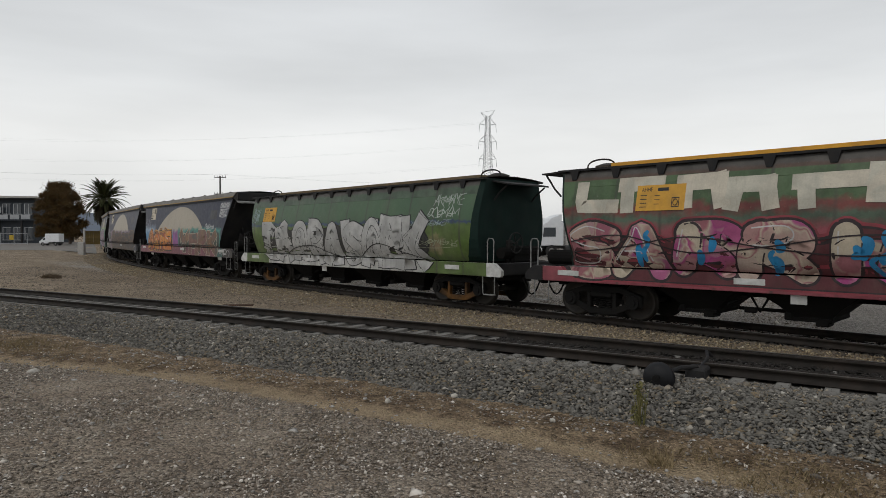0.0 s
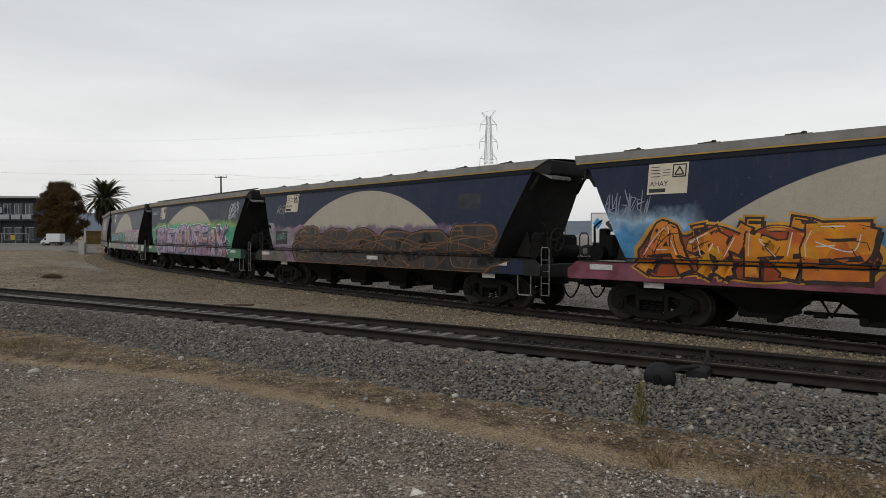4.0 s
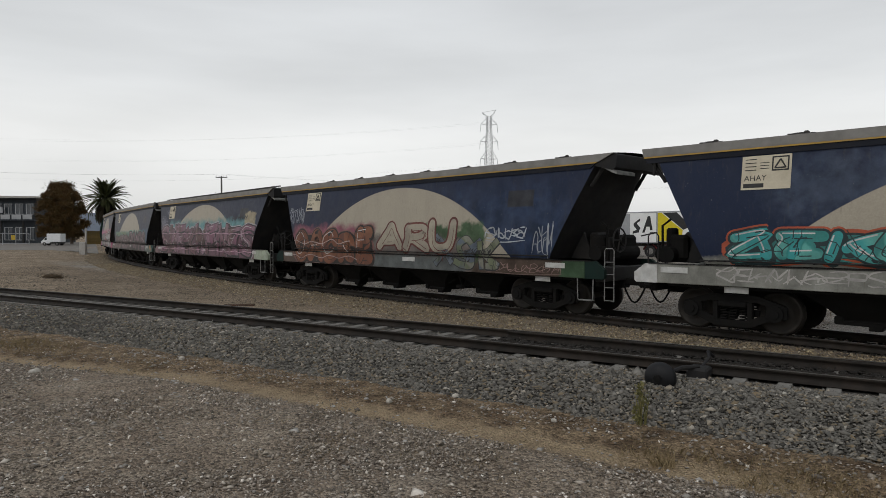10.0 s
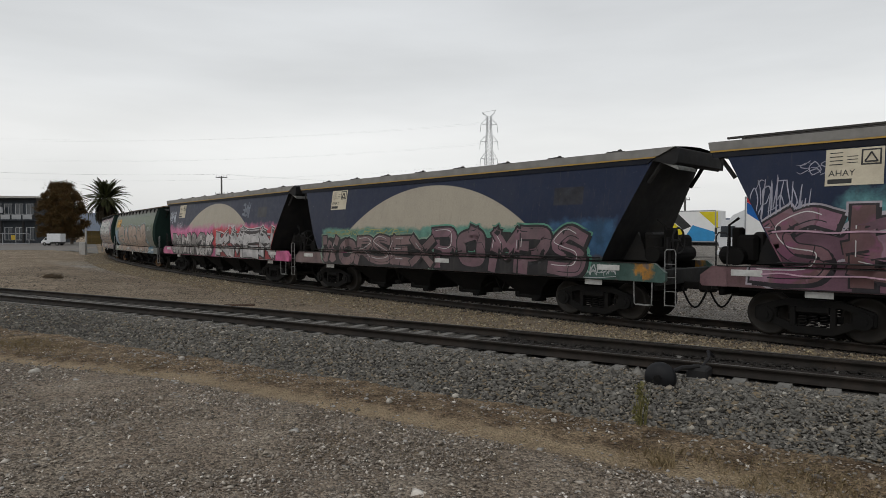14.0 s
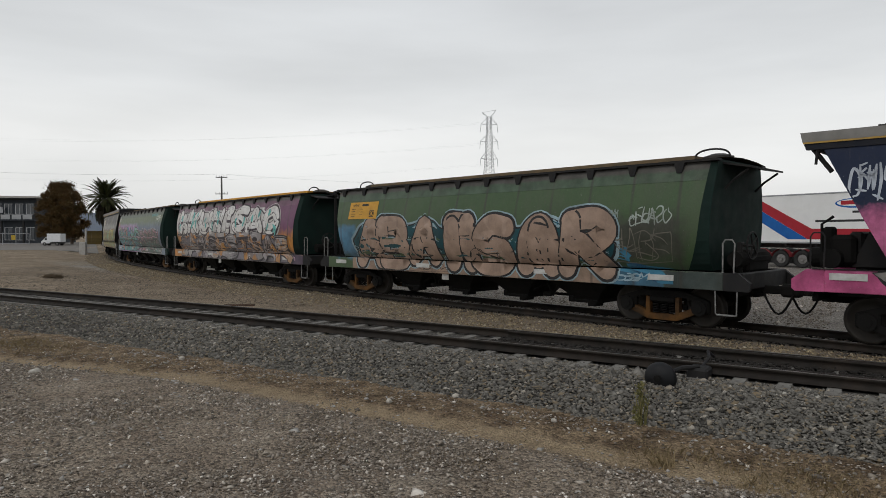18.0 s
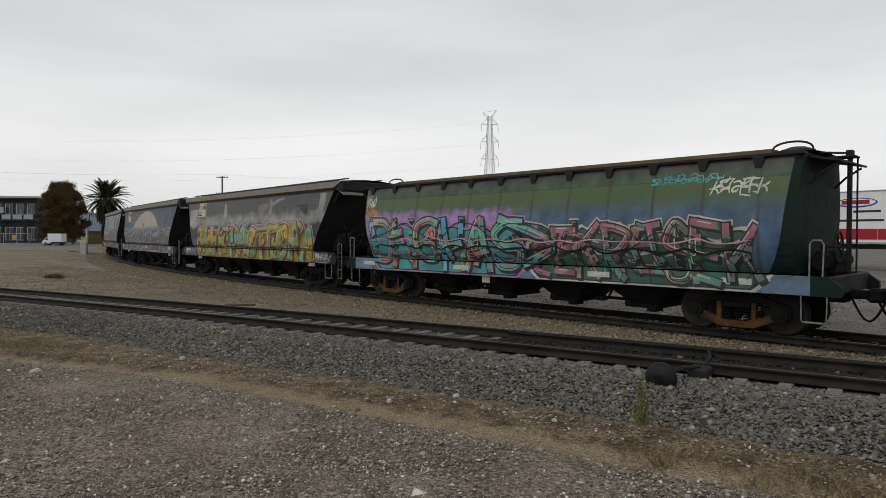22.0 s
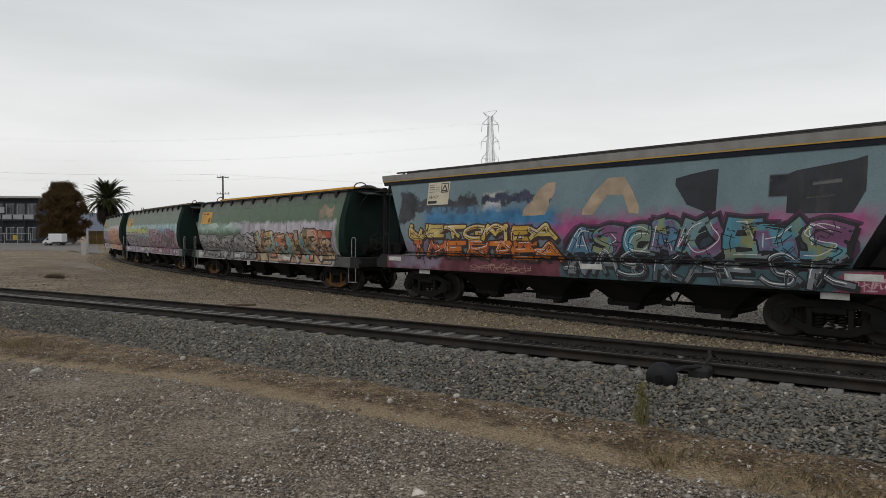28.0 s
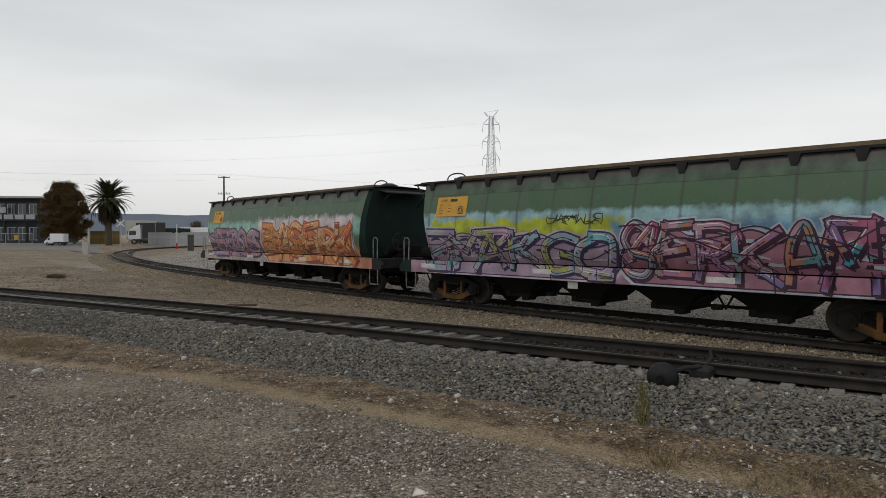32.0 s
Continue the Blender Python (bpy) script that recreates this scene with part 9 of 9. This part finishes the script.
          [piece(0.1, 6.4, 0.98, 2.1, "RENTON", [(0.24, 0.235, 0.24), (0.17, 0.165, 0.17), (0.29, 0.28, 0.28)], BLACK_, None, back=(0.16, 0.155, 0.16), wild=1, weight=0.36, jitter=0.14, thin=0.6), piece(-6.3, 0, 0.98, 2.3, "MZEAKRE", [(0.3, 0.065, 0.03), (0.4, 0.33, 0.16), (0.3, 0.2, 0.12), (0.12, 0.12, 0.06), (0.36, 0.1, 0.04), (0.38, 0.34, 0.28)], (0.03, 0.02, 0.016), (0.4, 0.37, 0.4), back=(0.34, 0.25, 0.16), wild=1, weight=0.36, jitter=0.14, spiky=True, thin=0.7, dots=(0.16, 0.34, 0.36))],
          tags=[(0.6, 2.4, 2.42, 2.7, (0.36, 0.34, 0.38), 4, 0.05)],
          shapes=[((0.34, 0.42, 0.38), [6.0, 5.0, 4.2, 3.8], [2.35, 2.4, 2.42, 2.45], [2.4, 2.62, 2.66, 2.48]), ((0.36, 0.44, 0.4), [3.2, 2.5, 1.8, 1.2], [2.38, 2.42, 2.42, 2.4], [2.44, 2.66, 2.62, 2.44])],
          lid=M_YELLOWLID, mast=True),
    green("green hopper wagon with pink and teal wildstyle graffiti", 18,
          [("field", (0.22, 0.34, 0.36), -9, 9, 2.15, 2.7, 0.06, 0.45), ("field", (0.3, 0.34, 0.04), -0.5, 6.2, 2.05, 2.5, 0.06, 0.6), ("field", (0.1, 0.19, 0.28), -6.3, 0, 1.9, 2.4, 0.1, 0.6), ("field", (0.27, 0.17, 0.22), -9, 9, 0, 2.1, 0.1, 0.4), ("field", (0.03, 0.05, 0.06), -9, -6.6, 0, 1.3, 0.05, 0.3)],
          [piece(-0.2, 6.6, 0.98, 2.25, "EMAKGO", [(0.27, 0.22, 0.33), (0.33, 0.21, 0.27), (0.14, 0.32, 0.34), (0.33, 0.25, 0.28), (0.24, 0.26, 0.07)], (0.03, 0.02, 0.06), (0.42, 0.38, 0.42), back=(0.3, 0.23, 0.29), wild=3, weight=0.2, jitter=0.16, flow=2, thin=0.55), piece(-6.4, -0.3, 0.98, 2.4, "SERKAMT", [(0.26, 0.07, 0.13), (0.33, 0.2, 0.24), (0.06, 0.22, 0.27), (0.3, 0.14, 0.06), (0.3, 0.13, 0.2), (0.14, 0.13, 0.26)], (0.04, 0.015, 0.035), (0.36, 0.38, 0.42), back=(0.27, 0.13, 0.17), wild=3, weight=0.2, jitter=0.15, flow=2, thin=0.55)],
          tags=[(0.2, 1.8, 2.35, 2.6, (0.04, 0.05, 0.02), 5, 0.035)], lid=M_BROWNLID, nose=M_DARKGREEN, end_marks=True),
    green("green hopper wagon at the train's end with purple and orange graffiti", 19,
          [("field", (0.2, 0.36, 0.3), -9, 9, 2.15, 2.65, 0.1, 0.5), ("field", (0.46, 0.4, 0.42), -6.4, 0.9, 1.4, 2.75, 0.1, 0.7), ("field", (0.34, 0.14, 0.08), -9, 9, 0, 1.6, 0.15, 0.4), ("field", (0.3, 0.26, 0.24), 0.5, 9, 0, 1.3, 0.03, 0.2)],
          [piece(0.9, 6.6, 1.1, 2.35, "NEROS", [(0.26, 0.18, 0.26), (0.3, 0.22, 0.27), (0.3, 0.13, 0.12)], (0.04, 0.02, 0.07), None, wild=1, weight=0.3, jitter=0.11), piece(-6.3, 0.6, 0.98, 2.6, "BASERK", [(0.45, 0.19, 0.05), (0.48, 0.3, 0.14), (0.42, 0.12, 0.05)], (0.18, 0.05, 0.03), (0.48, 0.42, 0.44), wild=1, weight=0.28, jitter=0.12, thin=0.7)],
          lid=M_BROWNLID),
]

SLACK = {10: -0.13, 11: 0.1}   # play in the couplings, metres
TRAIN = []
for i, spec in enumerate(SPECS):
    build = blue_wagon if spec["kind"] == "blue" else green_wagon
    profile = BLUE_PROFILE if spec["kind"] == "blue" else GREEN_PROFILE
    wagon, bogies, wheels = build(spec)
    rng = np.random.default_rng(100 + spec["seed"])
    for pc in spec["pieces"]:
        extra = {a: b for a, b in pc.items() if a in ("word", "drop", "weight", "wild", "lean", "jitter", "spiky", "flow", "thin", "round_", "tight", "flare", "inner", "low")}
        pal = pc["pal"]
        fills = pc["fills"] or [pal[j:] + pal[:j] if len(pal) > 1 else pal for j in range(min(3, len(pal)))]
        gain = GAIN[spec["seed"] - 1]
        fills = [spray(*[lift(c, gain) for c in f]) for f in fills]
        pal = tuple(lift(c, gain) for c in pal)
        lettering(wagon, profile, rng, pc["x0"], pc["x1"], pc["z0"], pc["z1"], pc["n"], fills, spray(lift(pc["line"], gain)),
                  spray(lift(pc["halo"], gain)) if pc["halo"] else None, glint=spray((0.62, 0.61, 0.6)) if pc.get("glint", True) else None,
                  ground=(spray(lift(pc["back"], gain)) if pc.get("back") else spray(*pal)) if pc["backed"] else None, dots=spray(lift(pc["dots"], gain)) if pc.get("dots") else None, **extra)
    for col, xs_, zb_, zt_ in spec.get("shapes", ()):
        rib = Ribbons(profile)
        rib.fill(xs_, zb_, zt_, 0.0022, spray(lift(col, gain)))
        part("paint_patch", rib.mesh("paint_patch"), None, wagon)
    for col, xa, xb, za, zb_ in spec.get("boxes", ()):
        rib = Ribbons(profile)
        rib.rect(xa, xb, za, zb_, 0.0036, spray(lift(col, gain)))
        part("paint_patch", rib.mesh("paint_patch"), None, wagon, "blacked-out painted rectangle")
    for col, xa, xb, zc, amp, wd in spec.get("waves", ()):
        rib = Ribbons(profile)
        n_ = int((xb - xa) / 0.35)
        pts = [(xb - (xb - xa) * j / n_, zc + amp * math.sin(j * 1.9 + rng.normal(0, 0.5)) + rng.normal(0, amp * 0.3)) for j in range(n_ + 1)]
        rib.stroke(curve_through(pts, 5), wd, 0.03, spray(lift(col, gain)))
        part("graffiti_line", rib.mesh("graffiti_line"), None, wagon, "thin wavy sprayed line over the lettering")
    for tg in spec["tags"]:
        for rib in scrawl(profile, rng, *tg[:4], spray(lift(tg[4], gain, 1.0)), *tg[5:]):
            part("tag_letter", rib.mesh("tag_letter"), None, wagon, "quick one-colour graffiti tag")
    TRAIN.append(dict(ob=wagon, bogies=bogies, wheels=wheels, s=(couplings[i] + couplings[i + 1]) / 2 + SLACK.get(i + 1, 0.0)))


def motions():
    """The train rolls by at a steady pace; bogies swing into the curve and the wheels turn."""
    times = [0.5 * i for i in range(65)]
    for wagon in TRAIN:
        rows, turn = [], {b.name: [] for b in wagon["bogies"]}
        for t in times:
            sc = wagon["s"] - SPEED * t
            ends = [train_xy(sc + d) for d in (-BOGIE_X, BOGIE_X)]
            (x0, y0), (x1, y1) = ends
            a = math.atan2(y1 - y0, x1 - x0)
            rows.append((t, Matrix.Translation(((x0 + x1) / 2, (y0 + y1) / 2, 0)) @ Matrix.Rotation(a, 4, "Z")))
            for b, d in zip(wagon["bogies"], (-BOGIE_X, BOGIE_X)):
                swing = float(np.interp(sc + d, S, TH)) - a
                swing = (swing + PI) % (2 * PI) - PI
                turn[b.name].append((t, Matrix.Translation((d, 0, 0)) @ Matrix.Rotation(swing, 4, "Z")))
        walk(wagon["ob"], rows)
        for b in wagon["bogies"]:
            walk(b, turn[b.name])
    first = {}
    for wagon in TRAIN:
        for w, x in wagon["wheels"]:
            if x not in first:
                first[x] = w
                walk(w, [(i / 30, Matrix.Translation((x, 0, WHEEL_R)) @ Matrix.Rotation(-SPEED * i / 30 / WHEEL_R, 4, "Y")) for i in range(961)])
            else:
                w.rotation_mode = "QUATERNION"
                w.animation_data_create()
                w.animation_data.action = first[x].animation_data.action
                w.animation_data.action_slot = first[x].animation_data.action_slot


motions()
